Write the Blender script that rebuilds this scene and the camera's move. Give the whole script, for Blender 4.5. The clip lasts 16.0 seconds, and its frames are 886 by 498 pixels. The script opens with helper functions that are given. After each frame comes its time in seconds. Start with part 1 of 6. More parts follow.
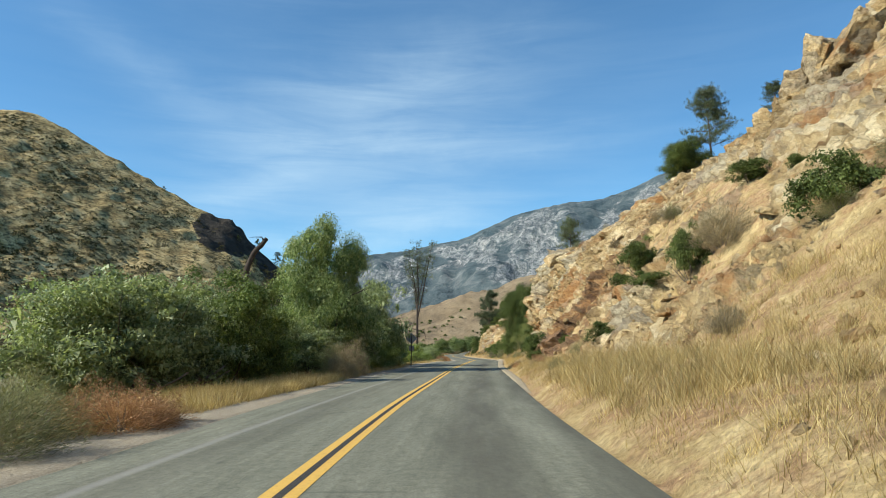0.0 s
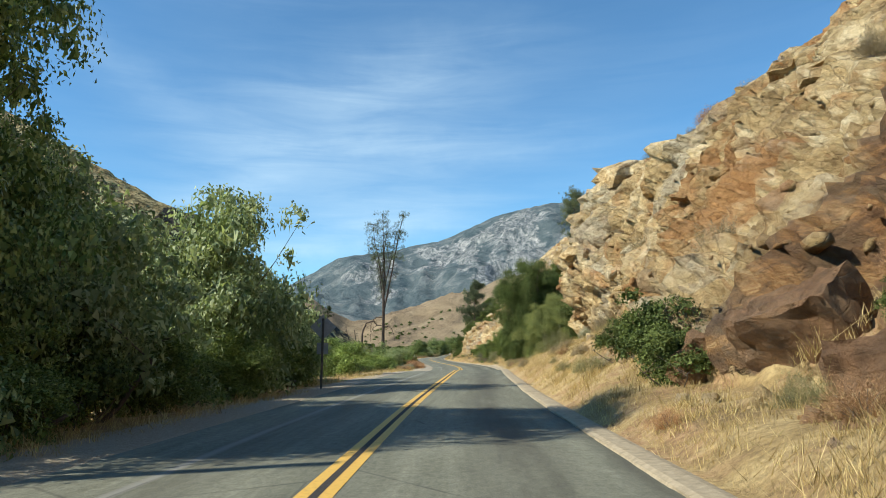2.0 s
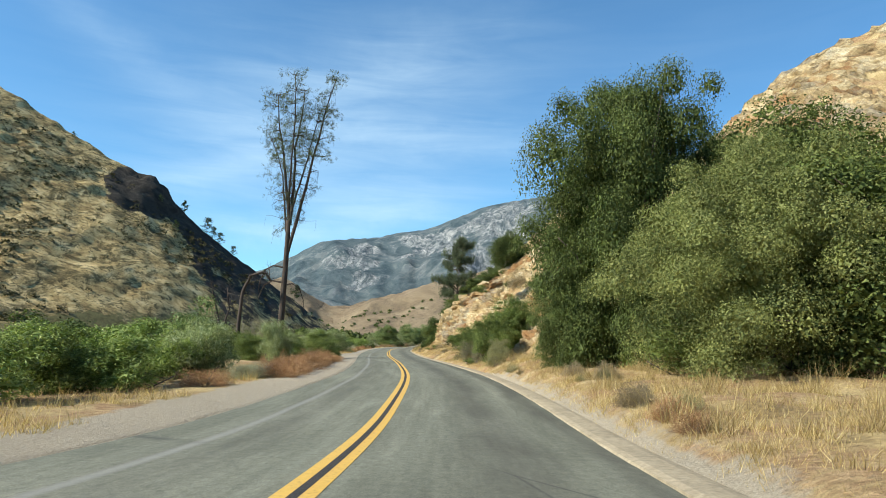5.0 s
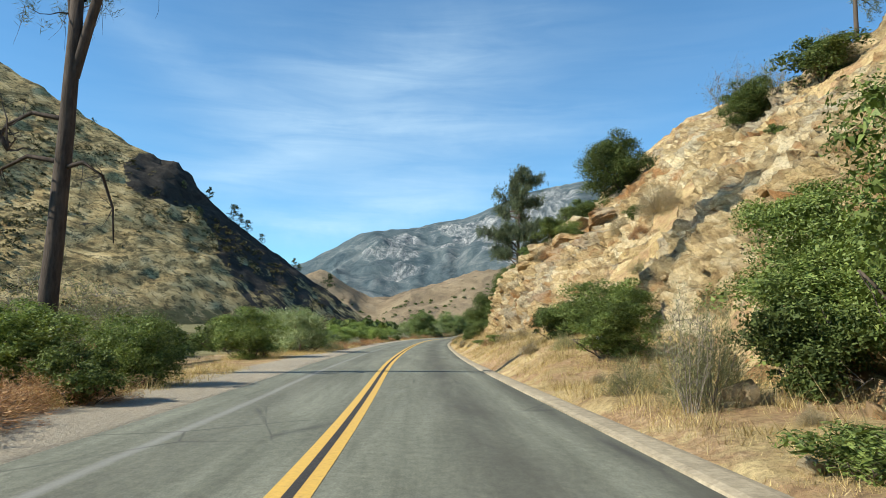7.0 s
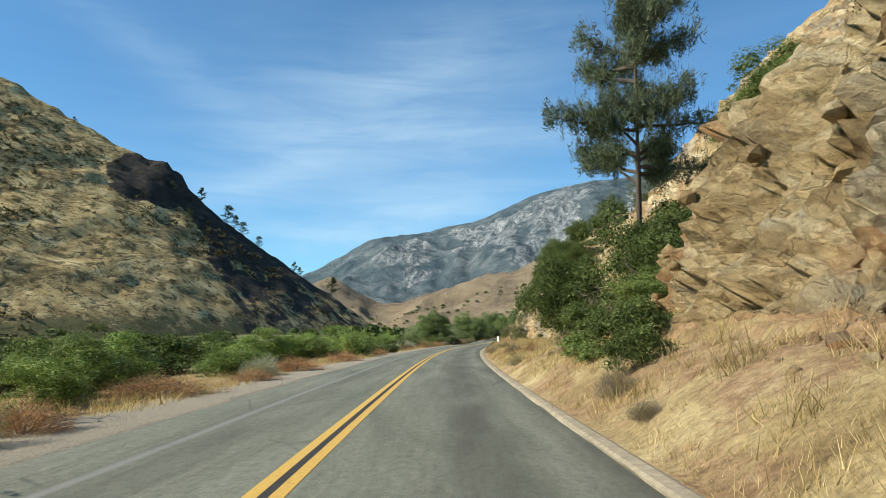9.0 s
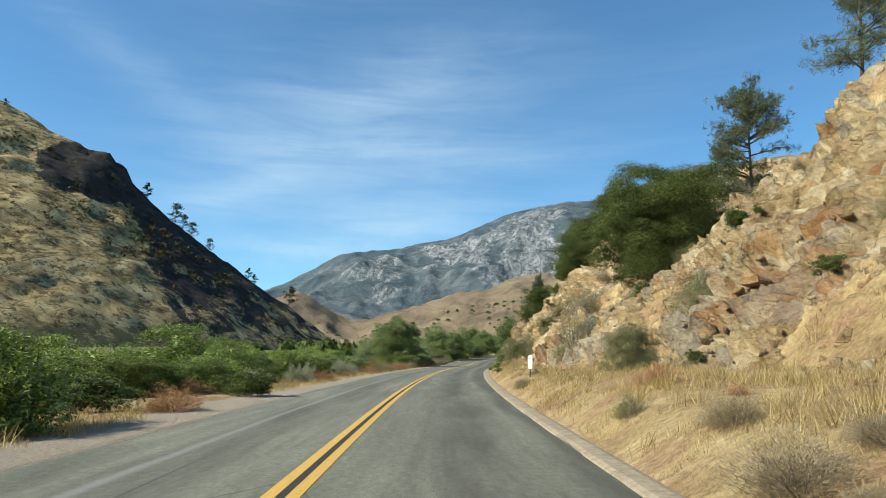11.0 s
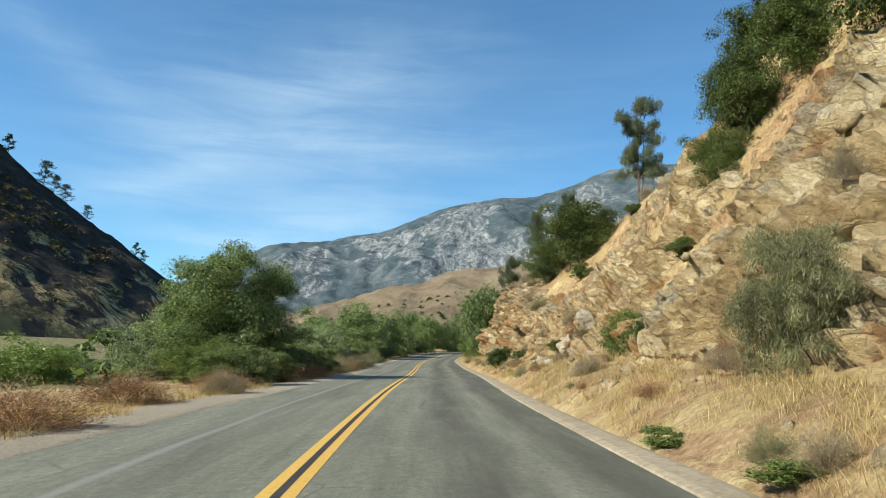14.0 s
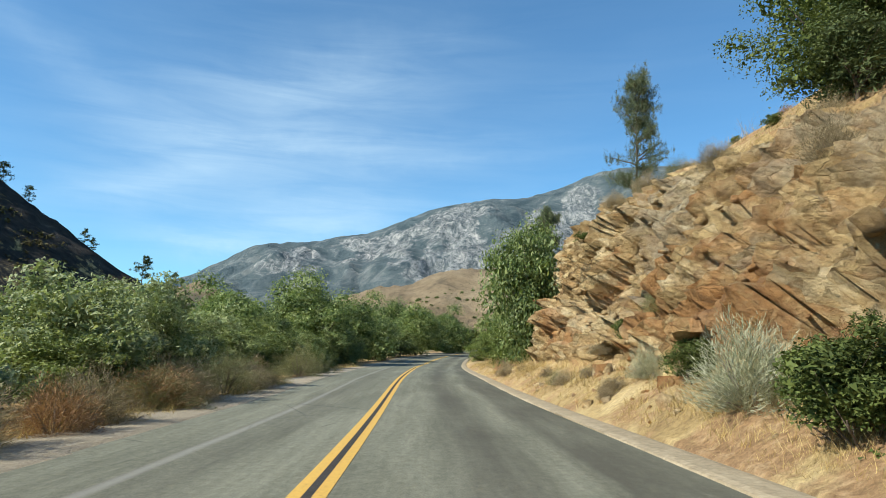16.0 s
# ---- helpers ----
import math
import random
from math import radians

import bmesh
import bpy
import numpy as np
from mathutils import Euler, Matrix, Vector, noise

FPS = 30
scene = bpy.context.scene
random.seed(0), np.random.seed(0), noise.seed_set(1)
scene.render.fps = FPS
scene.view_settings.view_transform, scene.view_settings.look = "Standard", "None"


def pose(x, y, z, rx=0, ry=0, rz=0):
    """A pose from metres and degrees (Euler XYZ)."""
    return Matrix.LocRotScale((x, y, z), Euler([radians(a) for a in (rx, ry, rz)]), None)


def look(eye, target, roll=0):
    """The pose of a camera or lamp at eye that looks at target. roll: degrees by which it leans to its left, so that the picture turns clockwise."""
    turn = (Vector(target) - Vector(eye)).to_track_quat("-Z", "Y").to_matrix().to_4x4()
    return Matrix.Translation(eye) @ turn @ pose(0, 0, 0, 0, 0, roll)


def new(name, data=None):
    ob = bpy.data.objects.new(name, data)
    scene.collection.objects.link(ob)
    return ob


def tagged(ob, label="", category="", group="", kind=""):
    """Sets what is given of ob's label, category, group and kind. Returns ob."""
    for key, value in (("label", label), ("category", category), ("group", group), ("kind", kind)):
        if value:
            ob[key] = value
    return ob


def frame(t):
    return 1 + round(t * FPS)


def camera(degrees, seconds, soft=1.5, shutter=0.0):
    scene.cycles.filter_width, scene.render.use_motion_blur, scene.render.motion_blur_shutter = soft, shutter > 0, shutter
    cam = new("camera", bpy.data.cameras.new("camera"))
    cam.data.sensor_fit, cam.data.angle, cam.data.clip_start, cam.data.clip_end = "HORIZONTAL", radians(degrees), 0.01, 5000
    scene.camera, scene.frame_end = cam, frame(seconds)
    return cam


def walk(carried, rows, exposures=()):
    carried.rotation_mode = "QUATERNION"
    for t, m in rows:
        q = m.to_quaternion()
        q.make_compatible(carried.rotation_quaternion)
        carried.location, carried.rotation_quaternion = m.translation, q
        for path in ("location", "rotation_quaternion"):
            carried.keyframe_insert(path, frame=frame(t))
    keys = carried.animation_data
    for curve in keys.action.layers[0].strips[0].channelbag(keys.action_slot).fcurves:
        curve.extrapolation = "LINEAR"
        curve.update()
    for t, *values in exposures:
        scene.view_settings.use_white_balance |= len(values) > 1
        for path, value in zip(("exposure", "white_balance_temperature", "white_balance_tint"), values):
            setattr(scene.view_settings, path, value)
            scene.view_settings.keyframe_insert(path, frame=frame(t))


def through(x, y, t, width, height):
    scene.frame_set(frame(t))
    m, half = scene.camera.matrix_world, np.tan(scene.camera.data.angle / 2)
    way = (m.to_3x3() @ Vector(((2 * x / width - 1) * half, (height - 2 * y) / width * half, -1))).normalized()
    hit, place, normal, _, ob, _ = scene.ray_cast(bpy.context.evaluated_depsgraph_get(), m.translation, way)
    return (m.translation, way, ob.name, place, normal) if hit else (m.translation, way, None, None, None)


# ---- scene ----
cam = camera(65.9, 16.0, soft=0.75)
# seconds, eye, point looked at, lean
PATH = [
    (0.0, (0.001, -0.000, 1.350), (-0.284, 9.888, 2.816), -0.65),
    (0.5, (-0.090, 8.816, 1.350), (-0.295, 18.690, 2.919), -0.57),
    (1.0, (-0.181, 17.514, 1.350), (-0.310, 27.391, 2.905), -0.27),
    (1.5, (-0.035, 26.391, 1.350), (-0.098, 36.263, 2.944), -0.73),
    (2.0, (0.170, 35.213, 1.350), (0.167, 45.100, 2.845), -0.87),
    (2.5, (0.360, 44.227, 1.350), (0.613, 54.113, 2.833), -1.30),
    (3.0, (0.580, 53.454, 1.350), (0.907, 63.346, 2.778), -1.06),
    (5.5, (2.958, 102.030, 0.901), (3.131, 111.934, 2.269), 2.25),
    (6.0, (3.049, 112.530, 0.850), (3.010, 122.433, 2.242), 1.68),
    (6.5, (2.977, 123.061, 0.850), (2.708, 132.973, 2.144), 2.18),
    (7.0, (2.374, 133.785, 0.850), (2.000, 143.704, 2.064), 0.81),
    (7.5, (1.726, 145.036, 0.850), (1.235, 154.942, 2.131), 0.10),
    (8.0, (1.168, 155.837, 0.850), (0.653, 165.746, 2.096), -0.52),
    (8.5, (0.510, 165.878, 0.850), (-0.021, 175.775, 2.181), -0.54),
    (9.0, (-0.165, 175.247, 0.850), (-0.693, 185.149, 2.144), -0.71),
    (11.5, (-2.432, 229.197, 0.850), (-2.417, 239.068, 2.447), 0.38),
    (12.0, (-2.579, 239.757, 0.850), (-2.437, 249.629, 2.443), -0.32),
    (12.5, (-2.669, 250.729, 0.850), (-2.349, 260.615, 2.323), 0.15),
    (13.0, (-2.626, 261.578, 0.850), (-2.121, 271.472, 2.207), 0.81),
    (13.5, (-2.402, 272.372, 0.850), (-1.605, 282.230, 2.329), 0.59),
    (14.0, (-1.956, 282.507, 0.850), (-1.086, 292.351, 2.380), 1.20),
    (14.5, (-1.517, 292.511, 0.850), (-0.579, 302.347, 2.385), 1.07),
    (15.0, (-0.779, 303.019, 0.850), (0.153, 312.857, 2.384), 1.24),
    (15.5, (-0.008, 314.034, 0.850), (0.990, 323.864, 2.393), 2.28),
    (16.0, (0.852, 324.229, 0.850), (1.876, 334.051, 2.423), 1.37),
]
# the camera's own exposure drifts a little: seconds, stops, white balance
EXPOSURE = [(0.0, 0.50), (1.0, 0.50), (2.0, 0.60), (2.5, 0.68), (3.0, 0.66), (5.5, 0.70), (6.0, 0.70), (7.0, 0.65), (7.5, 0.62), (8.5, 0.52), (9.0, 0.50), (13.0, 0.50), (14.0, 0.55), (16.0, 0.62)]
walk(cam, [(t, look(eye, target, roll)) for t, eye, target, roll in PATH], [(t, stops, 6450, 5) for t, stops in EXPOSURE])

# ---- daylight ----
SUN_ELEVATION, SUN_FROM = radians(36), Vector((-0.95, -0.31, 0)).normalized()

world = bpy.data.worlds.new("sky")
scene.world = world
world.use_nodes = True


CIRRUS = [(-5.5, 21.5, 13, 13.0, 3.4, 0.20), (-6.5, 17.0, 4, 11.0, 1.0, 0.17), (-5.0, 10.5, 10, 8.0, 1.9, 0.24), (-13.5, 9.0, 3, 4.5, 0.9, 0.25),
          (-26.0, 21.5, -26, 10.0, 1.6, 0.10), (-10.0, 16.0, 9, 15.0, 6.5, 0.17), (-18.5, 13.0, 18, 6.5, 1.8, 0.15), (7.0, 16.5, 5, 9.0, 1.1, 0.10),
          (16.0, 21.0, 14, 12.0, 2.4, 0.03), (-14.0, 28.5, 6, 12.0, 1.6, 0.05), (-2.0, 12.5, 3, 16.0, 3.0, 0.09)]


def build_sky():
    n, l = world.node_tree.nodes, world.node_tree.links
    n.clear()
    out = n.new("ShaderNodeOutputWorld")
    bg = n.new("ShaderNodeBackground")
    bg.inputs["Strength"].default_value = 0.106
    sky = n.new("ShaderNodeTexSky")
    sky.sky_type = "NISHITA"
    sky.sun_disc = False
    sky.sun_elevation = SUN_ELEVATION
    sky.sun_rotation = math.atan2(SUN_FROM.x, SUN_FROM.y)
    sky.altitude = 900
    sky.air_density, sky.dust_density, sky.ozone_density = 1.0, 0.1, 2.0
    # thin cirrus: a fan of soft streaks, each with its bearing, height, slant, half length and half width in degrees
    def calc_node(op, a, b=0.0, c=0.0):
        node = n.new("ShaderNodeMath")
        node.operation = op
        for k, val in enumerate((a, b, c)):
            if isinstance(val, (int, float)):
                node.inputs[k].default_value = val
            else:
                l.new(val, node.inputs[k])
        return node.outputs[0]

    co = n.new("ShaderNodeTexCoord")
    sep = n.new("ShaderNodeSeparateXYZ")
    l.new(co.outputs["Generated"], sep.inputs[0])
    bearing = calc_node("MULTIPLY", calc_node("ARCTAN2", sep.outputs[0], sep.outputs[1]), 57.2958)
    height = calc_node("MULTIPLY", calc_node("ARCSINE", sep.outputs[2]), 57.2958)
    chart = n.new("ShaderNodeCombineXYZ")
    l.new(bearing, chart.inputs[0]); l.new(height, chart.inputs[1])
    sway = n.new("ShaderNodeTexNoise")
    sway.inputs["Scale"].default_value, sway.inputs["Detail"].default_value = 0.11, 5
    sway.inputs["Roughness"].default_value = 0.6
    l.new(chart.outputs[0], sway.inputs["Vector"])
    swing = calc_node("MULTIPLY", calc_node("SUBTRACT", sway.outputs["Fac"], 0.5), 5.0)
    cover = 0.02
    for az, el, slant, long, wide, amount in CIRRUS:
        dx, dy = calc_node("SUBTRACT", bearing, az), calc_node("ADD", calc_node("SUBTRACT", height, el), swing)
        ca, sa = math.cos(radians(slant)), math.sin(radians(slant))
        along = calc_node("ADD", calc_node("MULTIPLY", dx, ca), calc_node("MULTIPLY", dy, sa))
        across = calc_node("SUBTRACT", calc_node("MULTIPLY", dy, ca), calc_node("MULTIPLY", dx, sa))
        e = calc_node("ADD", calc_node("POWER", calc_node("ABSOLUTE", calc_node("DIVIDE", along, long)), 2.0), calc_node("POWER", calc_node("ABSOLUTE", calc_node("DIVIDE", across, wide)), 1.6))
        veil = calc_node("MULTIPLY", calc_node("EXPONENT", calc_node("MULTIPLY", e, -1.0)), amount)
        cover = calc_node("ADD", veil, cover)
    # combed by the wind into fine fibres
    mp = n.new("ShaderNodeMapping")
    mp.inputs["Rotation"].default_value = (0, 0, radians(-9))
    mp.inputs["Scale"].default_value = (0.075, 0.55, 1)
    l.new(chart.outputs[0], mp.inputs[0])
    fine = n.new("ShaderNodeTexNoise")
    fine.inputs["Scale"].default_value, fine.inputs["Detail"].default_value = 1.0, 9
    fine.inputs["Roughness"].default_value, fine.inputs["Distortion"].default_value = 0.58, 0.5
    l.new(mp.outputs[0], fine.inputs["Vector"])
    fibre = n.new("ShaderNodeMapRange")
    fibre.inputs["From Min"].default_value, fibre.inputs["From Max"].default_value = 0.32, 0.70
    fibre.inputs["To Min"].default_value, fibre.inputs["To Max"].default_value = 0.55, 1.45
    l.new(fine.outputs["Fac"], fibre.inputs["Value"])
    thick = n.new("ShaderNodeMath"); thick.operation = "MULTIPLY"; thick.use_clamp = True
    l.new(cover, thick.inputs[0]); l.new(fibre.outputs[0], thick.inputs[1])
    mix = n.new("ShaderNodeMix"); mix.data_type = "RGBA"
    l.new(thick.outputs[0], mix.inputs["Factor"])
    deep = n.new("ShaderNodeMix"); deep.data_type = "RGBA"; deep.blend_type = "MULTIPLY"
    deep.inputs["Factor"].default_value = 1.0
    l.new(sky.outputs[0], deep.inputs["A"])
    deep.inputs["B"].default_value = (0.62, 0.98, 1.14, 1)
    l.new(deep.outputs["Result"], mix.inputs["A"])
    mix.inputs["B"].default_value = (5.0, 6.3, 7.3, 1)
    l.new(mix.outputs["Result"], bg.inputs["Color"])
    l.new(bg.outputs[0], out.inputs[0])


build_sky()
sun_data = bpy.data.lights.new("sun", "SUN")
sun_data.energy, sun_data.angle, sun_data.color = 5.0, radians(0.55), (1.0, 0.93, 0.80)
sun = new("sun", sun_data)
ray_in = -(SUN_FROM * math.cos(SUN_ELEVATION) + Vector((0, 0, math.sin(SUN_ELEVATION))))
sun.rotation_mode = "QUATERNION"
sun.rotation_quaternion = ray_in.to_track_quat("-Z", "Y")

# ---- materials ----
def ramp(nt, fac, stops):
    node = nt.nodes.new("ShaderNodeValToRGB")
    els = node.color_ramp.elements
    while len(els) < len(stops):
        els.new(0.5)
    for el, (pos, col) in zip(els, stops):
        el.position, el.color = pos, (*col, 1)
    nt.links.new(fac, node.inputs[0])
    return node.outputs[0]


def noise_at(nt, vec, scale, detail=5, rough=0.6, distort=0.0, stretch=None):
    node = nt.nodes.new("ShaderNodeTexNoise")
    node.inputs["Scale"].default_value, node.inputs["Detail"].default_value = scale, detail
    node.inputs["Roughness"].default_value, node.inputs["Distortion"].default_value = rough, distort
    if stretch:
        mp = nt.nodes.new("ShaderNodeMapping")
        mp.inputs["Scale"].default_value = stretch
        nt.links.new(vec, mp.inputs[0])
        vec = mp.outputs[0]
    nt.links.new(vec, node.inputs["Vector"])
    return node.outputs["Fac"]


def voronoi_at(nt, vec, scale, feature="F1", out="Distance", stretch=None):
    node = nt.nodes.new("ShaderNodeTexVoronoi")
    node.feature = feature
    node.inputs["Scale"].default_value = scale
    if stretch:
        mp = nt.nodes.new("ShaderNodeMapping")
        mp.inputs["Scale"].default_value = stretch
        nt.links.new(vec, mp.inputs[0])
        vec = mp.outputs[0]
    nt.links.new(vec, node.inputs["Vector"])
    return node.outputs[out]


def blend(nt, fac, a, b, mode="MIX"):
    node = nt.nodes.new("ShaderNodeMix")
    node.data_type, node.blend_type = "RGBA", mode
    for key, val in (("Factor", fac), ("A", a), ("B", b)):
        if isinstance(val, (int, float)):
            node.inputs[key].default_value = val
        elif isinstance(val, tuple):
            node.inputs[key].default_value = (*val, 1)
        else:
            nt.links.new(val, node.inputs[key])
    return node.outputs["Result"]


def calc(nt, op, a, b=0.0):
    node = nt.nodes.new("ShaderNodeMath")
    node.operation = op
    for i, val in enumerate((a, b)):
        if isinstance(val, (int, float)):
            node.inputs[i].default_value = val
        else:
            nt.links.new(val, node.inputs[i])
    return node.outputs[0]


def remap(nt, val, lo, hi, a=0.0, b=1.0):
    node = nt.nodes.new("ShaderNodeMapRange")
    for key, v in (("From Min", lo), ("From Max", hi), ("To Min", a), ("To Max", b)):
        node.inputs[key].default_value = v
    nt.links.new(val, node.inputs["Value"])
    return node.outputs[0]


def material(name, rough=0.9, spec=0.25):
    mat = bpy.data.materials.new(name)
    mat.use_nodes = True
    nt = mat.node_tree
    bsdf = nt.nodes["Principled BSDF"]
    bsdf.inputs["Roughness"].default_value = rough
    bsdf.inputs["Specular IOR Level"].default_value = spec
    geo = nt.nodes.new("ShaderNodeNewGeometry")
    return mat, nt, bsdf, geo.outputs["Position"]


def bump(nt, bsdf, height, strength=0.4, distance=0.05):
    node = nt.nodes.new("ShaderNodeBump")
    node.inputs["Strength"].default_value, node.inputs["Distance"].default_value = strength, distance
    nt.links.new(height, node.inputs["Height"])
    nt.links.new(node.outputs[0], bsdf.inputs["Normal"])


def attribute(nt, name):
    node = nt.nodes.new("ShaderNodeAttribute")
    node.attribute_name = name
    return node


def object_random(nt):
    return nt.nodes.new("ShaderNodeObjectInfo").outputs["Random"]


def island_random(nt):
    return nt.nodes.new("ShaderNodeNewGeometry").outputs["Random Per Island"]


def facet_cells(nt, vec, scale, stretch=None):
    """Broken rock faces: each cell is a flat facet with its own tilt; gives its height in metres and a random colour."""
    if stretch:
        mp = nt.nodes.new("ShaderNodeMapping")
        mp.inputs["Scale"].default_value = stretch
        nt.links.new(vec, mp.inputs[0])
        vec = mp.outputs[0]
    vor = nt.nodes.new("ShaderNodeTexVoronoi")
    vor.inputs["Scale"].default_value = scale
    nt.links.new(vec, vor.inputs["Vector"])
    off = nt.nodes.new("ShaderNodeVectorMath"); off.operation = "SUBTRACT"
    nt.links.new(vec, off.inputs[0]); nt.links.new(vor.outputs["Position"], off.inputs[1])
    tilt = nt.nodes.new("ShaderNodeVectorMath"); tilt.operation = "SUBTRACT"
    nt.links.new(vor.outputs["Color"], tilt.inputs[0]); tilt.inputs[1].default_value = (0.5, 0.5, 0.5)
    dot = nt.nodes.new("ShaderNodeVectorMath"); dot.operation = "DOT_PRODUCT"
    nt.links.new(off.outputs[0], dot.inputs[0]); nt.links.new(tilt.outputs[0], dot.inputs[1])
    sep = nt.nodes.new("ShaderNodeSeparateColor")
    nt.links.new(vor.outputs["Color"], sep.inputs[0])
    return dot.outputs["Value"], sep


def rock_colour(nt, pos, joints=0.38):
    """Weathered granite and schist broken into blocks: cream, buff, rust and grey."""
    warp = nt.nodes.new("ShaderNodeTexNoise")
    warp.inputs["Scale"].default_value, warp.inputs["Detail"].default_value = 1.1, 5
    nt.links.new(pos, warp.inputs["Vector"])
    mul = nt.nodes.new("ShaderNodeVectorMath"); mul.operation = "SCALE"; mul.inputs["Scale"].default_value = 0.4
    nt.links.new(warp.outputs["Color"], mul.inputs[0])
    bent = nt.nodes.new("ShaderNodeVectorMath"); bent.operation = "ADD"
    nt.links.new(pos, bent.inputs[0]); nt.links.new(mul.outputs[0], bent.inputs[1])
    turn = nt.nodes.new("ShaderNodeMapping")
    turn.inputs["Rotation"].default_value = (radians(-24), radians(12), 0)
    nt.links.new(bent.outputs[0], turn.inputs[0])
    vec = turn.outputs[0]
    h1, c1 = facet_cells(nt, vec, 0.75, (1, 0.75, 1.6))
    h2, c2 = facet_cells(nt, vec, 2.1, (1, 0.8, 1.5))
    h3, c3 = facet_cells(nt, vec, 6.0, (1, 0.9, 1.4))
    strata = noise_at(nt, vec, 0.35, 8, 0.65, 0.6, (1, 0.7, 2.2))
    mixed = calc(nt, "ADD", calc(nt, "MULTIPLY", strata, 0.76), calc(nt, "ADD", calc(nt, "MULTIPLY", c1.outputs[0], 0.13), calc(nt, "MULTIPLY", c2.outputs[0], 0.11)))
    base = ramp(nt, mixed, [(0.27, (0.17, 0.108, 0.052)), (0.40, (0.355, 0.252, 0.125)), (0.51, (0.54, 0.405, 0.215)), (0.65, (0.74, 0.625, 0.41))])
    rust = remap(nt, calc(nt, "ADD", noise_at(nt, pos, 0.19, 6, 0.65, 0.9), calc(nt, "MULTIPLY", c1.outputs[1], 0.14)), 0.60, 0.72)
    base = blend(nt, calc(nt, "MULTIPLY", rust, 0.8), base, (0.38, 0.185, 0.070))
    grey = remap(nt, calc(nt, "ADD", noise_at(nt, pos, 0.10, 5, 0.65, 1.2, (1.2, 1, 0.8)), calc(nt, "MULTIPLY", c1.outputs[2], 0.16)), 0.60, 0.72)
    base = blend(nt, calc(nt, "MULTIPLY", grey, 0.55), base, (0.38, 0.36, 0.30))
    grain = noise_at(nt, pos, 7.0, 8, 0.78, 0.3, (1, 0.9, 1.3))
    base = blend(nt, 0.9, base, ramp(nt, grain, [(0.30, (0.62, 0.55, 0.48)), (0.44, (1.0, 0.98, 0.95)), (0.62, (1.14, 1.13, 1.10))]), "MULTIPLY")
    base = blend(nt, 0.75, base, ramp(nt, c3.outputs[1], [(0.0, (0.82, 0.78, 0.74)), (0.5, (1.0, 1.0, 1.0)), (1.0, (1.12, 1.12, 1.1))]), "MULTIPLY")
    # some joints are dark: partly mineral, partly crevice shadow put into the colour
    split = remap(nt, voronoi_at(nt, vec, 0.75, "DISTANCE_TO_EDGE", "Distance", (1, 0.75, 1.6)), 0.0, 0.05)
    split2 = remap(nt, voronoi_at(nt, vec, 2.1, "DISTANCE_TO_EDGE", "Distance", (1, 0.8, 1.5)), 0.0, 0.05)
    broken = noise_at(nt, pos, 1.1, 6, 0.7, 0.4)
    split = calc(nt, "MAXIMUM", split, remap(nt, broken, 0.42, 0.58))
    split2 = calc(nt, "MAXIMUM", split2, remap(nt, broken, 0.40, 0.50))
    gap = calc(nt, "MINIMUM", split, split2)
    base = blend(nt, calc(nt, "MULTIPLY", calc(nt, "SUBTRACT", 1.0, gap), joints), base, (0.105, 0.066, 0.036))
    relief = calc(nt, "ADD", calc(nt, "MULTIPLY", h1, 0.5), calc(nt, "ADD", calc(nt, "MULTIPLY", h2, 0.85), calc(nt, "MULTIPLY", h3, 0.9)))
    relief = calc(nt, "ADD", relief, calc(nt, "ADD", calc(nt, "MULTIPLY", gap, 0.05), calc(nt, "MULTIPLY", grain, 0.20)))
    relief = calc(nt, "ADD", relief, calc(nt, "ADD", calc(nt, "MULTIPLY", c2.outputs[2], 0.09), calc(nt, "MULTIPLY", c3.outputs[2], 0.05)))
    return base, relief, gap


def grass_colour(nt, pos):
    """Dry straw-coloured annual grass with bare, reddish soil showing."""
    patch = noise_at(nt, pos, 0.5, 6, 0.65, 0.4)
    base = ramp(nt, patch, [(0.3, (0.21, 0.14, 0.068)), (0.45, (0.37, 0.27, 0.128)), (0.6, (0.50, 0.385, 0.20)), (0.75, (0.62, 0.50, 0.29))])
    soil = remap(nt, noise_at(nt, pos, 0.35, 8, 0.75, 0.8), 0.46, 0.56)
    dirt = ramp(nt, noise_at(nt, pos, 3.0, 7, 0.75), [(0.3, (0.17, 0.095, 0.050)), (0.5, (0.34, 0.21, 0.115)), (0.7, (0.50, 0.36, 0.22))])
    base = blend(nt, calc(nt, "MULTIPLY", soil, 0.85), base, dirt)
    fine = noise_at(nt, pos, 9.0, 6, 0.75, 0.3, (1, 1, 0.35))
    return blend(nt, 0.8, base, ramp(nt, fine, [(0.3, (0.42, 0.38, 0.33)), (0.5, (0.95, 0.93, 0.88)), (0.64, (1.28, 1.26, 1.2))]), "MULTIPLY"), fine


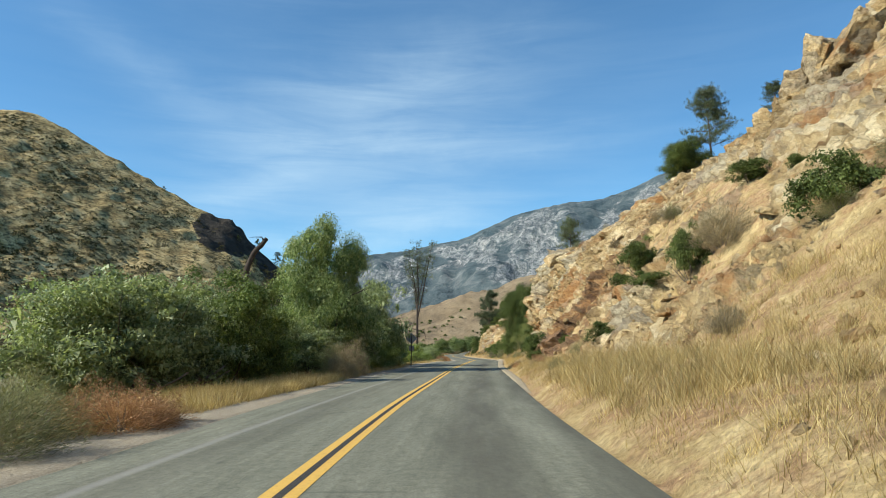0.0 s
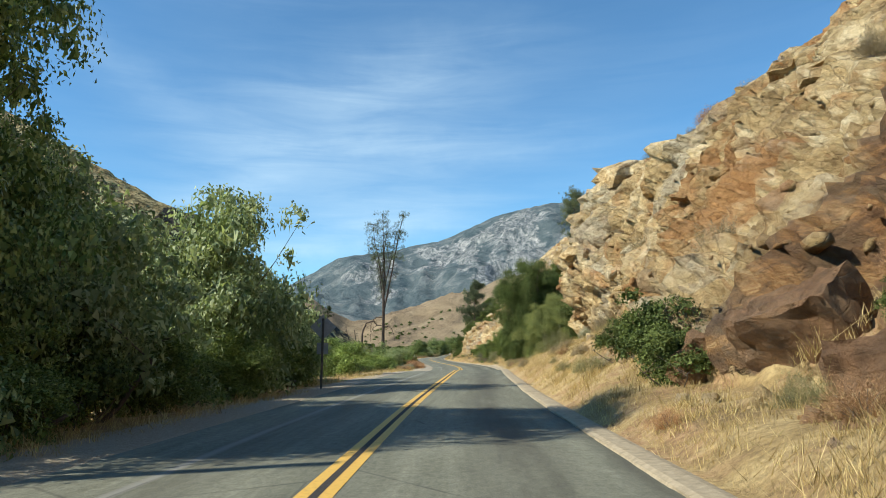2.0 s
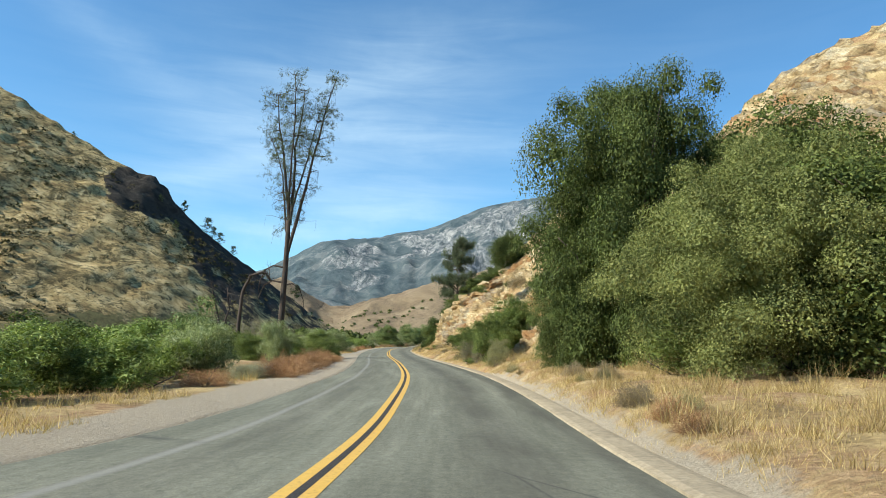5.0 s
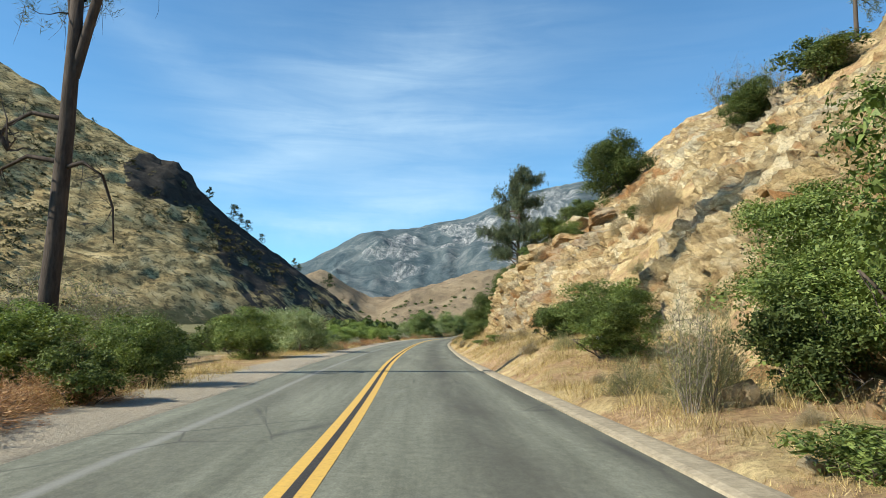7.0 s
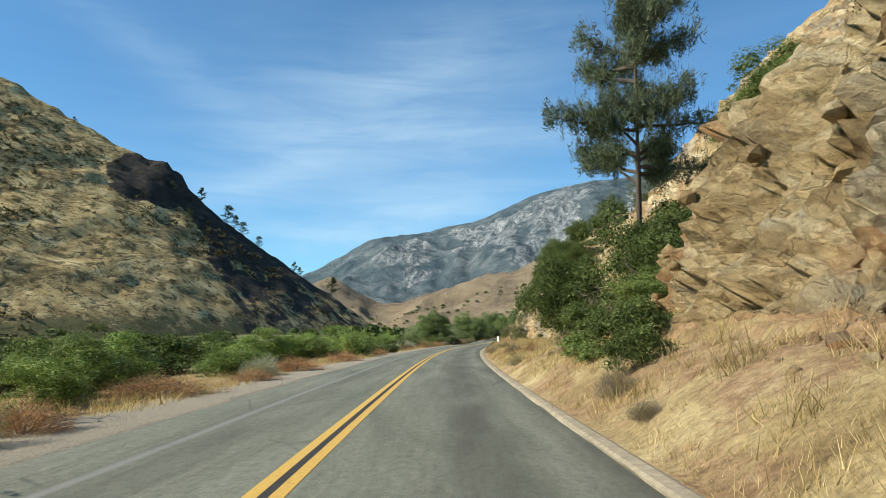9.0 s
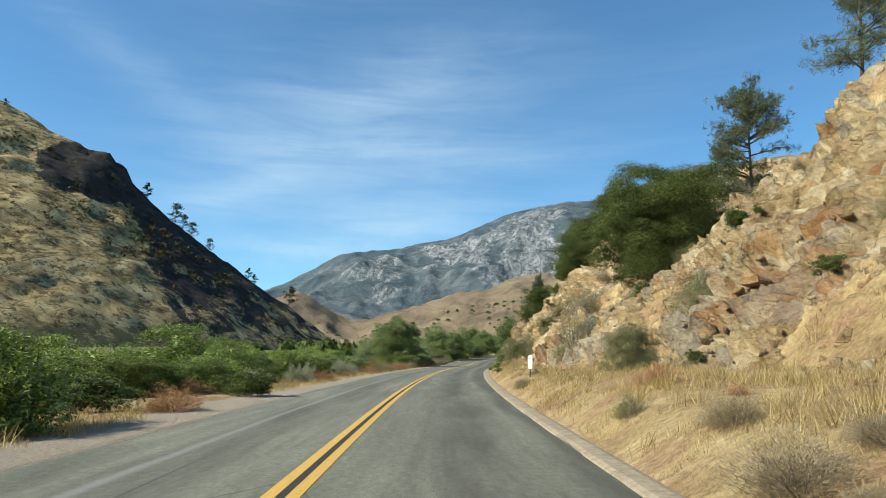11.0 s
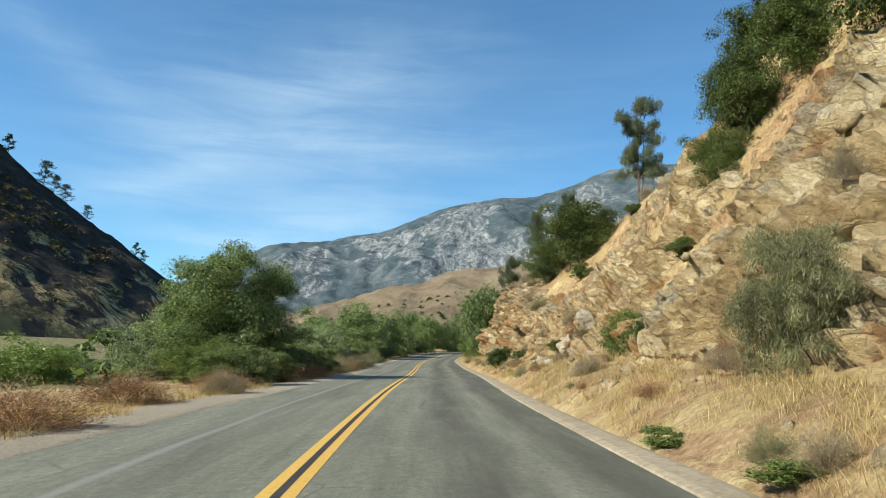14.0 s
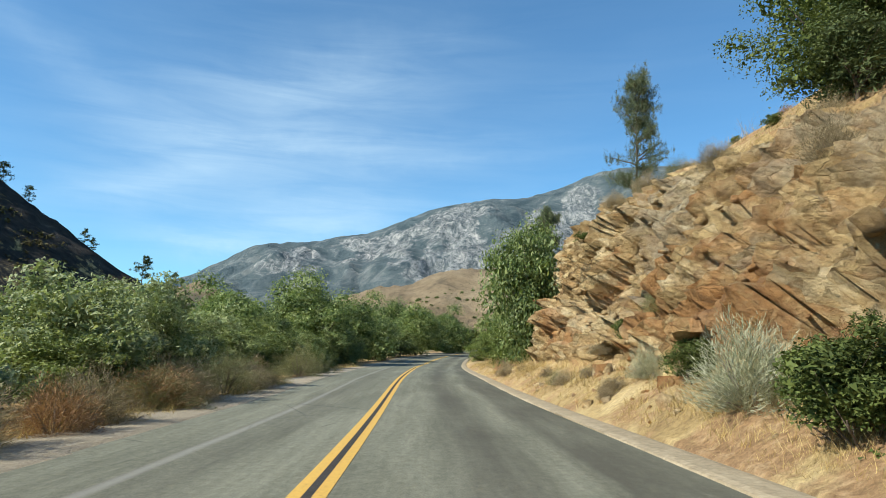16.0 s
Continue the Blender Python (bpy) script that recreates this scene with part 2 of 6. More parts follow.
def make_ground():
    mat, nt, bsdf, pos = material("dry_ground")
    zone = attribute(nt, "zone")
    sep = nt.nodes.new("ShaderNodeSeparateColor")
    nt.links.new(zone.outputs["Color"], sep.inputs[0])
    rock, grain, seam = rock_colour(nt, pos)
    straw, fine = grass_colour(nt, pos)
    gravel = ramp(nt, noise_at(nt, pos, 22.0, 6, 0.8), [(0.3, (0.20, 0.165, 0.12)), (0.5, (0.36, 0.305, 0.225)), (0.7, (0.50, 0.43, 0.33))])
    wob = calc(nt, "MULTIPLY", calc(nt, "SUBTRACT", noise_at(nt, pos, 1.1, 6, 0.7), 0.5), 1.3)
    rock_mask = remap(nt, calc(nt, "ADD", sep.outputs[0], wob), 0.40, 0.56)
    grit_mask = remap(nt, calc(nt, "ADD", sep.outputs[1], calc(nt, "MULTIPLY", wob, 0.6)), 0.42, 0.58)
    green = ramp(nt, noise_at(nt, pos, 0.8, 6, 0.7), [(0.3, (0.07, 0.075, 0.03)), (0.6, (0.22, 0.19, 0.09))])
    # iron-stained ledges
    stain = remap(nt, calc(nt, "ADD", zone.outputs["Alpha"], calc(nt, "MULTIPLY", wob, 0.5)), 0.35, 0.65, 0.0, 0.85)
    iron = ramp(nt, noise_at(nt, pos, 0.9, 7, 0.7, 0.6, (1, 0.8, 2)), [(0.34, (0.070, 0.040, 0.028)), (0.48, (0.165, 0.092, 0.052)), (0.58, (0.33, 0.17, 0.068)), (0.68, (0.50, 0.33, 0.165))])
    rock = blend(nt, stain, rock, iron)
    col = blend(nt, rock_mask, straw, rock)
    col = blend(nt, remap(nt, calc(nt, "ADD", sep.outputs[2], wob), 0.4, 0.6), col, green)
    col = blend(nt, grit_mask, col, gravel)
    nt.links.new(col, bsdf.inputs["Base Color"])
    h = calc(nt, "ADD", calc(nt, "MULTIPLY", fine, 0.09), calc(nt, "MULTIPLY", grain, rock_mask))
    bump(nt, bsdf, h, 1.0, 1.0)
    return mat


def make_rock(name="weathered_rock", pale=0.0, tones=((0.42, 0.36, 0.26), (0.72, 0.66, 0.53))):
    mat, nt, bsdf, pos = material(name)
    col, grain, seam = rock_colour(nt, pos, 0.08)
    if pale:
        col = blend(nt, pale, col, ramp(nt, noise_at(nt, pos, 2.5, 7, 0.7), [(0.35, tones[0]), (0.6, tones[1])]))
    tone = ramp(nt, object_random(nt), [(0.0, (0.85, 0.82, 0.80)), (1.0, (1.10, 1.06, 1.0))])
    nt.links.new(blend(nt, 1.0, col, tone, "MULTIPLY"), bsdf.inputs["Base Color"])
    bump(nt, bsdf, grain, 1.0, 1.0)
    return mat


def make_asphalt():
    mat, nt, bsdf, pos = material("worn_asphalt", 0.88, 0.3)
    uv = nt.nodes.new("ShaderNodeUVMap").outputs[0]
    sep = nt.nodes.new("ShaderNodeSeparateXYZ")
    nt.links.new(uv, sep.inputs[0])
    across = sep.outputs[0]
    blotch = noise_at(nt, uv, 0.5, 6, 0.7, 0.5, (1.6, 0.25, 1))
    base = ramp(nt, blotch, [(0.3, (0.118, 0.120, 0.092)), (0.5, (0.160, 0.162, 0.126)), (0.7, (0.205, 0.206, 0.162))])
    chips = noise_at(nt, pos, 55.0, 4, 0.8)
    base = blend(nt, 0.8, base, ramp(nt, chips, [(0.35, (0.62, 0.62, 0.62)), (0.65, (1.35, 1.33, 1.28))]), "MULTIPLY")
    coarse = noise_at(nt, uv, 9.0, 7, 0.8, 0.2, (1, 0.6, 1))
    base = blend(nt, 0.85, base, ramp(nt, coarse, [(0.32, (0.66, 0.65, 0.62)), (0.5, (1.0, 1.0, 1.0)), (0.66, (1.3, 1.29, 1.25))]), "MULTIPLY")
    streak = noise_at(nt, uv, 3.0, 5, 0.7, 0.1, (1, 0.04, 1))
    base = blend(nt, 0.6, base, ramp(nt, streak, [(0.34, (0.74, 0.73, 0.69)), (0.62, (1.2, 1.2, 1.18))]), "MULTIPLY")
    # oil-darkened strip between the wheel tracks and at the fresh edge
    wander = calc(nt, "MULTIPLY", calc(nt, "SUBTRACT", noise_at(nt, uv, 0.35, 4, 0.6, 0, (1, 0.3, 1)), 0.5), 1.1)
    a = calc(nt, "ADD", across, wander)
    oil = remap(nt, calc(nt, "ABSOLUTE", calc(nt, "SUBTRACT", a, 2.05)), 0.15, 0.85, 1.0, 0.0)
    oil2 = remap(nt, calc(nt, "ABSOLUTE", calc(nt, "ADD", a, 1.75)), 0.1, 0.8, 0.55, 0.0)
    edge = remap(nt, a, 3.05, 3.45)
    dark = calc(nt, "MAXIMUM", calc(nt, "MAXIMUM", oil, oil2), edge)
    dark = calc(nt, "MULTIPLY", dark, remap(nt, noise_at(nt, uv, 0.6, 5, 0.7, 0.4, (1.5, 0.3, 1)), 0.32, 0.62, 0.35, 1.0))
    base = blend(nt, calc(nt, "MULTIPLY", dark, 0.8), base, (0.066, 0.061, 0.047))
    seamline = remap(nt, calc(nt, "ABSOLUTE", calc(nt, "ADD", calc(nt, "ADD", across, calc(nt, "MULTIPLY", wander, 0.2)), 2.15)), 0.03, 0.12, 0.55, 0.0)
    base = blend(nt, seamline, base, (0.27, 0.26, 0.24))
    crack = remap(nt, voronoi_at(nt, uv, 0.5, "DISTANCE_TO_EDGE", "Distance", (1, 0.5, 1)), 0.0, 0.012, 1.0, 0.0)
    crack = calc(nt, "MULTIPLY", crack, remap(nt, noise_at(nt, uv, 0.22, 3), 0.52, 0.62))
    base = blend(nt, calc(nt, "MULTIPLY", crack, 0.6), base, (0.04, 0.038, 0.035))
    nt.links.new(base, bsdf.inputs["Base Color"])
    bump(nt, bsdf, chips, 0.35, 0.012)
    return mat


def make_paint():
    mat, nt, bsdf, pos = material("yellow_road_paint", 0.65, 0.3)
    worn = noise_at(nt, pos, 14.0, 7, 0.75)
    col = ramp(nt, worn, [(0.28, (0.22, 0.15, 0.06)), (0.42, (0.56, 0.34, 0.07)), (0.7, (0.68, 0.42, 0.085))])
    nt.links.new(col, bsdf.inputs["Base Color"])
    bump(nt, bsdf, worn, 0.3, 0.01)
    return mat


def make_plain(name, dark, light, scale=4.0, rough=0.9, spec=0.25, relief=0.4, stretch=None, dist=0.03):
    mat, nt, bsdf, pos = material(name, rough, spec)
    co = nt.nodes.new("ShaderNodeTexCoord").outputs["Object"]
    n1 = noise_at(nt, co, scale, 6, 0.7, 0.3, stretch)
    n2 = noise_at(nt, co, scale * 0.13, 3, 0.6)
    col = ramp(nt, n1, [(0.3, dark), (0.7, light)])
    col = blend(nt, 0.5, col, ramp(nt, n2, [(0.3, (0.7, 0.7, 0.7)), (0.7, (1.2, 1.2, 1.2))]), "MULTIPLY")
    nt.links.new(col, bsdf.inputs["Base Color"])
    bump(nt, bsdf, n1, relief, dist)
    return mat


def make_leaf(name, dark, mid, light, shine=0.35, through=0.18):
    """Leaves that vary from one to the next and let a little light through."""
    mat, nt, bsdf, pos = material(name, 0.70 - 0.38 * shine, shine * 0.7)
    rnd = island_random(nt)
    col = ramp(nt, rnd, [(0.0, dark), (0.5, mid), (1.0, light)])
    big = noise_at(nt, pos, 0.7, 4, 0.65)
    col = blend(nt, 0.85, col, ramp(nt, big, [(0.32, (0.60, 0.59, 0.57)), (0.5, (1.0, 1.0, 1.0)), (0.68, (1.25, 1.25, 1.15))]), "MULTIPLY")
    tone = ramp(nt, object_random(nt), [(0.0, (0.85, 0.86, 0.82)), (1.0, (1.15, 1.12, 1.05))])
    col = blend(nt, 1.0, col, tone, "MULTIPLY")
    nt.links.new(col, bsdf.inputs["Base Color"])
    tr = nt.nodes.new("ShaderNodeBsdfTranslucent")
    nt.links.new(blend(nt, 1.0, col, (1.15, 1.2, 0.7), "MULTIPLY"), tr.inputs["Color"])
    mx = nt.nodes.new("ShaderNodeMixShader")
    mx.inputs[0].default_value = through
    nt.links.new(bsdf.outputs[0], mx.inputs[1])
    nt.links.new(tr.outputs[0], mx.inputs[2])
    nt.links.new(mx.outputs[0], nt.nodes["Material Output"].inputs["Surface"])
    return mat


def make_mountain(name, far):
    mat, nt, bsdf, pos = material(name, 0.95, 0.1)
    n1 = noise_at(nt, pos, 0.010 if far else 0.05, 8, 0.72, 0.6)
    n2 = noise_at(nt, pos, 0.0021 if far else 0.012, 4, 0.6, 0.5)
    att = attribute(nt, "zone")
    sep = nt.nodes.new("ShaderNodeSeparateColor")
    nt.links.new(att.outputs["Color"], sep.inputs[0])
    return mat, nt, bsdf, pos, n1, n2, sep


def make_far_mountain():
    mat, nt, bsdf, pos, n1, n2, sep = make_mountain("granite_mountain", True)
    # cool blue tones put the distance haze into the scrub and granite colours
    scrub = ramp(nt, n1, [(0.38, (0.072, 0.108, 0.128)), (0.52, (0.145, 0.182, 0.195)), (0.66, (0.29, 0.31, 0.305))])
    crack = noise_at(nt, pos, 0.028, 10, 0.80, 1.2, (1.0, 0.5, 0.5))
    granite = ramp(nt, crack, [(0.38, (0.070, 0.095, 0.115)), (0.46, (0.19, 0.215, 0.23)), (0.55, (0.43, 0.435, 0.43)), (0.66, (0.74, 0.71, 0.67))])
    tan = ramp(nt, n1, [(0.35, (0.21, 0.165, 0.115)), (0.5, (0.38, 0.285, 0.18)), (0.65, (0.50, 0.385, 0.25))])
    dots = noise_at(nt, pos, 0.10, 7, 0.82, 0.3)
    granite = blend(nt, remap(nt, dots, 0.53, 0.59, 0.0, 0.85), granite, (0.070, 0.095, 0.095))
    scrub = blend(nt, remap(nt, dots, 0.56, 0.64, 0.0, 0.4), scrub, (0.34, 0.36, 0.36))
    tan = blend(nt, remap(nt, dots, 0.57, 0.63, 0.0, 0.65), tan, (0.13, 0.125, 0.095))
    jag = calc(nt, "MULTIPLY", calc(nt, "SUBTRACT", n1, 0.5), 2.4)
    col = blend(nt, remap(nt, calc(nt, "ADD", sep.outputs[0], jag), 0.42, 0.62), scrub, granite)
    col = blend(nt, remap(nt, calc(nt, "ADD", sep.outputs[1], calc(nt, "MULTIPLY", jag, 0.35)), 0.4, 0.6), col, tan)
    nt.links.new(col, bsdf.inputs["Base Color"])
    bump(nt, bsdf, noise_at(nt, pos, 0.035, 9, 0.82), 1.0, 26.0)
    return mat


def make_hill():
    mat, nt, bsdf, pos, n1, n2, sep = make_mountain("scrubby_hill", False)
    grass = ramp(nt, noise_at(nt, pos, 0.07, 9, 0.75, 0.6), [(0.36, (0.21, 0.14, 0.062)), (0.5, (0.47, 0.345, 0.158)), (0.62, (0.68, 0.53, 0.28))])
    # dark rock; the unlit flank's shade is also put into this near-black
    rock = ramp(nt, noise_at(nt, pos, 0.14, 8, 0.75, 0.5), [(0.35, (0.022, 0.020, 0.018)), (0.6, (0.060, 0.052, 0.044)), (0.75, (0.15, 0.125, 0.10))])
    brush = ramp(nt, noise_at(nt, pos, 0.5, 5, 0.7), [(0.35, (0.035, 0.032, 0.016)), (0.65, (0.115, 0.092, 0.045))])
    patch = noise_at(nt, pos, 0.06, 10, 0.85, 0.8, (1.0, 0.5, 1.4))
    col = blend(nt, remap(nt, patch, 0.51, 0.57, 0.0, 0.8), grass, brush)
    spots = noise_at(nt, pos, 0.22, 7, 0.8, 0.5)
    col = blend(nt, remap(nt, spots, 0.515, 0.57, 0.0, 0.88), col, brush)
    # greener brush towards the river
    low = calc(nt, "ADD", sep.outputs[1], calc(nt, "MULTIPLY", calc(nt, "SUBTRACT", noise_at(nt, pos, 0.05, 7, 0.75), 0.5), 2.2))
    col = blend(nt, remap(nt, low, 0.45, 0.62, 0.0, 0.9), col, ramp(nt, spots, [(0.35, (0.050, 0.052, 0.022)), (0.6, (0.17, 0.155, 0.07))]))
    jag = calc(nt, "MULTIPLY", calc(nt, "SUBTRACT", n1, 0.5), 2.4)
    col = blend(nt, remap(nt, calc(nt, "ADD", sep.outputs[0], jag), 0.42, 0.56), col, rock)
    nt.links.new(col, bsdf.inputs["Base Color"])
    bump(nt, bsdf, noise_at(nt, pos, 0.3, 8, 0.75), 1.0, 2.0)
    return mat


GROUND, ROCK, ASPHALT, PAINT = make_ground(), make_rock(), make_asphalt(), make_paint()
CREAM = make_rock("cream_rock", 0.75)
GREYROCK = make_rock("grey_schist", 0.8, ((0.20, 0.19, 0.145), (0.42, 0.40, 0.32)))
BROWNROCK = make_rock("iron_brown_rock", 0.85, ((0.11, 0.062, 0.040), (0.30, 0.17, 0.095)))
MOUNTAIN, HILL = make_far_mountain(), make_hill()
DIKE = make_plain("pale_concrete", (0.24, 0.195, 0.13), (0.42, 0.35, 0.245), 9.0, 0.92, 0.2, 0.5)
TAR = make_plain("black_joint", (0.028, 0.026, 0.024), (0.06, 0.055, 0.05), 20.0)
BARK = make_plain("grey_brown_bark", (0.055, 0.042, 0.032), (0.17, 0.135, 0.105), 7.0, 0.95, 0.15, 0.9, (1, 1, 0.25), 0.06)
DEADWOOD = make_plain("weathered_dead_wood", (0.035, 0.027, 0.022), (0.11, 0.085, 0.07), 6.0, 0.95, 0.15, 0.8, (1, 1, 0.2), 0.05)
TWIG = make_plain("dry_twigs", (0.15, 0.12, 0.095), (0.30, 0.25, 0.20), 5.0)
OAK = make_leaf("oak_leaf", (0.042, 0.059, 0.019), (0.09, 0.12, 0.036), (0.16, 0.195, 0.062), 0.22, 0.24)
WILLOW = make_leaf("willow_leaf", (0.13, 0.165, 0.07), (0.25, 0.30, 0.145), (0.43, 0.47, 0.29), 0.45, 0.34)
COTTONWOOD = make_leaf("cottonwood_leaf", (0.070, 0.110, 0.034), (0.165, 0.225, 0.078), (0.33, 0.38, 0.17), 0.5, 0.34)
BRIGHT = make_leaf("bright_shrub_leaf", (0.075, 0.12, 0.026), (0.20, 0.275, 0.062), (0.36, 0.43, 0.15))
SAGE = make_leaf("sage_leaf", (0.11, 0.115, 0.055), (0.20, 0.20, 0.105), (0.31, 0.30, 0.17), 0.2)
RUST = make_leaf("dried_russet_stem", (0.17, 0.095, 0.055), (0.36, 0.205, 0.115), (0.54, 0.35, 0.21), 0.15, 0.15)
STRAW = make_leaf("dry_grass_blade", (0.22, 0.15, 0.07), (0.44, 0.325, 0.155), (0.68, 0.545, 0.31), 0.2, 0.3)
PALE = make_leaf("silvery_shrub_leaf", (0.230, 0.241, 0.172), (0.356, 0.368, 0.276), (0.483, 0.483, 0.380), 0.2)
PINE = make_leaf("grey_pine_needle", (0.055, 0.072, 0.040), (0.105, 0.130, 0.072), (0.185, 0.21, 0.125), 0.3, 0.2)
JUNIPER = make_leaf("dark_juniper_needle", (0.036, 0.052, 0.024), (0.075, 0.10, 0.043), (0.14, 0.165, 0.072), 0.2, 0.15)
DRYBUSH = make_leaf("bare_brown_shrub", (0.17, 0.14, 0.095), (0.29, 0.235, 0.16), (0.42, 0.35, 0.245), 0.15, 0.15)
HILLSCRUB = make_leaf("dark_hill_scrub", (0.035, 0.034, 0.018), (0.075, 0.066, 0.032), (0.13, 0.11, 0.055), 0.1, 0.1)
THICKET = make_leaf("bank_thicket_leaf", (0.080, 0.105, 0.036), (0.15, 0.19, 0.068), (0.26, 0.30, 0.125), 0.4, 0.3)
SHRUBLEAF = make_leaf("fresh_shrub_leaf", (0.060, 0.085, 0.020), (0.125, 0.17, 0.042), (0.23, 0.28, 0.085), 0.4, 0.26)
OLIVE = make_leaf("olive_oak_leaf", (0.090, 0.108, 0.038), (0.165, 0.19, 0.066), (0.25, 0.27, 0.105), 0.22, 0.24)

# ---- numeric noise for the terrain ----
def lattice(ix, iy, iz, seed):
    h = (ix.astype(np.int64) * 374761393 + iy.astype(np.int64) * 668265263 + iz.astype(np.int64) * 1274126177 + seed * 974711) & 0xFFFFFFFF
    h = ((h ^ (h >> 13)) * 1274126177) & 0xFFFFFFFF
    h = ((h ^ (h >> 16)) * 2246822519) & 0xFFFFFFFF
    return ((h ^ (h >> 15)) & 0xFFFFFF) / float(0xFFFFFF)


def value_noise(x, y, z, seed=0):
    x, y, z = np.broadcast_arrays(np.asarray(x, float), np.asarray(y, float), np.asarray(z, float))
    ix, iy, iz = np.floor(x), np.floor(y), np.floor(z)
    fx, fy, fz = x - ix, y - iy, z - iz
    fx, fy, fz = (f * f * (3 - 2 * f) for f in (fx, fy, fz))
    out = 0
    for a in (0, 1):
        for b in (0, 1):
            for c in (0, 1):
                w = (fx if a else 1 - fx) * (fy if b else 1 - fy) * (fz if c else 1 - fz)
                out = out + w * lattice(ix + a, iy + b, iz + c, seed)
    return out * 2 - 1


def fractal(x, y, z=0.0, octaves=4, seed=0, rough=0.5):
    out, amp, f, total = 0, 1.0, 1.0, 0.0
    for k in range(octaves):
        out = out + amp * value_noise(x * f, y * f, z * f, seed + 17 * k)
        total += amp
        amp, f = amp * rough, f * 2.03
    return out / total


def ridged(x, y, z=0.0, octaves=4, seed=0, rough=0.5):
    out, amp, f, total = 0, 1.0, 1.0, 0.0
    for k in range(octaves):
        out = out + amp * (1 - np.abs(value_noise(x * f, y * f, z * f, seed + 31 * k)) * 2)
        total += amp
        amp, f = amp * rough, f * 2.07
    return out / total


def blocks(x, y, z, seed=0):
    """Cells of broken rock: a random step per cell with a tilted face, and the distance to the next cell."""
    x, y, z = np.broadcast_arrays(np.asarray(x, float), np.asarray(y, float), np.asarray(z, float))
    ix, iy, iz = np.floor(x), np.floor(y), np.floor(z)
    near = np.full(np.shape(x), 9.0)
    second = near.copy()
    wx, wy, wz = ix.copy(), iy.copy(), iz.copy()
    for a in (-1, 0, 1):
        for b in (-1, 0, 1):
            for c in (-1, 0, 1):
                cx, cy, cz = ix + a, iy + b, iz + c
                d = (cx + lattice(cx, cy, cz, seed) - x) ** 2 + (cy + lattice(cx, cy, cz, seed + 1) - y) ** 2 + (cz + lattice(cx, cy, cz, seed + 2) - z) ** 2
                closer = d < near
                second = np.where(closer, near, np.minimum(second, d))
                wx, wy, wz = np.where(closer, cx, wx), np.where(closer, cy, wy), np.where(closer, cz, wz)
                near = np.where(closer, d, near)
    step = lattice(wx, wy, wz, seed + 3)
    lean = (lattice(wx, wy, wz, seed + 4) - 0.5) * (y - wy - 0.5) + (lattice(wx, wy, wz, seed + 5) - 0.75) * (z - wz - 0.5)
    return step + 0.9 * lean, np.sqrt(second) - np.sqrt(near)


def smooth(a, b, v):
    t = np.clip((v - a) / (b - a), 0, 1)
    return t * t * (3 - 2 * t)


def spline(table, v):
    """Smooth curve through (position, value) pairs."""
    p = np.array(table, float)
    k, val = p[:, 0], p[:, 1]
    m = np.gradient(val, k)
    v = np.clip(np.asarray(v, float), k[0], k[-1])
    i = np.clip(np.searchsorted(k, v) - 1, 0, len(k) - 2)
    h = k[i + 1] - k[i]
    t = (v - k[i]) / h
    return ((2 * t**3 - 3 * t**2 + 1) * val[i] + (t**3 - 2 * t**2 + t) * h * m[i] + (-2 * t**3 + 3 * t**2) * val[i + 1] + (t**3 - t**2) * h * m[i + 1])


# ---- the lie of the land: y runs along the road ----
CENTRE = [(-80, -1.7), (0, -1.75), (17, -1.75), (33, -1.35), (53, -0.75), (75, 0.35), (108, 1.85), (123, 1.8), (139, 0.95), (165, -1.1), (195, -2.75), (225, -3.8), (248, -4.05), (265, -3.8), (285, -3.1), (305, -1.9), (331, 0.3), (362, 2.7), (395, 6.5), (430, 13.0), (470, 24.0), (520, 42.0)]


def centre(y):
    return spline(CENTRE, y)


def road_height(y):
    y = np.asarray(y, float)
    return -0.5 * smooth(86, 106, y) + 0.011 * np.clip(y - 338, 0, 60) ** 1.0 * smooth(335, 365, y) + 0.03 * np.clip(y - 398, 0, 110)


# the asphalt's two edges from the centre line, the width of the kerb, and how high loose soil is banked against the slope
RIGHT_EDGE = [(-80, 3.55), (40, 3.55), (60, 3.35), (85, 3.35), (112, 3.85), (130, 3.9), (150, 3.62), (182, 3.5), (205, 3.5), (240, 3.75), (268, 4.02), (300, 4.35), (322, 4.62), (350, 4.62), (380, 4.1), (520, 3.8)]
LEFT_EDGE = [(-80, -3.2), (8, -3.1), (25, -3.6), (60, -3.7), (72, -4.0), (100, -3.35), (125, -3.1), (150, -3.2), (170, -3.3), (200, -3.5), (250, -3.6), (290, -3.8), (320, -3.5), (345, -3.8), (520, -3.7)]
KERB = [(-80, 0.45), (35, 0.45), (60, 0.58), (110, 0.66), (150, 0.55), (182, 0.32), (220, 0.42), (268, 0.62), (322, 0.74), (400, 0.6), (520, 0.5)]
APRON = [(-80, 0.9), (20, 0.7), (40, 0.5), (52, 0.6), (57, 1.6), (64, 3.0), (70, 2.1), (78, 1.5), (86, 0.6), (110, 0.35), (128, 0.6), (153, 0.3), (157, 1.0), (166, 1.0), (172, 1.0), (184, 1.3), (196, 1.0), (210, 0.6), (244, 0.5), (248, 0.28), (253, 0.28), (258, 0.4), (263, 0.5), (274, 0.9), (300, 1.0), (345, 1.0), (370, 0.5), (520, 0.3)]


def verge(y):
    """Where the ground begins, right of the kerb."""
    return spline(RIGHT_EDGE, y) + spline(KERB, y)


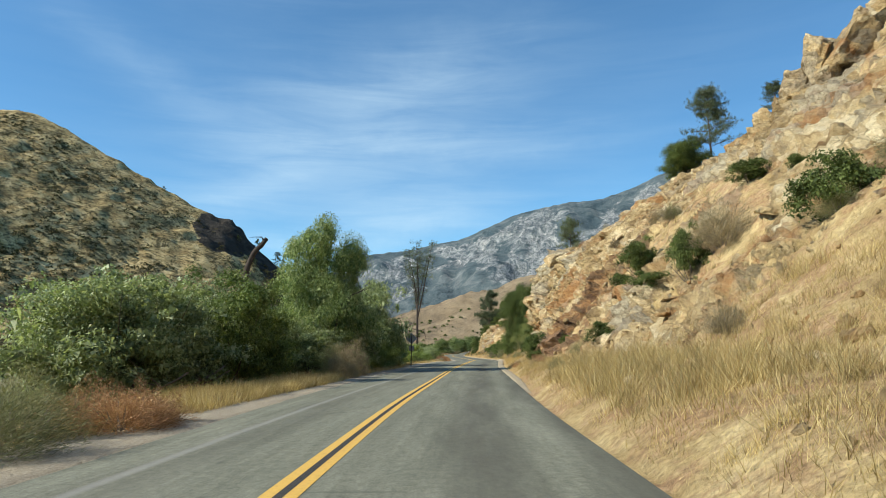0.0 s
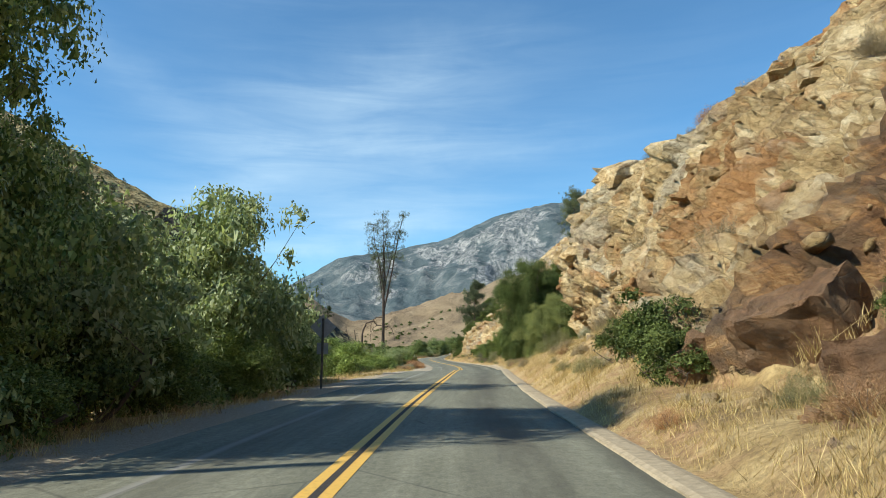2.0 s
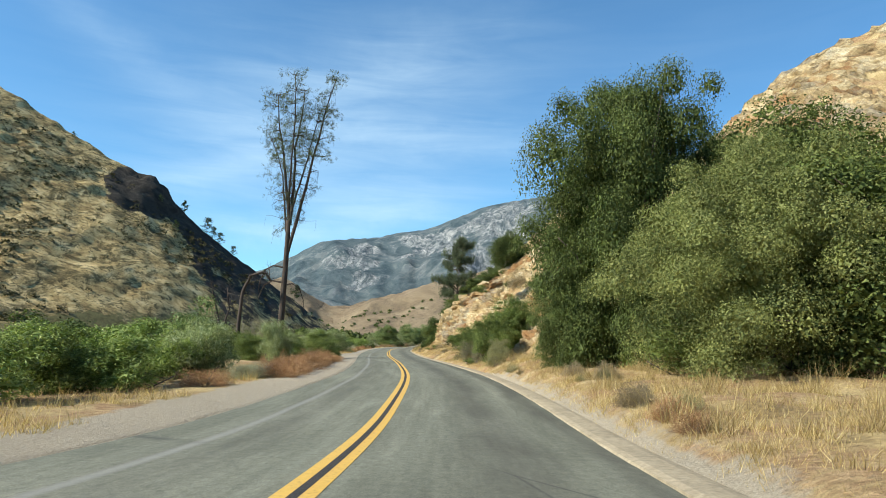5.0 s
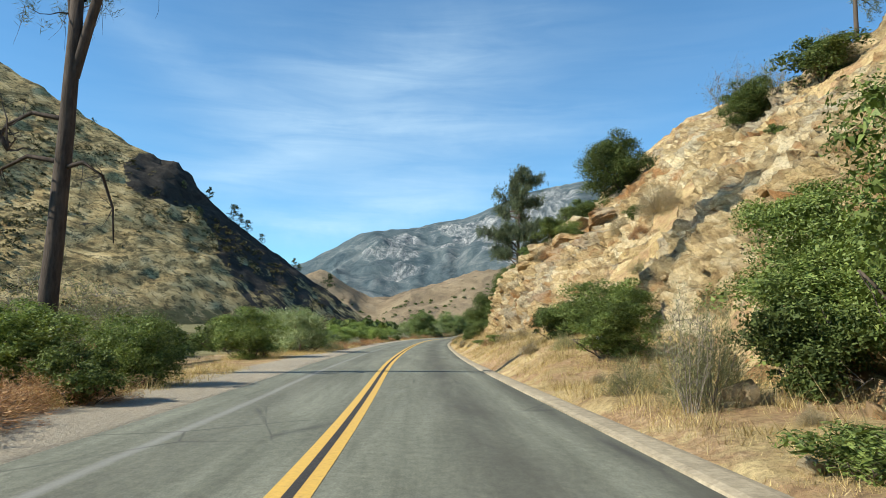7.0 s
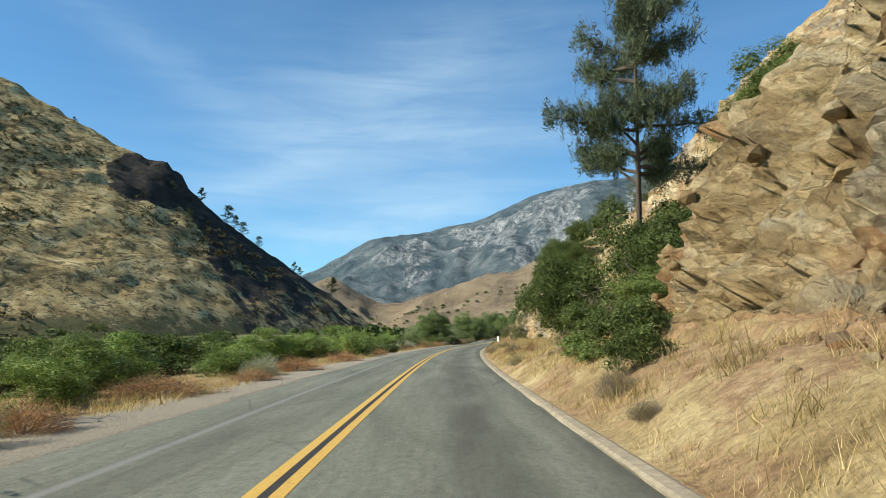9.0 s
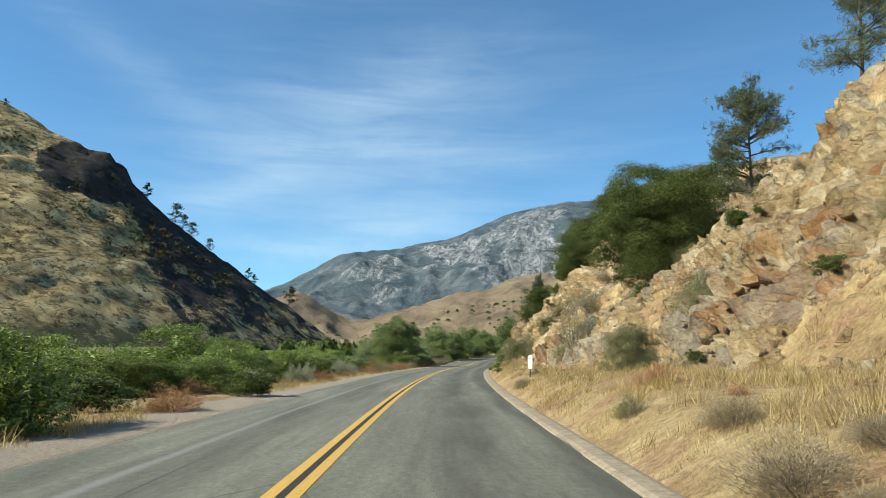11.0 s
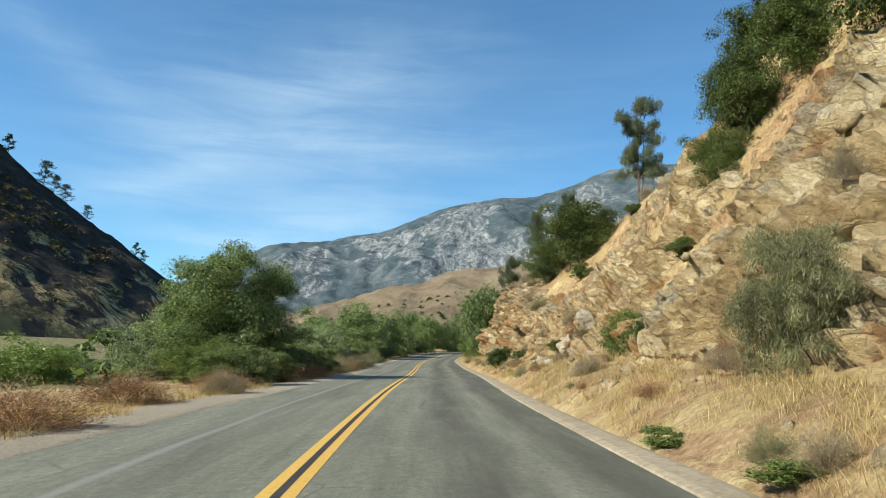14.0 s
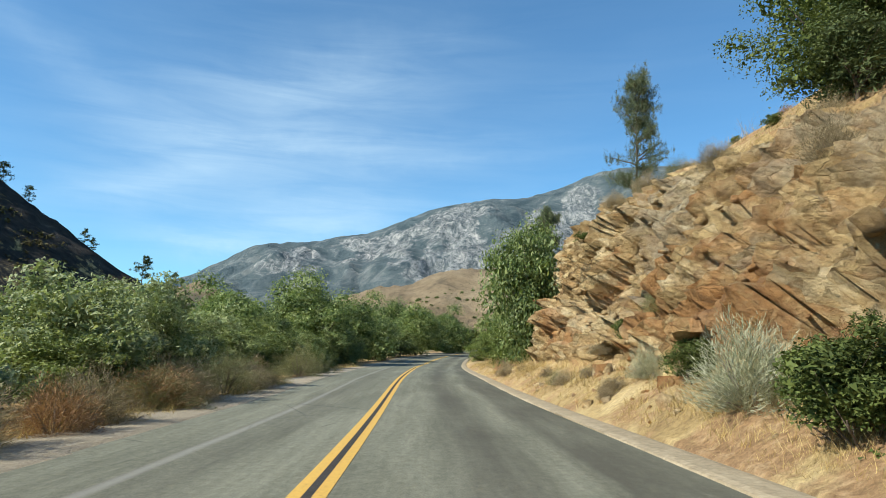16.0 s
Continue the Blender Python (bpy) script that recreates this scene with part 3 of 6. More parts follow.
# foot of the cut slope, right of the centre line
TOE = [(-80, 6.30), (0, 6.0), (20, 6.80), (45, 6.2), (60, 6.4), (70, 8.00), (76, 7.65), (84, 14.71), (95, 22.00), (108, 21.00), (118, 12.00), (127, 7.45), (140, 6.98), (155, 8.2), (170, 6.39), (181, 6.0), (187, 5.8), (190.5, 5.7), (193.5, 6.8), (198, 9.6), (203, 13.00), (216, 10.06), (228, 9.6), (245, 7.6), (265, 7.2), (280, 7.61), (293, 6.6), (300, 6.64), (307, 8.15), (316, 6.16), (330, 5.99), (345, 6.94), (358, 7.03), (364, 7.95), (371, 18.34), (385, 20.00), (430, 24.00), (520, 26.00)]
# slope of the lower face, its height, and the slope above it
FACE = [(-80, 0.85), (20, 0.79), (40, 1.23), (55, 1.65), (64, 3.43), (76, 3.60), (84, 1.57), (95, 0.70), (118, 0.80), (127, 1.07), (140, 1.02), (158, 1.17), (172, 0.95), (184, 1.75), (191, 2.4), (196, 1.7), (203, 0.70), (216, 0.94), (228, 1.03), (245, 1.0), (265, 0.86), (283, 1.92), (297, 1.61), (307, 1.31), (320, 0.80), (340, 2.00), (356, 3.00), (364, 2.70), (372, 0.86), (385, 0.60), (520, 0.60)]
RISE = [(-80, 6.00), (20, 6.41), (45, 8.32), (60, 8.98), (70, 10.28), (77, 11.51), (90, 4.92), (118, 4.00), (130, 5.01), (150, 5.40), (175, 5.37), (186, 6.47), (195, 5.59), (215, 3.08), (230, 6.60), (250, 6.42), (285, 7.57), (298, 3.36), (310, 2.66), (330, 5.22), (350, 7.78), (362, 7.74), (375, 2.96), (520, 3.00)]
UPPER = [(-80, 0.92), (30, 0.97), (60, 0.71), (80, 0.38), (100, 0.62), (130, 0.96), (150, 0.93), (185, 0.77), (205, 0.73), (235, 1.25), (285, 0.38), (305, 1.47), (340, 0.84), (365, 0.27), (385, 0.55), (520, 0.50)]
# how far the far side of each hill rises before it rounds off
TOP = [(-80, 34.07), (30, 23.96), (60, 18.25), (70, 20.09), (77, 15.36), (90, 9.97), (115, 10.64), (135, 13.95), (160, 34.71), (180, 22.33), (190, 15.36), (200, 12.31), (215, 7.00), (235, 27.08), (255, 38.32), (280, 17.68), (295, 19.77), (310, 17.47), (330, 18.97), (345, 23.99), (357, 19.97), (370, 14.01), (385, 12.00), (430, 16.00), (520, 20.00)]


def right_slope(u, y):
    toe, face, rise, upper, top = (spline(k, y) for k in (TOE, FACE, RISE, UPPER, TOP))
    v = u - toe
    low = np.clip(v, 0, None) * face
    run = rise / face
    high = rise + (v - run) * upper
    z = np.where(v < run, low, high)
    # an apron of soil and grass at the foot of steep rock
    w = np.clip(u - verge(y) - 0.05, 0, None)
    bank = spline(APRON, y)
    z = np.maximum(z, bank * np.tanh(0.62 * w / bank) + 0.06 * w)
    return np.where(z > top * 0.6, top * 0.6 + top * 0.7 * np.tanh((z - top * 0.6) / (top * 0.7)), z)


def rocky(u, y, z):
    """Where bare rock shows on the cut slope: 0 grass, 1 rock."""
    face = spline(FACE, y)
    v = u - spline(TOE, y)
    steep = smooth(0.95, 1.6, face) * smooth(spline(APRON, y) + 0.1, spline(APRON, y) + 0.8, z) * (1 - 0.45 * smooth(0.9, 1.5, z / np.maximum(spline(RISE, y), 1)))
    patch = 0.85 * smooth(-0.02, 0.28, fractal(u * 0.11, y * 0.085, 0.0, 4, 5)) * smooth(0.8, 2.5, v)
    patch = patch * smooth(4, 36, y) + 0.5 * smooth(0.15, 0.4, fractal(u * 0.5, y * 0.4, z * 0.3, 3, 6)) * smooth(1.0, 3.0, v)
    bare = 1.0 * smooth(124, 130, y) * smooth(162, 156, y) + 0.7 * smooth(15, 26, y) * smooth(46, 40, y) + smooth(40, 46, y) * smooth(60, 55, y) + smooth(166, 178, y) * smooth(204, 196, y) + smooth(262, 276, y) * smooth(372, 364, y) + 1.0 * smooth(230, 238, y) * smooth(268, 262, y)
    more = bare * smooth(0.1, 1.0, v) * smooth(spline(APRON, y) * 0.9, spline(APRON, y) + 0.6, z) * (1 - smooth(290, 305, y) * smooth(6.5, 9.5, v)) * smooth(-0.20, 0.08, fractal(u * 0.22, y * 0.18, 3.0, 4, 9))
    # the last spur is rock only up to its brow, with grass above
    brow = 1 - smooth(322, 332, y) * smooth(0.95, 1.2, z / np.maximum(spline(RISE, y), 1))
    return np.clip(np.maximum(np.maximum(steep, patch), more) * brow, 0, 1)


def ground_height(x, y):
    """Height of the ground sheet, without the broken relief of the rock."""
    u = x - centre(y)
    z0 = road_height(y)
    right = z0 + 0.05 * np.clip(u - 4.2, 0, 2.5) + right_slope(u, y)
    left = -u - 4.4
    bank = np.where(left > 0, -0.03 * np.clip(left, 0, 9) - 1.6 * smooth(9, 26, left) - 1.4 * smooth(30, 45, left) + 1.6 * smooth(60, 85, left) + 0.03 * np.clip(left - 85, 0, 300), 0)
    z = np.where(u > 0, right, z0 - 0.03 + bank)
    rough = smooth(4.6, 7.0, np.abs(u))
    return z + rough * (0.16 * fractal(x * 0.7, y * 0.7, 0, 3, 11) + 0.5 * fractal(x * 0.09, y * 0.09, 0, 3, 12) * smooth(6, 14, np.abs(u)))


def sheet(name, xs, ys, shape, mat, zones=None):
    """A grid mesh over xs by ys; shape gives the three coordinates of every corner, zones their material weights."""
    gx, gy = np.meshgrid(xs, ys)
    px, py, pz = shape(gx, gy)
    nx, ny = len(xs), len(ys)
    me = bpy.data.meshes.new(name)
    co = np.stack([px, py, pz], -1).reshape(-1, 3)
    idx = np.arange(nx * ny).reshape(ny, nx)
    quads = np.stack([idx[:-1, :-1], idx[:-1, 1:], idx[1:, 1:], idx[1:, :-1]], -1).reshape(-1, 4)
    me.vertices.add(len(co)); me.vertices.foreach_set("co", co.ravel())
    me.loops.add(quads.size); me.loops.foreach_set("vertex_index", quads.ravel().astype(np.int32))
    me.polygons.add(len(quads))
    me.polygons.foreach_set("loop_start", np.arange(0, quads.size, 4, dtype=np.int32))
    me.update(calc_edges=True)
    if zones is not None:
        att = me.attributes.new("zone", "FLOAT_COLOR", "POINT")
        z = zones(gx, gy, pz).reshape(len(co), -1)
        if z.shape[1] == 3:
            z = np.concatenate([z, np.zeros((len(co), 1))], 1)
        att.data.foreach_set("color", z.ravel().astype(np.float32))
    me.materials.append(mat)
    me.shade_smooth()
    return new(name, me)


def steps(*runs):
    """Positions from (start, stop, spacing) runs put end to end."""
    out = [np.arange(a, b, d) for a, b, d in runs]
    return np.unique(np.round(np.concatenate(out + [[runs[-1][1]]]), 3))


def along_slope(gu, gy):
    """Columns right of the road run at even steps up the slope, so that steep rock gets as many as flat ground."""
    toe, face, rise, upper = (spline(k, gy) for k in (TOE, FACE, RISE, UPPER))
    a = np.clip(gu - toe, 0, None)
    long1 = rise / face * np.sqrt(1 + face**2)
    run = np.where(a < long1, a / np.sqrt(1 + face**2), rise / face + (a - long1) / np.sqrt(1 + upper**2))
    far = smooth(60, 120, gu)
    return np.where(gu < toe, gu, toe + run) * (1 - far) + gu * far


def rock_relief(u, y, z):
    """How far broken rock stands out of the slope, in metres: blocks between joints, and ledges that overhang a little."""
    dip = z + 0.42 * y - 0.25 * u
    wy = y + 0.55 * fractal(u * 0.6, y * 0.6, z * 0.6, 3, 43)
    wd = dip + 0.35 * fractal(u * 0.9, y * 0.9, z * 0.9, 3, 46)
    # massive, broken every way on the first nose; bedded further on
    first = smooth(102, 86, y)
    wd = wd * (1 - 0.28 * first)
    wy = wy * (1 + 0.25 * first)
    st, edge = blocks(u * 0.32, wy * 0.22, wd * 0.55, 3)
    st2, edge2 = blocks(u * 0.70, wy * 0.58, wd * 1.15, 8)
    st3, edge3 = blocks(u * 1.6, wy * 1.4, wd * 2.4, 14)
    rel = (st - 0.5) * 1.10 + (st2 - 0.5) * 0.85 + (st3 - 0.5) * 0.42
    # beds that stand out as thin ledges, above all on the last spur
    ledge = 0.55 + 0.45 * smooth(292, 304, y) - 0.40 * first
    bed = wd / 0.95 + 0.4 * fractal(u * 0.25, y * 0.25, z * 0.25, 3, 45)
    rel += 0.85 * ledge * (0.5 - (bed - np.floor(bed))) * smooth(0.1, 0.7, st)
    bed = wd / 0.42 + 0.6 * fractal(u * 0.4, y * 0.4, z * 0.4, 2, 48)
    rel += 0.28 * ledge * (0.5 - (bed - np.floor(bed)))
    rel -= 0.55 * (1 - smooth(0, 0.08, edge)) + 0.40 * (1 - smooth(0, 0.10, edge2)) + 0.16 * (1 - smooth(0, 0.12, edge3)) - 0.12
    rel += 0.9 * fractal(u * 0.16, y * 0.16, z * 0.16, 3, 40) + 0.22 * fractal(u * 1.3, y * 1.3, z * 1.3, 3, 44)
    return rel


def ground_shape(gu, gy):
    return slope_surface(along_slope(gu, gy), gy)


def slope_surface(u, gy):
    """The broken surface of the ground, u metres right of the centre line."""
    x = u + centre(gy)
    z = ground_height(x, gy)
    z = np.where((u > spline(LEFT_EDGE, gy) + 0.05) & (u < verge(gy) - 0.1), road_height(gy) - 0.14, z)
    w = rocky(u, gy, z - road_height(gy)) * (u > 0) * (gy < 400) * (u < 45)
    rel = np.zeros(np.shape(u))
    on = w > 0.02
    rel[on] = rock_relief(u[on], gy[on], z[on]) * w[on]
    # the first nose leans out over the road
    rel += 2.3 * np.exp(-(((gy - 73.5) / 4.5) ** 2)) * smooth(2.0, 5.0, z) * smooth(13.0, 7.5, z) * (u > 4) * (u < 20)
    tilt = np.arctan(np.clip(spline(FACE, gy), 0.6, 3))
    return x - rel * np.sin(tilt) * 0.9, gy + 0 * rel, z + rel * np.cos(tilt) * 0.8


def ground_zones(gu, gy, z):
    gu = along_slope(gu, gy)
    rock = np.where(gu > 0, rocky(gu, gy, z - road_height(gy)), 0.0)
    rock = np.maximum(rock, np.where(gu < -30, 0.3 * smooth(0.1, 0.3, fractal(gu * 0.05, gy * 0.05, 0, 3, 77)), 0))
    grit = np.where(gu < 0, smooth(6.4, 4.4, -gu), smooth(0.2, 0.0, gu - verge(gy)) * 0.3 * smooth(14, 26, gy) + 0.5 * smooth(0.8, 0.4, gu - verge(gy)) * smooth(92, 100, gy) * smooth(134, 124, gy))
    green = np.where(gu < 0, smooth(9, 16, -gu) * smooth(220, 150, -gu), 0) * 0.8
    # ledges stained dark by iron
    iron = 0.8 * smooth(38.5, 41, gy) * smooth(52.5, 48, gy + 0.35 * np.clip(z - 1, 0, 9)) + 0.75 * np.exp(-(((gy - 256) / 5) ** 2)) * smooth(11, 7, gu) + 0.40 * smooth(300, 312, gy) * smooth(372, 360, gy) 
    iron = iron * smooth(18, 10, gu) * (gu > 4)
    return np.stack([rock, grit, green, np.clip(iron, 0, 1)], -1)


ground = sheet("ground", steps((-4000, -600, 250), (-600, -120, 30), (-120, -24, 6), (-24, -8, 1.6), (-8, -4.4, 0.6), (-4.4, -2.6, 0.2), (-2.6, 3.6, 3.1), (3.6, 17, 0.16), (17, 30, 0.34), (30, 48, 1.0), (48, 60, 2), (60, 120, 6), (120, 400, 30), (400, 4000, 400)),
               steps((-400, -60, 30), (-60, -12, 3), (-12, 0, 1), (0, 54, 0.28), (54, 84, 0.16), (84, 124, 0.34), (124, 166, 0.22), (166, 200, 0.17), (200, 230, 0.3), (230, 300, 0.22), (300, 372, 0.19), (372, 380, 0.4), (380, 392, 0.8), (392, 470, 1.6), (470, 620, 6), (620, 1200, 30), (1200, 4800, 200)), ground_shape, GROUND, ground_zones)
tagged(ground, "dry grass slope with buff and rust rock outcrops", "ground", kind="structure")


# ---- the hill across the river and the far mountains ----
def hill_shape(gx, gy):
    warp = 22 * fractal(gx * 0.011, gy * 0.011, 0, 3, 60)
    ya = 640 + 0.12 * (gx + 215)
    # the crest falls steeply over a crag, then runs out as a long dark spur
    za = np.where(gx < -212, 114 + 0.61 * (-212 - gx), 114 - 0.72 * (gx + 212) - 5.5 * smooth(-212, -204, gx) * np.exp(-(((gy - ya) / 45) ** 2)))
    za = -5 * np.log(np.exp(-za / 5) + np.exp(-234 / 5.0))
    lean = 0.47 - 0.13 * smooth(-270, -140, gx)
    z = za - lean * np.abs(np.minimum(gy - ya, 0)) - 0.75 * np.maximum(gy - ya, 0)
    near = 0.26 * (-gx - 95) - 0.0009 * (gy - 330) ** 2
    z = np.maximum(z, np.minimum(near, 40) * 0.25)
    amp = smooth(2, 30, z)
    gully = ridged(gx * 0.040 + 0.03 * warp, gy * 0.012, 0, 4, 61) - 0.35
    away = smooth(4, 60, np.abs(gy - ya))
    z = z + amp * (0.04 * warp + 2.4 * gully * away + 2.2 * fractal(gx * 0.12, gy * 0.08, 0, 5, 62))
    crag = np.exp(-(((gx + 216) / 22) ** 2 + ((gy - 630) / 40) ** 2))
    z = z + crag * (1.5 + 7 * (blocks(gx * 0.1, gy * 0.1, z * 0.06, 63)[0]))
    return gx, gy, np.maximum(z, -6.0)


def hill_zones(gx, gy, z):
    # flank turned from the sun: its shade is coloured in with the dark rock
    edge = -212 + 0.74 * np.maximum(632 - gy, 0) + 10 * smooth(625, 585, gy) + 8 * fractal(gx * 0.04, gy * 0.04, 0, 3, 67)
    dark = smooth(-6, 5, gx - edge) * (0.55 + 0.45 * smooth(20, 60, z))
    scar = 0.12 * smooth(0.12, 0.3, fractal(gx * 0.03, gy * 0.03, z * 0.05, 4, 66)) * smooth(0, 12, z)
    crag = np.exp(-(((gx + 222) / 26) ** 2 + ((gy - 618) / 44) ** 2))
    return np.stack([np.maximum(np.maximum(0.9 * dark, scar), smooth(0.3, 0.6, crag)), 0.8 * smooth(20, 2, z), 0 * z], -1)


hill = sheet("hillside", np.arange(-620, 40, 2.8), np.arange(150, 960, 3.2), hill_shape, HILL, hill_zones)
tagged(hill, "tawny scrub-dotted hill across the river, its rocky spur's shaded flank painted dark", "hillside", kind="structure")

CREST = [(-2600, 160), (-1300, 180), (-950, 235), (-780, 290), (-620, 375), (-472, 452), (-371, 464), (-245, 478), (-118, 510), (9, 532), (137, 592), (230, 634), (345, 664), (500, 694), (656, 712), (790, 754), (1030, 858), (1400, 900), (2600, 900)]


def mountain_shape(gx, gy):
    crest = spline(CREST, gx)
    t = np.clip((gy - 1500) / 1800.0, 0, 1.35)
    rise = np.where(t < 1, 0.10 * smooth(0, 0.25, t) + 0.16 * smooth(0.18, 0.5, t) + 0.74 * smooth(0.38, 1.0, t) ** 0.9, 1 - 0.9 * (t - 1))
    z = crest * rise
    body = smooth(30, 200, z) * smooth(0.97, 0.72, t)
    spurs = ridged(gx * 0.0021 + 0.3, gy * 0.0013, 0, 5, 81) - 0.35
    z = z + body * (85 * spurs + 40 * fractal(gx * 0.009, gy * 0.009, 0, 5, 82)) - 20 * body
    z = z + 9 * fractal(gx * 0.02, gy * 0.02, 0, 4, 83) * smooth(0.5, 0.9, t)
    return gx, gy, np.maximum(z, foothill(gx, gy)) - 8 * smooth(0.02, 0, t)


FOOTHILL = [(-2600, 60), (-900, 60), (-650, 90), (-520, 120), (-404, 168), (-330, 130), (-274, 100), (-142, 128), (20, 178), (110, 200), (300, 225), (700, 240), (2600, 240)]


def foothill(gx, gy):
    """Smooth tawny hills in front of the granite."""
    crest = spline(FOOTHILL, gx)
    line = 1990 + 70 * fractal(gx * 0.004, gx * 0, 0, 3, 85)
    t = (gy - line) / 480.0
    shape = np.where(t < 0, smooth(-1.05, 0.12, t), 1 - 0.9 * t)
    return crest * shape + (20 * (ridged(gx * 0.009, gy * 0.006, 0, 4, 86) - 0.4) + 10 * fractal(gx * 0.012, gy * 0.012, 0, 4, 84)) * smooth(-0.95, -0.5, t) * smooth(0.6, 0.1, t)


def mountain_zones(gx, gy, z):
    rel = z / np.maximum(spline(CREST, gx), 1)
    band = smooth(0.30, 0.46, rel) * smooth(1.0, 0.84, rel)
    slab = smooth(-0.30, 0.25, fractal(gx * 0.006, gy * 0.003, z * 0.004, 4, 90))
    gran = band * (0.22 + 0.64 * slab) * smooth(-560, -180, gx) + 0.35 * smooth(0.9, 0.98, rel) * smooth(150, 260, gx) * slab
    tan = np.where(z < foothill(gx, gy) + 6, 1.0, 0.0) * smooth(0.62, 0.42, rel)
    return np.stack([gran, np.maximum(tan, smooth(0.20, 0.12, rel)), 0 * z], -1)


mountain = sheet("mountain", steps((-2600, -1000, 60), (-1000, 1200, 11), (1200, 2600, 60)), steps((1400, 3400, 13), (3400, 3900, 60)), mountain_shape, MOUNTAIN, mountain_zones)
tagged(mountain, "granite mountain tinted haze-blue, with pale slabs and tan foothills", "mountain", kind="structure")

# ---- the road ----
def part(name, data, mat, parent, label=""):
    """Links a mesh, or a bmesh, as one object under a thing or a part."""
    if isinstance(data, bmesh.types.BMesh):
        me = bpy.data.meshes.new(name)
        data.to_mesh(me)
        data.free()
        data = me
    if mat is not None and not data.materials:
        data.materials.append(mat)
    ob = new(name, data)
    ob.parent = parent
    if label:
        tagged(ob, label)
    return ob


def thing(name, label, category, m=None, group="", kind=""):
    ob = new(name)
    ob.empty_display_size = 0.2
    if m is not None:
        ob.matrix_world = m
    return tagged(ob, label, category, group, kind)


def mesh_of(name, verts, faces, mat=None, smooth_shade=False):
    me = bpy.data.meshes.new(name)
    me.from_pydata([tuple(v) for v in verts], [], [tuple(f) for f in faces])
    me.update()
    if mat is not None:
        me.materials.append(mat)
    if smooth_shade:
        me.shade_smooth()
    return me


def road_top(u, y):
    """Height of the asphalt: a low crown."""
    return road_height(y) - 0.010 * np.abs(u)


def strip(name, y0, y1, dy, columns, mat, wobble=0.0, fade=0.0, edge=None):
    """A ribbon along the road; columns are (offset from the centre line, height over the asphalt)."""
    ys = np.arange(y0, y1 + dy / 2, dy)
    verts, uv = [], []
    for y in ys:
        for k, (u, h) in enumerate(columns):
            uu = float(edge(u, y)) if edge is not None else u
            if wobble and k in (0, len(columns) - 1):
                uu = uu + wobble * float(fractal(np.array(y * 0.8), np.array(k * 7.3), 0, 3, 21))
            verts.append((float(centre(y)) + uu, y, float(road_top(uu, y)) + h - (0.16 * float(smooth(y0 + fade, y0, y)) if fade else 0.0)))
            uv.append((uu, y))
    n = len(columns)
    faces = [(r * n + c, r * n + c + 1, (r + 1) * n + c + 1, (r + 1) * n + c) for r in range(len(ys) - 1) for c in range(n - 1)]
    me = mesh_of(name, verts, faces, mat)
    layer = me.uv_layers.new(name="road")
    for loop in me.loops:
        layer.data[loop.index].uv = uv[loop.vertex_index]
    return me


def between_edges(u, y):
    """Stretches the road's columns out to its edges."""
    return u * (spline(RIGHT_EDGE, y) / 3.52 if u > 0 else spline(LEFT_EDGE, y) / -3.55)


road = new("road", strip("road", -70, 515, 1.0, [(-3.62, -0.12), (-3.55, 0.0), (-2.4, 0.0), (-1.2, 0.0), (0, 0.0), (1.2, 0.0), (2.4, 0.0), (3.52, 0.0), (3.6, -0.12)], ASPHALT, 0.14, edge=between_edges))
tagged(road, "worn grey two-lane asphalt road with oil-dark tracks", "road", kind="structure")
part("centre_line", strip("centre_line", -70, 515, 0.6, [(-0.19, 0.004), (-0.05, 0.004)], PAINT), PAINT, road, "yellow painted line")
part("centre_line", strip("centre_line", -70, 515, 0.6, [(0.05, 0.004), (0.19, 0.004)], PAINT), PAINT, road, "yellow painted line")
part("joint_line", strip("joint_line", -70, 515, 0.6, [(-0.05, 0.0045), (0.05, 0.0045)], TAR), TAR, road, "black strip between the yellow lines")
dike = new("kerb", strip("kerb", 24, 515, 0.8, [(0.0, -0.1), (0.04, 0.03), (0.20, 0.055), (0.66, 0.06), (0.88, 0.04), (1.0, -0.2)], DIKE, 0.12, 9.0, lambda k, y: spline(RIGHT_EDGE, y) - 0.02 + k * spline(KERB, y)))
tagged(dike, "low pale concrete edging along the road", "kerb", kind="structure")

# ---- plants: how they are built ----
def unit(rng, n):
    v = rng.normal(size=(n, 3))
    return v / np.linalg.norm(v, axis=1, keepdims=True)


def leaf_mesh(name, corners, mat):
    """One mesh of separate leaves; corners has the shape (leaves, corners of a leaf, 3)."""
    n, k = corners.shape[:2]
    me = bpy.data.meshes.new(name)
    me.vertices.add(n * k); me.vertices.foreach_set("co", corners.reshape(-1).astype(np.float32))
    me.loops.add(n * k); me.loops.foreach_set("vertex_index", np.arange(n * k, dtype=np.int32))
    me.polygons.add(n); me.polygons.foreach_set("loop_start", np.arange(0, n * k, k, dtype=np.int32))
    me.update(calc_edges=True)
    me.materials.append(mat)
    return me


def leaves(rng, place, out, length, width, droop=0.0):
    """Pointed leaves at the places; each faces more or less along out."""
    n = len(place)
    normal = out * 0.75 + unit(rng, n) * 0.75
    normal[:, 2] += 0.15
    normal /= np.linalg.norm(normal, axis=1, keepdims=True)
    axis = np.cross(normal, unit(rng, n))
    axis /= np.linalg.norm(axis, axis=1, keepdims=True) + 1e-9
    axis[:, 2] -= droop
    side = np.cross(normal, axis)
    ln = (length * rng.uniform(0.6, 1.4, n))[:, None]
    wd = (width * rng.uniform(0.7, 1.3, n))[:, None]
    a, b = place - axis * ln / 2, place + axis * ln / 2
    return np.stack([a + side * wd / 2, b, a - side * wd / 2], 1)


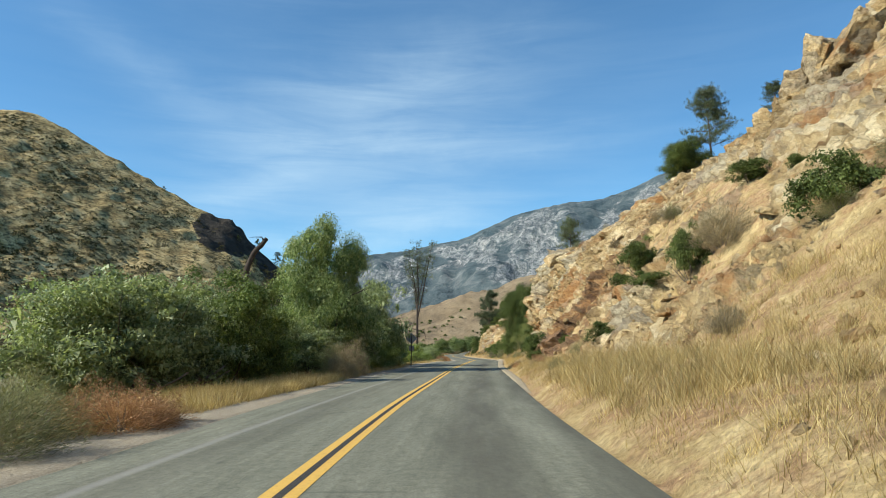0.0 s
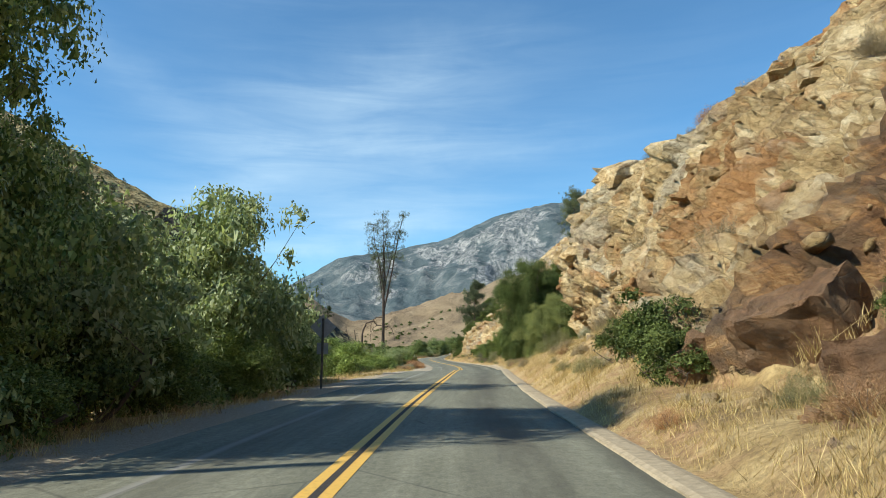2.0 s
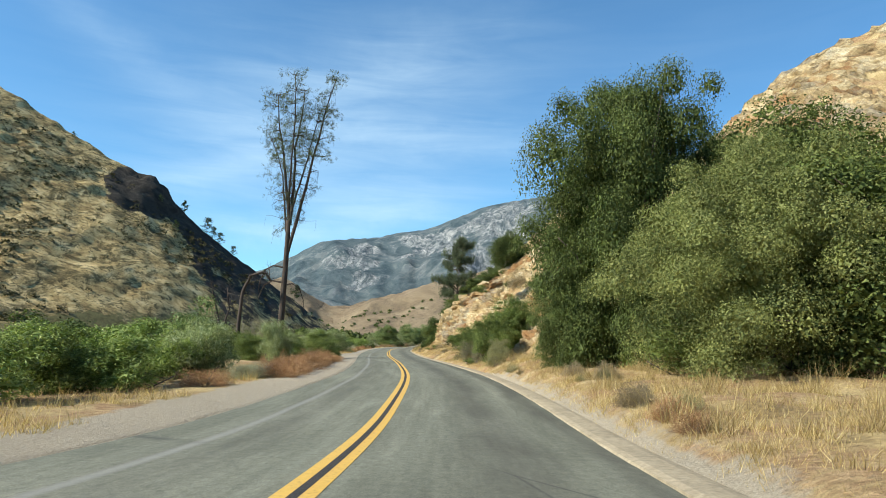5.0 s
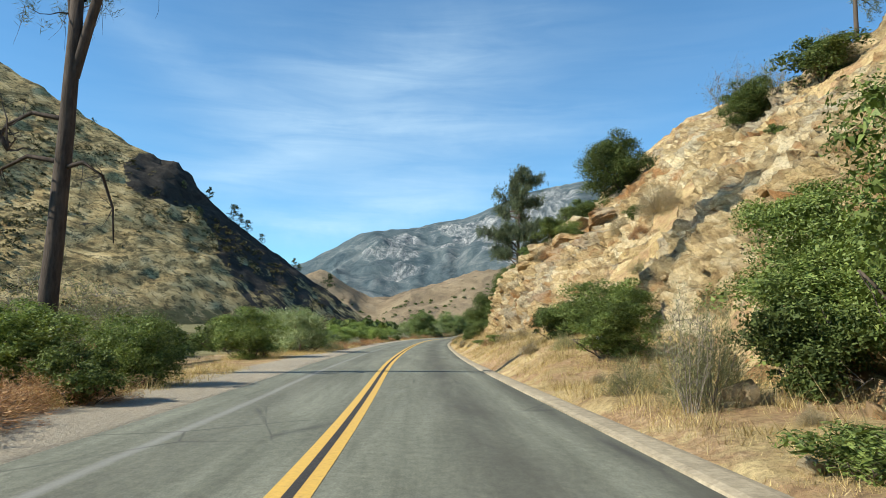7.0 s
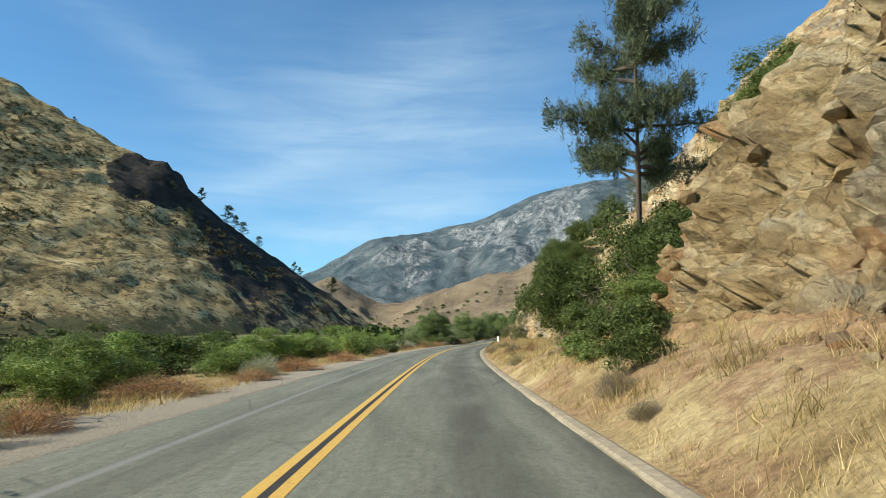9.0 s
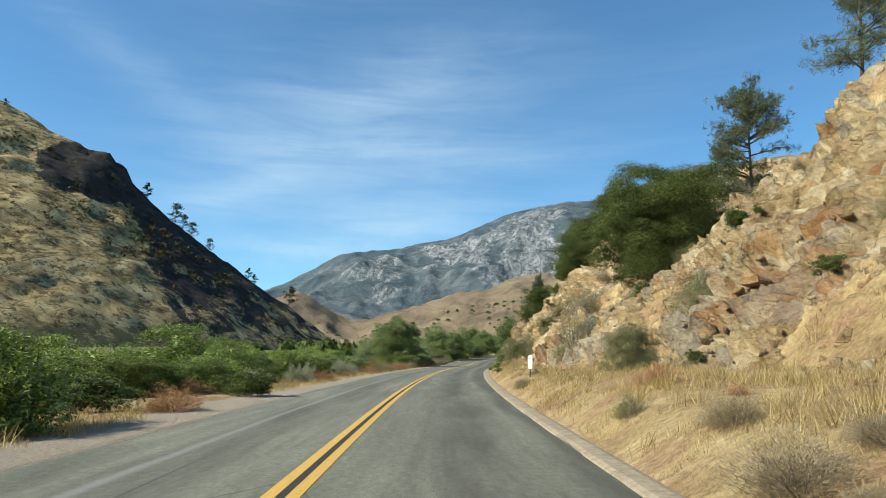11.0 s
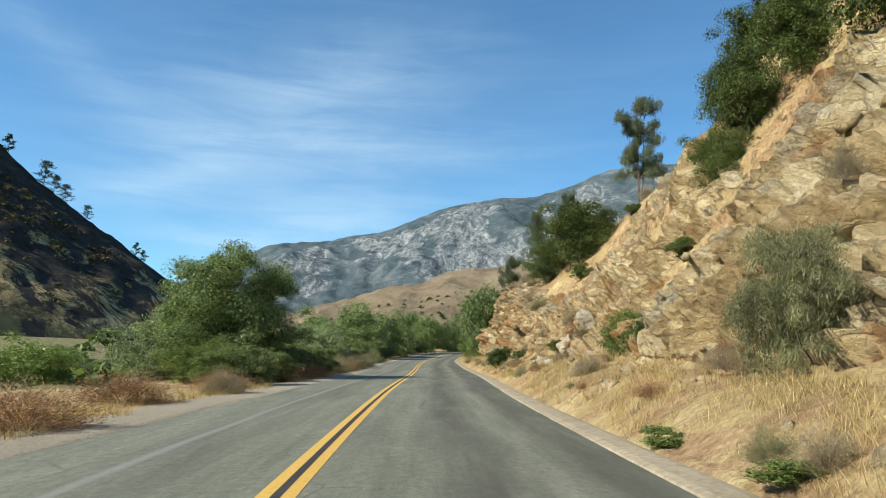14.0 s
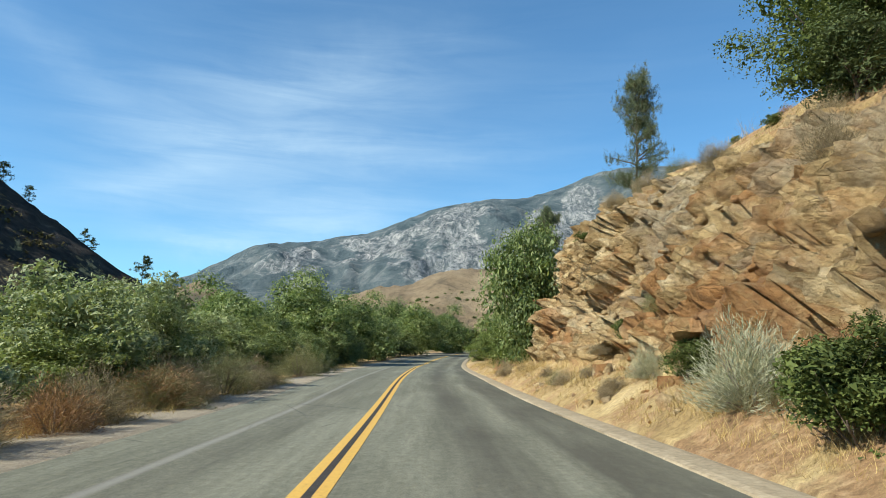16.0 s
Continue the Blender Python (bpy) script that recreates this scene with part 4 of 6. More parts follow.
def clump_crown(rng, clumps, count, leaf, width, droop=0.0, fill=0.5):
    """Leaves on the outer part of many uneven clumps, given as rows of centre and radius."""
    c = clumps[:, :3]
    share = clumps[:, 3] ** 2
    sets = []
    # outer leaves, and fewer, larger sprays inside that close the crown
    for n, size, inner in ((count, 1.0, 1.0), (count // 9, 2.3, 0.62)):
        pick = rng.choice(len(clumps), n, p=share / share.sum())
        d = unit(rng, n)
        d[:, 2] = np.where(d[:, 2] < -0.5, -d[:, 2], d[:, 2])
        r = clumps[pick, 3] * (fill + (1 - fill) * rng.random(n) ** 0.5) * rng.uniform(0.85, 1.2, n) * inner
        place = c[pick] + d * r[:, None] * (1, 1, 0.85)
        sets.append(leaves(rng, place, d, leaf * size, width * size, droop))
    return np.concatenate(sets)


def crown_clumps(rng, n, low, lumpy=0.25, small=0.16, big=0.27, taper=0.25):
    """Clump centres in a crown of unit height and width that starts at low: boughs of uneven reach, each a heap of clumps."""
    rows = []
    boughs = max(6, n // 7)
    for k in range(boughs):
        d = unit(rng, 1)[0]
        d[2] = 1.9 * (k + 0.5) / boughs - 0.95
        d[:2] *= math.sqrt(max(0.05, 1 - d[2] ** 2)) / (np.linalg.norm(d[:2]) + 1e-9)
        reach = rng.uniform(0.52, 0.84)
        wide = 1 - taper * max(0.0, d[2]) - 0.2 * max(0.0, -d[2])
        heap = rng.uniform(0.6, 1.1) * 0.15
        for _ in range(n // boughs):
            e = np.clip(rng.normal(size=3), -1.5, 1.5) * heap * (1, 1, 0.62)
            z = low + (1 - low) * (d[2] * reach * 0.5 + 0.5)
            rows.append((d[0] * 0.38 * wide * reach + e[0], d[1] * 0.38 * wide * reach + e[1], z * 0.90 + e[2], rng.uniform(small, big) * rng.uniform(0.6, 1.1)))
    for _ in range(n // 3):
        e = rng.normal(size=3) * 0.17
        rows.append((e[0], e[1], (low + (1 - low) * 0.46) * 0.9 + e[2] * 1.1, rng.uniform(small, big) * 1.15))
    return np.array(rows)


def tube(verts, faces, points, radii, sides=6):
    """A tapered, bent limb, added to the lists."""
    base = len(verts)
    points = [Vector(p) for p in points]
    for i, (p, r) in enumerate(zip(points, radii)):
        way = (points[min(i + 1, len(points) - 1)] - points[max(i - 1, 0)]).normalized()
        a = way.orthogonal().normalized()
        b = way.cross(a)
        for k in range(sides):
            t = 2 * math.pi * k / sides
            verts.append(p + a * (r * math.cos(t)) + b * (r * math.sin(t)))
    for i in range(len(points) - 1):
        for k in range(sides):
            m = (k + 1) % sides
            faces.append((base + i * sides + k, base + i * sides + m, base + (i + 1) * sides + m, base + (i + 1) * sides + k))
    faces.append(tuple(base + (len(points) - 1) * sides + k for k in range(sides)))


def limb_line(rng, start, end, bend, n=6):
    start, end = np.array(start, float), np.array(end, float)
    t = np.linspace(0, 1, n)[:, None]
    off = np.cumsum(rng.normal(size=(n, 3)), 0) * bend / n
    off -= off[0]
    return start + (end - start) * t + off * np.sin(np.pi * np.clip(t, 0, 1) * 0.75)


def limbs_mesh(name, rng, clumps, low, thick, mat, stems=1, reach=14, apart=False):
    """A trunk, or several stems, with limbs out to some of the clumps; unit height and width."""
    pieces, verts, faces = [], [], []
    for s in range(stems):
        foot = rng.normal(size=2) * (0.02 if stems == 1 else 0.05)
        head = np.array([rng.normal() * 0.06, rng.normal() * 0.06, low + 0.32])
        if stems > 1:
            head[:2] += foot * 4
        trunk = limb_line(rng, (foot[0], foot[1], -0.04), head, 0.05, 7)
        radii = np.linspace(thick, thick * 0.55, 7)
        radii[0] *= 1.35
        tube(verts, faces, trunk, radii, 7)
        if apart:
            pieces.append(("trunk", mesh_of("trunk", verts, faces, mat, True)))
            verts, faces = [], []
        for c in clumps[rng.permutation(len(clumps))[: reach // stems + 1]]:
            k = int(rng.integers(3, 7))
            tube(verts, faces, limb_line(rng, trunk[k], c[:3], 0.07, 5), np.linspace(radii[k] * 0.55, thick * 0.08, 5), 5)
            if apart:
                pieces.append(("limb", mesh_of("limb", verts, faces, mat, True)))
                verts, faces = [], []
    return pieces if apart else [(name, mesh_of(name, verts, faces, mat, True))]


def broadleaf(rng, mat, count, n_clumps, low, leaf, width, thick, stems=1, droop=0.0, apart=False, wood="trunk", green="crown", **kw):
    cl = crown_clumps(rng, n_clumps, low, **kw)
    return limbs_mesh(wood, rng, cl, low, thick, BARK, stems, apart=apart) + [(green, leaf_mesh("crown", clump_crown(rng, cl, count, leaf, width, droop), mat))]


def sprig_bush(rng, mat, count, length, width, spread=0.5, flat=0.0):
    """A dome of thin upright sprigs, unit size, on a few woody stems."""
    d = unit(rng, count)
    d[:, 2] = np.abs(d[:, 2])
    lump = 1 + 0.28 * np.sin(d[:, 0] * 5.1 + rng.uniform(0, 6)) * np.cos(d[:, 1] * 4.3 + rng.uniform(0, 6)) + 0.18 * np.sin(d[:, 0] * 13 + d[:, 1] * 11)
    r = (0.25 + 0.75 * rng.random(count) ** 0.45) * lump
    place = np.stack([d[:, 0] * 0.5 * r, d[:, 1] * 0.5 * r, d[:, 2] * (0.86 - flat * 0.2) * r + 0.02], 1)
    way = d * (spread, spread, 1) + unit(rng, count) * 0.6
    way[:, 2] = np.abs(way[:, 2]) + 0.12
    way /= np.linalg.norm(way, axis=1, keepdims=True)
    side = np.cross(way, unit(rng, count))
    side /= np.linalg.norm(side, axis=1, keepdims=True) + 1e-9
    ln = (length * rng.uniform(0.5, 1.4, count))[:, None]
    wd = (width * rng.uniform(0.6, 1.4, count))[:, None]
    q = np.stack([place - side * wd / 2 - way * ln * 0.4, place + side * wd / 2 - way * ln * 0.4, place + way * ln * 0.6], 1)
    q[..., 2] = np.maximum(q[..., 2], -0.03)
    verts, faces = [], []
    for _ in range(11):
        e = unit(rng, 1)[0]
        tube(verts, faces, limb_line(rng, (e[0] * 0.03, e[1] * 0.03, -0.04), (e[0] * 0.34, e[1] * 0.34, 0.25 + 0.4 * abs(e[2])), 0.06, 4), np.linspace(0.014, 0.004, 4), 4)
    return [("woody_base", mesh_of("stems", verts, faces, TWIG)), ("foliage", leaf_mesh("foliage", q, mat))]


def bare_shrub(rng, mat, twigs=220, leafy=500):
    """A thin, half-bare shrub of many forking grey stems."""
    verts, faces = [], []
    tips = []
    for _ in range(16):
        e = unit(rng, 1)[0]
        line = limb_line(rng, (e[0] * 0.04, e[1] * 0.04, -0.04), (e[0] * 0.42, e[1] * 0.42, 0.45 + 0.5 * abs(e[2])), 0.16, 6)
        tube(verts, faces, line, np.linspace(0.008, 0.0025, 6), 4)
        tips.append(line)
    for _ in range(twigs):
        line = tips[int(rng.integers(len(tips)))]
        k = int(rng.integers(2, 6))
        e = unit(rng, 1)[0]
        e[2] = abs(e[2])
        end = line[k] + e * rng.uniform(0.06, 0.2)
        tube(verts, faces, [line[k], end], [0.004, 0.0015], 3)
        if len(faces) and rng.random() < 0.5:
            tube(verts, faces, [end, end + unit(rng, 1)[0] * 0.07], [0.0025, 0.001], 3)
    pts = np.array([line[int(rng.integers(2, 6))] for line in tips for _ in range(leafy // 16)])
    pts = pts + rng.normal(size=pts.shape) * 0.085
    return [("woody_base", mesh_of("stems", verts, faces, TWIG)), ("foliage", leaf_mesh("foliage", leaves(rng, pts, unit(rng, len(pts)), 0.022, 0.012), mat))]


def needle_tufts(rng, centres, out, radius, per, length, width, lift=1.0):
    """Brushes of long needles that burst from points on the limbs."""
    n = len(centres) * per
    c = np.repeat(centres, per, 0)
    way = unit(rng, n) + np.repeat(out, per, 0) * 0.7
    way[:, 2] += 0.25
    way /= np.linalg.norm(way, axis=1, keepdims=True)
    way[:, 2] *= lift
    side = np.cross(way, unit(rng, n))
    side /= np.linalg.norm(side, axis=1, keepdims=True) + 1e-9
    start = c + rng.normal(size=(n, 3)) * radius
    ln = (length * rng.uniform(0.6, 1.3, n))[:, None]
    return np.stack([start - side * width / 2, start + side * width / 2, start + way * ln], 1)


def pine(rng, mat, tufts, per, open_low=0.25, limbs=26, forks=1, needle=0.045, thin=0.0044, bunch=0.055, lift=0.85, round_top=False):
    """An open grey pine, unit height; width given by the scale."""
    verts, faces = [], []
    cs, outs = [], []
    lean = rng.normal(size=2) * 0.04
    for f in range(forks):
        top = np.array([lean[0] + (0.14 * (f - 0.5) if forks > 1 else 0), lean[1], 0.97 - 0.06 * f])
        line = limb_line(rng, (0, 0, -0.03), top, 0.05, 9)
        rad = np.linspace(0.020, 0.004, 9)
        tube(verts, faces, line, rad, 7)
        for _ in range(limbs // forks):
            t = open_low + (1 - open_low) * rng.random() ** 0.85
            i = min(int(t * 8), 7)
            p = line[i] + (line[i + 1] - line[i]) * (t * 8 - i)
            ang = rng.uniform(0, 2 * math.pi)
            reach = (0.14 + 0.34 * math.sin(math.pi * min(1.0, (t - open_low) / (1 - open_low) * 0.8 + 0.2)) ** 0.7 if round_top else 0.42 * (1 - t) ** 0.6 + 0.10) * rng.uniform(0.5, 1.15)
            end = p + np.array([math.cos(ang) * reach, math.sin(ang) * reach, rng.uniform(0.0, 0.10)])
            br = limb_line(rng, p, end, 0.05, 5)
            tube(verts, faces, br, np.linspace(0.007, 0.002, 5), 4)
            for b in br[2:]:
                m = max(1, int(tufts / limbs / 3))
                cs.append(b + rng.normal(size=(m, 3)) * (bunch, bunch, bunch * 0.5 * lift))
                o = np.repeat([[math.cos(ang), math.sin(ang), 0.3]], m, 0)
                outs.append(o)
    cs, outs = np.concatenate(cs), np.concatenate(outs)
    return [("trunk", mesh_of("trunk", verts, faces, BARK, True)), ("crown", leaf_mesh("crown", needle_tufts(rng, cs, outs, 0.010, per, needle * (1 if per > 12 else 1.5), thin * (1 if per > 12 else 2.2), lift), mat))]


def variants(make, n, seed, **kw):
    return [make(np.random.default_rng(seed + k), **kw) for k in range(n)]


# unit-size shapes of each kind, wood and leaf
KINDS = {
    "oak_tree": variants(broadleaf, 3, 100, mat=OAK, count=42000, n_clumps=110, low=0.0, leaf=0.0150, width=0.0115, thick=0.030, small=0.09, big=0.18),
    "live_oak": variants(broadleaf, 1, 121, mat=OAK, count=300000, n_clumps=210, low=-0.20, leaf=0.0062, width=0.0056, thick=0.022, small=0.05, big=0.13, apart=True),
    "olive_oak": variants(broadleaf, 1, 118, mat=OLIVE, count=270000, n_clumps=180, low=-0.12, leaf=0.0062, width=0.0054, thick=0.018, stems=4, small=0.05, big=0.14, apart=True),
    "cottonwood_tree": variants(broadleaf, 3, 130, mat=COTTONWOOD, count=20000, n_clumps=80, low=-0.06, leaf=0.022, width=0.019, thick=0.022, small=0.12, big=0.22),
    "tall_cottonwood": variants(broadleaf, 1, 145, mat=COTTONWOOD, count=120000, n_clumps=140, low=-0.08, leaf=0.0100, width=0.0088, thick=0.022, small=0.06, big=0.15, apart=True),
    "willow_tree": variants(broadleaf, 3, 160, mat=WILLOW, count=18000, n_clumps=90, low=-0.10, leaf=0.029, width=0.010, thick=0.014, stems=4, droop=0.3, small=0.10, big=0.20),
    "willow_thicket": variants(broadleaf, 3, 175, mat=WILLOW, count=24000, n_clumps=150, low=-0.10, leaf=0.0225, width=0.0120, thick=0.012, stems=5, droop=0.3, small=0.07, big=0.16, apart=True),
    "bright_bush": variants(broadleaf, 3, 190, mat=BRIGHT, count=11000, n_clumps=50, low=-0.10, leaf=0.030, width=0.012, thick=0.010, stems=5, small=0.11, big=0.20, wood="woody_base", green="foliage"),
    "green_shrub": variants(broadleaf, 3, 220, mat=OAK, count=9000, n_clumps=44, low=-0.10, leaf=0.032, width=0.022, thick=0.010, stems=5, small=0.11, big=0.21, wood="woody_base", green="foliage"),
    "leafy_shrub": variants(broadleaf, 3, 235, mat=SHRUBLEAF, count=30000, n_clumps=84, low=-0.10, leaf=0.0175, width=0.0105, thick=0.010, stems=6, small=0.08, big=0.17, wood="woody_base", green="foliage"),
    "bank_thicket": variants(broadleaf, 3, 265, mat=THICKET, count=15000, n_clumps=90, low=-0.12, leaf=0.025, width=0.016, thick=0.010, stems=6, small=0.08, big=0.17, wood="woody_base", green="foliage"),
    "low_plant": variants(broadleaf, 2, 250, mat=SHRUBLEAF, count=2600, n_clumps=18, low=0.0, leaf=0.075, width=0.028, thick=0.010, stems=4, wood="woody_base", green="foliage"),
    "round_sage": variants(broadleaf, 2, 272, mat=SAGE, count=80000, n_clumps=110, low=-0.14, leaf=0.020, width=0.0034, thick=0.008, stems=6, droop=-0.5, small=0.08, big=0.18, wood="woody_base", green="foliage"),
    "sagebrush": variants(sprig_bush, 3, 280, mat=SAGE, count=15000, length=0.045, width=0.0052, spread=0.9),
    "russet_bush": variants(sprig_bush, 3, 310, mat=RUST, count=9000, length=0.055, width=0.008, spread=0.9, flat=0.6),
    "tan_bush": variants(sprig_bush, 3, 340, mat=DRYBUSH, count=11000, length=0.085, width=0.0055, spread=0.8),
    "silver_bush": variants(sprig_bush, 2, 370, mat=PALE, count=9000, length=0.10, width=0.007, spread=0.8),
    "bare_shrub": variants(bare_shrub, 3, 400, mat=SAGE, leafy=4200),
    "pine_tree": variants(pine, 3, 430, mat=PINE, tufts=2000, per=14, limbs=54, needle=0.036, thin=0.0042, bunch=0.045, open_low=0.20),
    "tall_pine": variants(pine, 1, 440, mat=PINE, tufts=3000, per=20, limbs=34, needle=0.028, thin=0.0036, bunch=0.040, open_low=0.42, lift=0.75, forks=2, round_top=True),
    "ridge_tree": variants(pine, 2, 450, mat=JUNIPER, tufts=300, per=10, limbs=30, open_low=0.06, needle=0.05, thin=0.008),
    "juniper_tree": variants(broadleaf, 2, 460, mat=JUNIPER, count=9000, n_clumps=70, low=0.0, leaf=0.032, width=0.010, thick=0.022, taper=0.7, small=0.10, big=0.18),
}
seat = np.random.default_rng(77)


def stand(kind, u, y, height, width, label, category, group="", sink=0.06, z=None, x=None):
    """Sets one plant on the ground, u metres right of the centre line."""
    px = float(centre(y)) + u if x is None else x
    pz = float(ground_height(np.array(px), np.array(float(y)))) if z is None else z
    pieces = KINDS[kind][int(seat.integers(len(KINDS[kind])))]
    ob = thing(kind, label, category, None, group)
    wide = seat.uniform(0.92, 1.1)
    ob.matrix_world = Matrix.LocRotScale((px, y, pz - sink * min(height, 3)), Euler((seat.normal() * 0.03, seat.normal() * 0.03, seat.uniform(0, 6.283))), (width * wide, width / wide, height))
    for name, me in pieces:
        part(name, me, None, ob)
    return ob


# ---- plants: where they stand; offset from the centre line, distance along, height, width ----
AT_SAGEBUSH = [(-4.9, 9.4, 1.3, 2.2), (-5.6, 11.4, 1.4, 2.2), (-6.2, 8.0, 1.4, 2.2), (-6.3, 38.6, 2.2, 1.3), (-4.9, 37.4, 1.1, 0.8), (5.2, 55.3, 0.5, 1.5), (6.1, 73, 1.3, 1.9), (4.9, 59.9, 0.4, 0.7), (5.1, 130.3, 1.2, 1.3), (5.1, 147, 0.8, 1.1), (10.7, 242.8, 1.4, 2.0), (-7.2, 293.2, 1.0, 1.6), (-5.2, 184.1, 0.9, 1.6), (-5, 333.6, 1, 1.2), (-5.6, 342.3, 1.1, 2.8), (-5.4, 354.2, 0.9, 2.2), (-5.7, 367.3, 1.2, 3), (-5.6, 348.7, 1.6, 2.7), (-5.6, 362.4, 1.8, 2.7), (9.4, 332.1, 1.2, 1.8), (10.5, 275.5, 1.7, 2.2)]
AT_SAGEBUSH_B = [(7.2, 281.6, 2.4, 2.3), (6.7, 283.6, 1.7, 1.9), (8.1, 280.4, 2.4, 2.2), (7.6, 285.0, 1.5, 1.8), (8.2, 279.5, 1.8, 2.2), (-5.6, 283.4, 1.2, 2.6), (5.6, 144.7, 1.7, 1.5), (5.8, 139.8, 1.1, 1.5)]
AT_RUSSET = [(-4.5, 12.6, 1.0, 1.7), (-4.7, 14.0, 1.0, 1.7), (-4.2, 13.2, 0.7, 1.1), (-5.6, 13.4, 1.1, 1.8), (-6.4, 142.9, 1.2, 2.6), (-8.7, 139.9, 1, 2.1), (-6.4, 114.7, 0.7, 2), (-5.3, 120, 0.8, 2.1), (-5.5, 125.2, 0.9, 2.5), (-5.2, 133.3, 0.9, 1.8), (-5.1, 130.8, 0.8, 1.5), (-5.2, 136.2, 0.8, 1.6), (-5, 139, 0.7, 1.1), (-5.1, 185.9, 0.7, 1.5), (-5.9, 193, 0.7, 2.6), (-5.2, 199.2, 0.6, 1.7), (-5.5, 207, 0.8, 2.6), (-5.4, 219.7, 0.9, 2.4), (-5.1, 235.7, 0.8, 1.5), (-7.7, 243.8, 0.7, 1.8), (-5.5, 258.3, 0.8, 1.7), (-8.1, 275.6, 0.8, 2.1), (-7.7, 293.2, 1.3, 2.6), (-5.6, 266.5, 0.6, 1.1), (-5.5, 274.6, 0.8, 1.8), (-5.2, 277.7, 0.8, 1.6)]
AT_RUSSET_B = [(-5.2, 122.0, 0.8, 1.9), (-5.5, 123.9, 1.1, 2.1), (-5.8, 125.8, 0.9, 2.3), (-5.4, 127.7, 0.8, 2.5), (-5.6, 129.6, 0.8, 1.9), (-5.2, 131.5, 1.1, 2.1), (-5.5, 133.4, 0.9, 2.3), (-5.8, 135.3, 0.8, 2.5), (-5.4, 137.2, 0.8, 1.9), (-5.6, 139.1, 1.1, 2.1), (-5.2, 141.0, 0.9, 2.3), (-5.5, 142.9, 0.8, 2.5), (-5.8, 144.8, 0.8, 1.9), (-5.4, 146.7, 1.1, 2.1), (-6.1, 288, 1.1, 1.9), (-6.5, 301.6, 1, 2.5), (-5.4, 295, 1, 2.2), (-5, 290.5, 0.8, 1.2), (-6.4, 309.9, 0.9, 2.4), (-5.9, 320.6, 1.3, 2.6), (-5.7, 342.6, 1.3, 2.6), (-5.2, 322.2, 1.2, 1.7), (-5.1, 336.7, 1.1, 1.5), (-6, 316.5, 1.2, 2.6), (-5.6, 8.5, 1.2, 1.8)]
AT_TANBUSH = [(-5.3, 331, 1.2, 1.8), (-5.6, 334.4, 1.3, 2), (-5.4, 338.4, 1.2, 2), (-5.8, 344.5, 1.4, 2.4), (-5.5, 351, 1.3, 2.4), (-5.2, 306, 0.9, 1.6), (8.6, 283.2, 1.5, 2), (-5.2, 36.3, 1.8, 1.7), (-5.5, 40.2, 2.2, 2.5), (-11, 124.8, 1.5, 2), (8.3, 69.3, 1.4, 1.6), (15.3, 174, 2, 2.8), (7.8, 179.6, 0.9, 1.1), (14.8, 214.7, 2.3, 2.8), (19.1, 293.7, 1.6, 2.4), (13.4, 271.7, 1, 1.2), (9.7, 321.1, 1.1, 1.5), (8.4, 351.3, 1.2, 1.7), (12.3, 28.4, 2.3, 2.6), (25.7, 173.6, 2.3, 2.8), (12.9, 126.3, 1.3, 1.8)]
AT_SILVERBUSH = [(-6.4, 247, 1.0, 1.8), (-6.2, 255.5, 1.1, 2), (-6.6, 270, 1.2, 2.2), (-6, 203, 0.9, 1.7), (-6.1, 119.4, 0.7, 1.7), (6.4, 334.9, 1.5, 1.9), (7.1, 341.7, 0.9, 1.2), (-8.9, 277.4, 1.5, 2.6), (-16.5, 307.7, 1.6, 2.6), (7.8, 73.1, 1, 1)]
AT_BRIGHTBUSH = [(-14.3, 96.3, 4.2, 4.7), (-7, 81.4, 3.4, 3.3), (-15.3, 108.1, 4.2, 5.5), (-14.6, 133.6, 4.2, 5.1), (-11.6, 123.1, 2.3, 3.5), (-8.7, 114.7, 1.6, 1.4), (-11, 221.8, 2.7, 4.5), (-13.1, 256.8, 3.5, 5.5), (-8.8, 222.4, 2.7, 4.1), (-6.8, 230.7, 3, 3.9), (-12.4, 260.4, 2.9, 5.4), (-14, 279.3, 3.1, 3.5), (-12, 281.9, 3.3, 3.1), (-10.5, 86, 3.3, 4.2), (-8.2, 82, 2.9, 3.6), (-12, 92, 3.4, 4.5), (-14.5, 98, 3.2, 4.5), (-10.6, 104, 2.4, 3.6), (-13, 110, 2.6, 4), (-12, 128, 2.6, 4), (-15, 272, 3, 4.5), (-17, 262, 3, 5), (-19, 290, 3, 5), (-13, 298, 2.6, 4.5)]
AT_BRIGHTBUSH_B = [(-9.6, 233.0, 1.8, 3.0), (-10.7, 238.1, 2.7, 3.4), (-11.8, 243.2, 2.4, 3.8), (-12.9, 248.3, 2.1, 3.0), (-9.6, 253.4, 1.8, 3.4), (-10.7, 258.5, 2.7, 3.8), (-11.8, 263.6, 2.4, 3.0), (-12.9, 268.7, 2.1, 3.4), (-9.6, 273.8, 1.8, 3.8), (-10.7, 278.9, 2.7, 3.0), (-11.8, 284.0, 2.4, 3.4), (-7.6, 191, 1.6, 2.4), (-8.8, 197, 2, 3), (-7.8, 204, 1.7, 2.6), (-9, 211, 2, 3), (-8.5, 113, 2.4, 3.4), (-10.5, 116, 3, 4), (-9.2, 119.5, 2.4, 3.2), (-12, 114, 3, 4.4), (-10, 108, 2.6, 3.6), (-8.5, 249, 2.2, 3), (-9.5, 253, 2.6, 3.4), (-8.2, 262, 2, 2.8), (-9.5, 268, 2.4, 3.2), (-18, 318, 3, 5), (-15, 330, 2.8, 4.5), (-14, 246, 2.6, 4)]
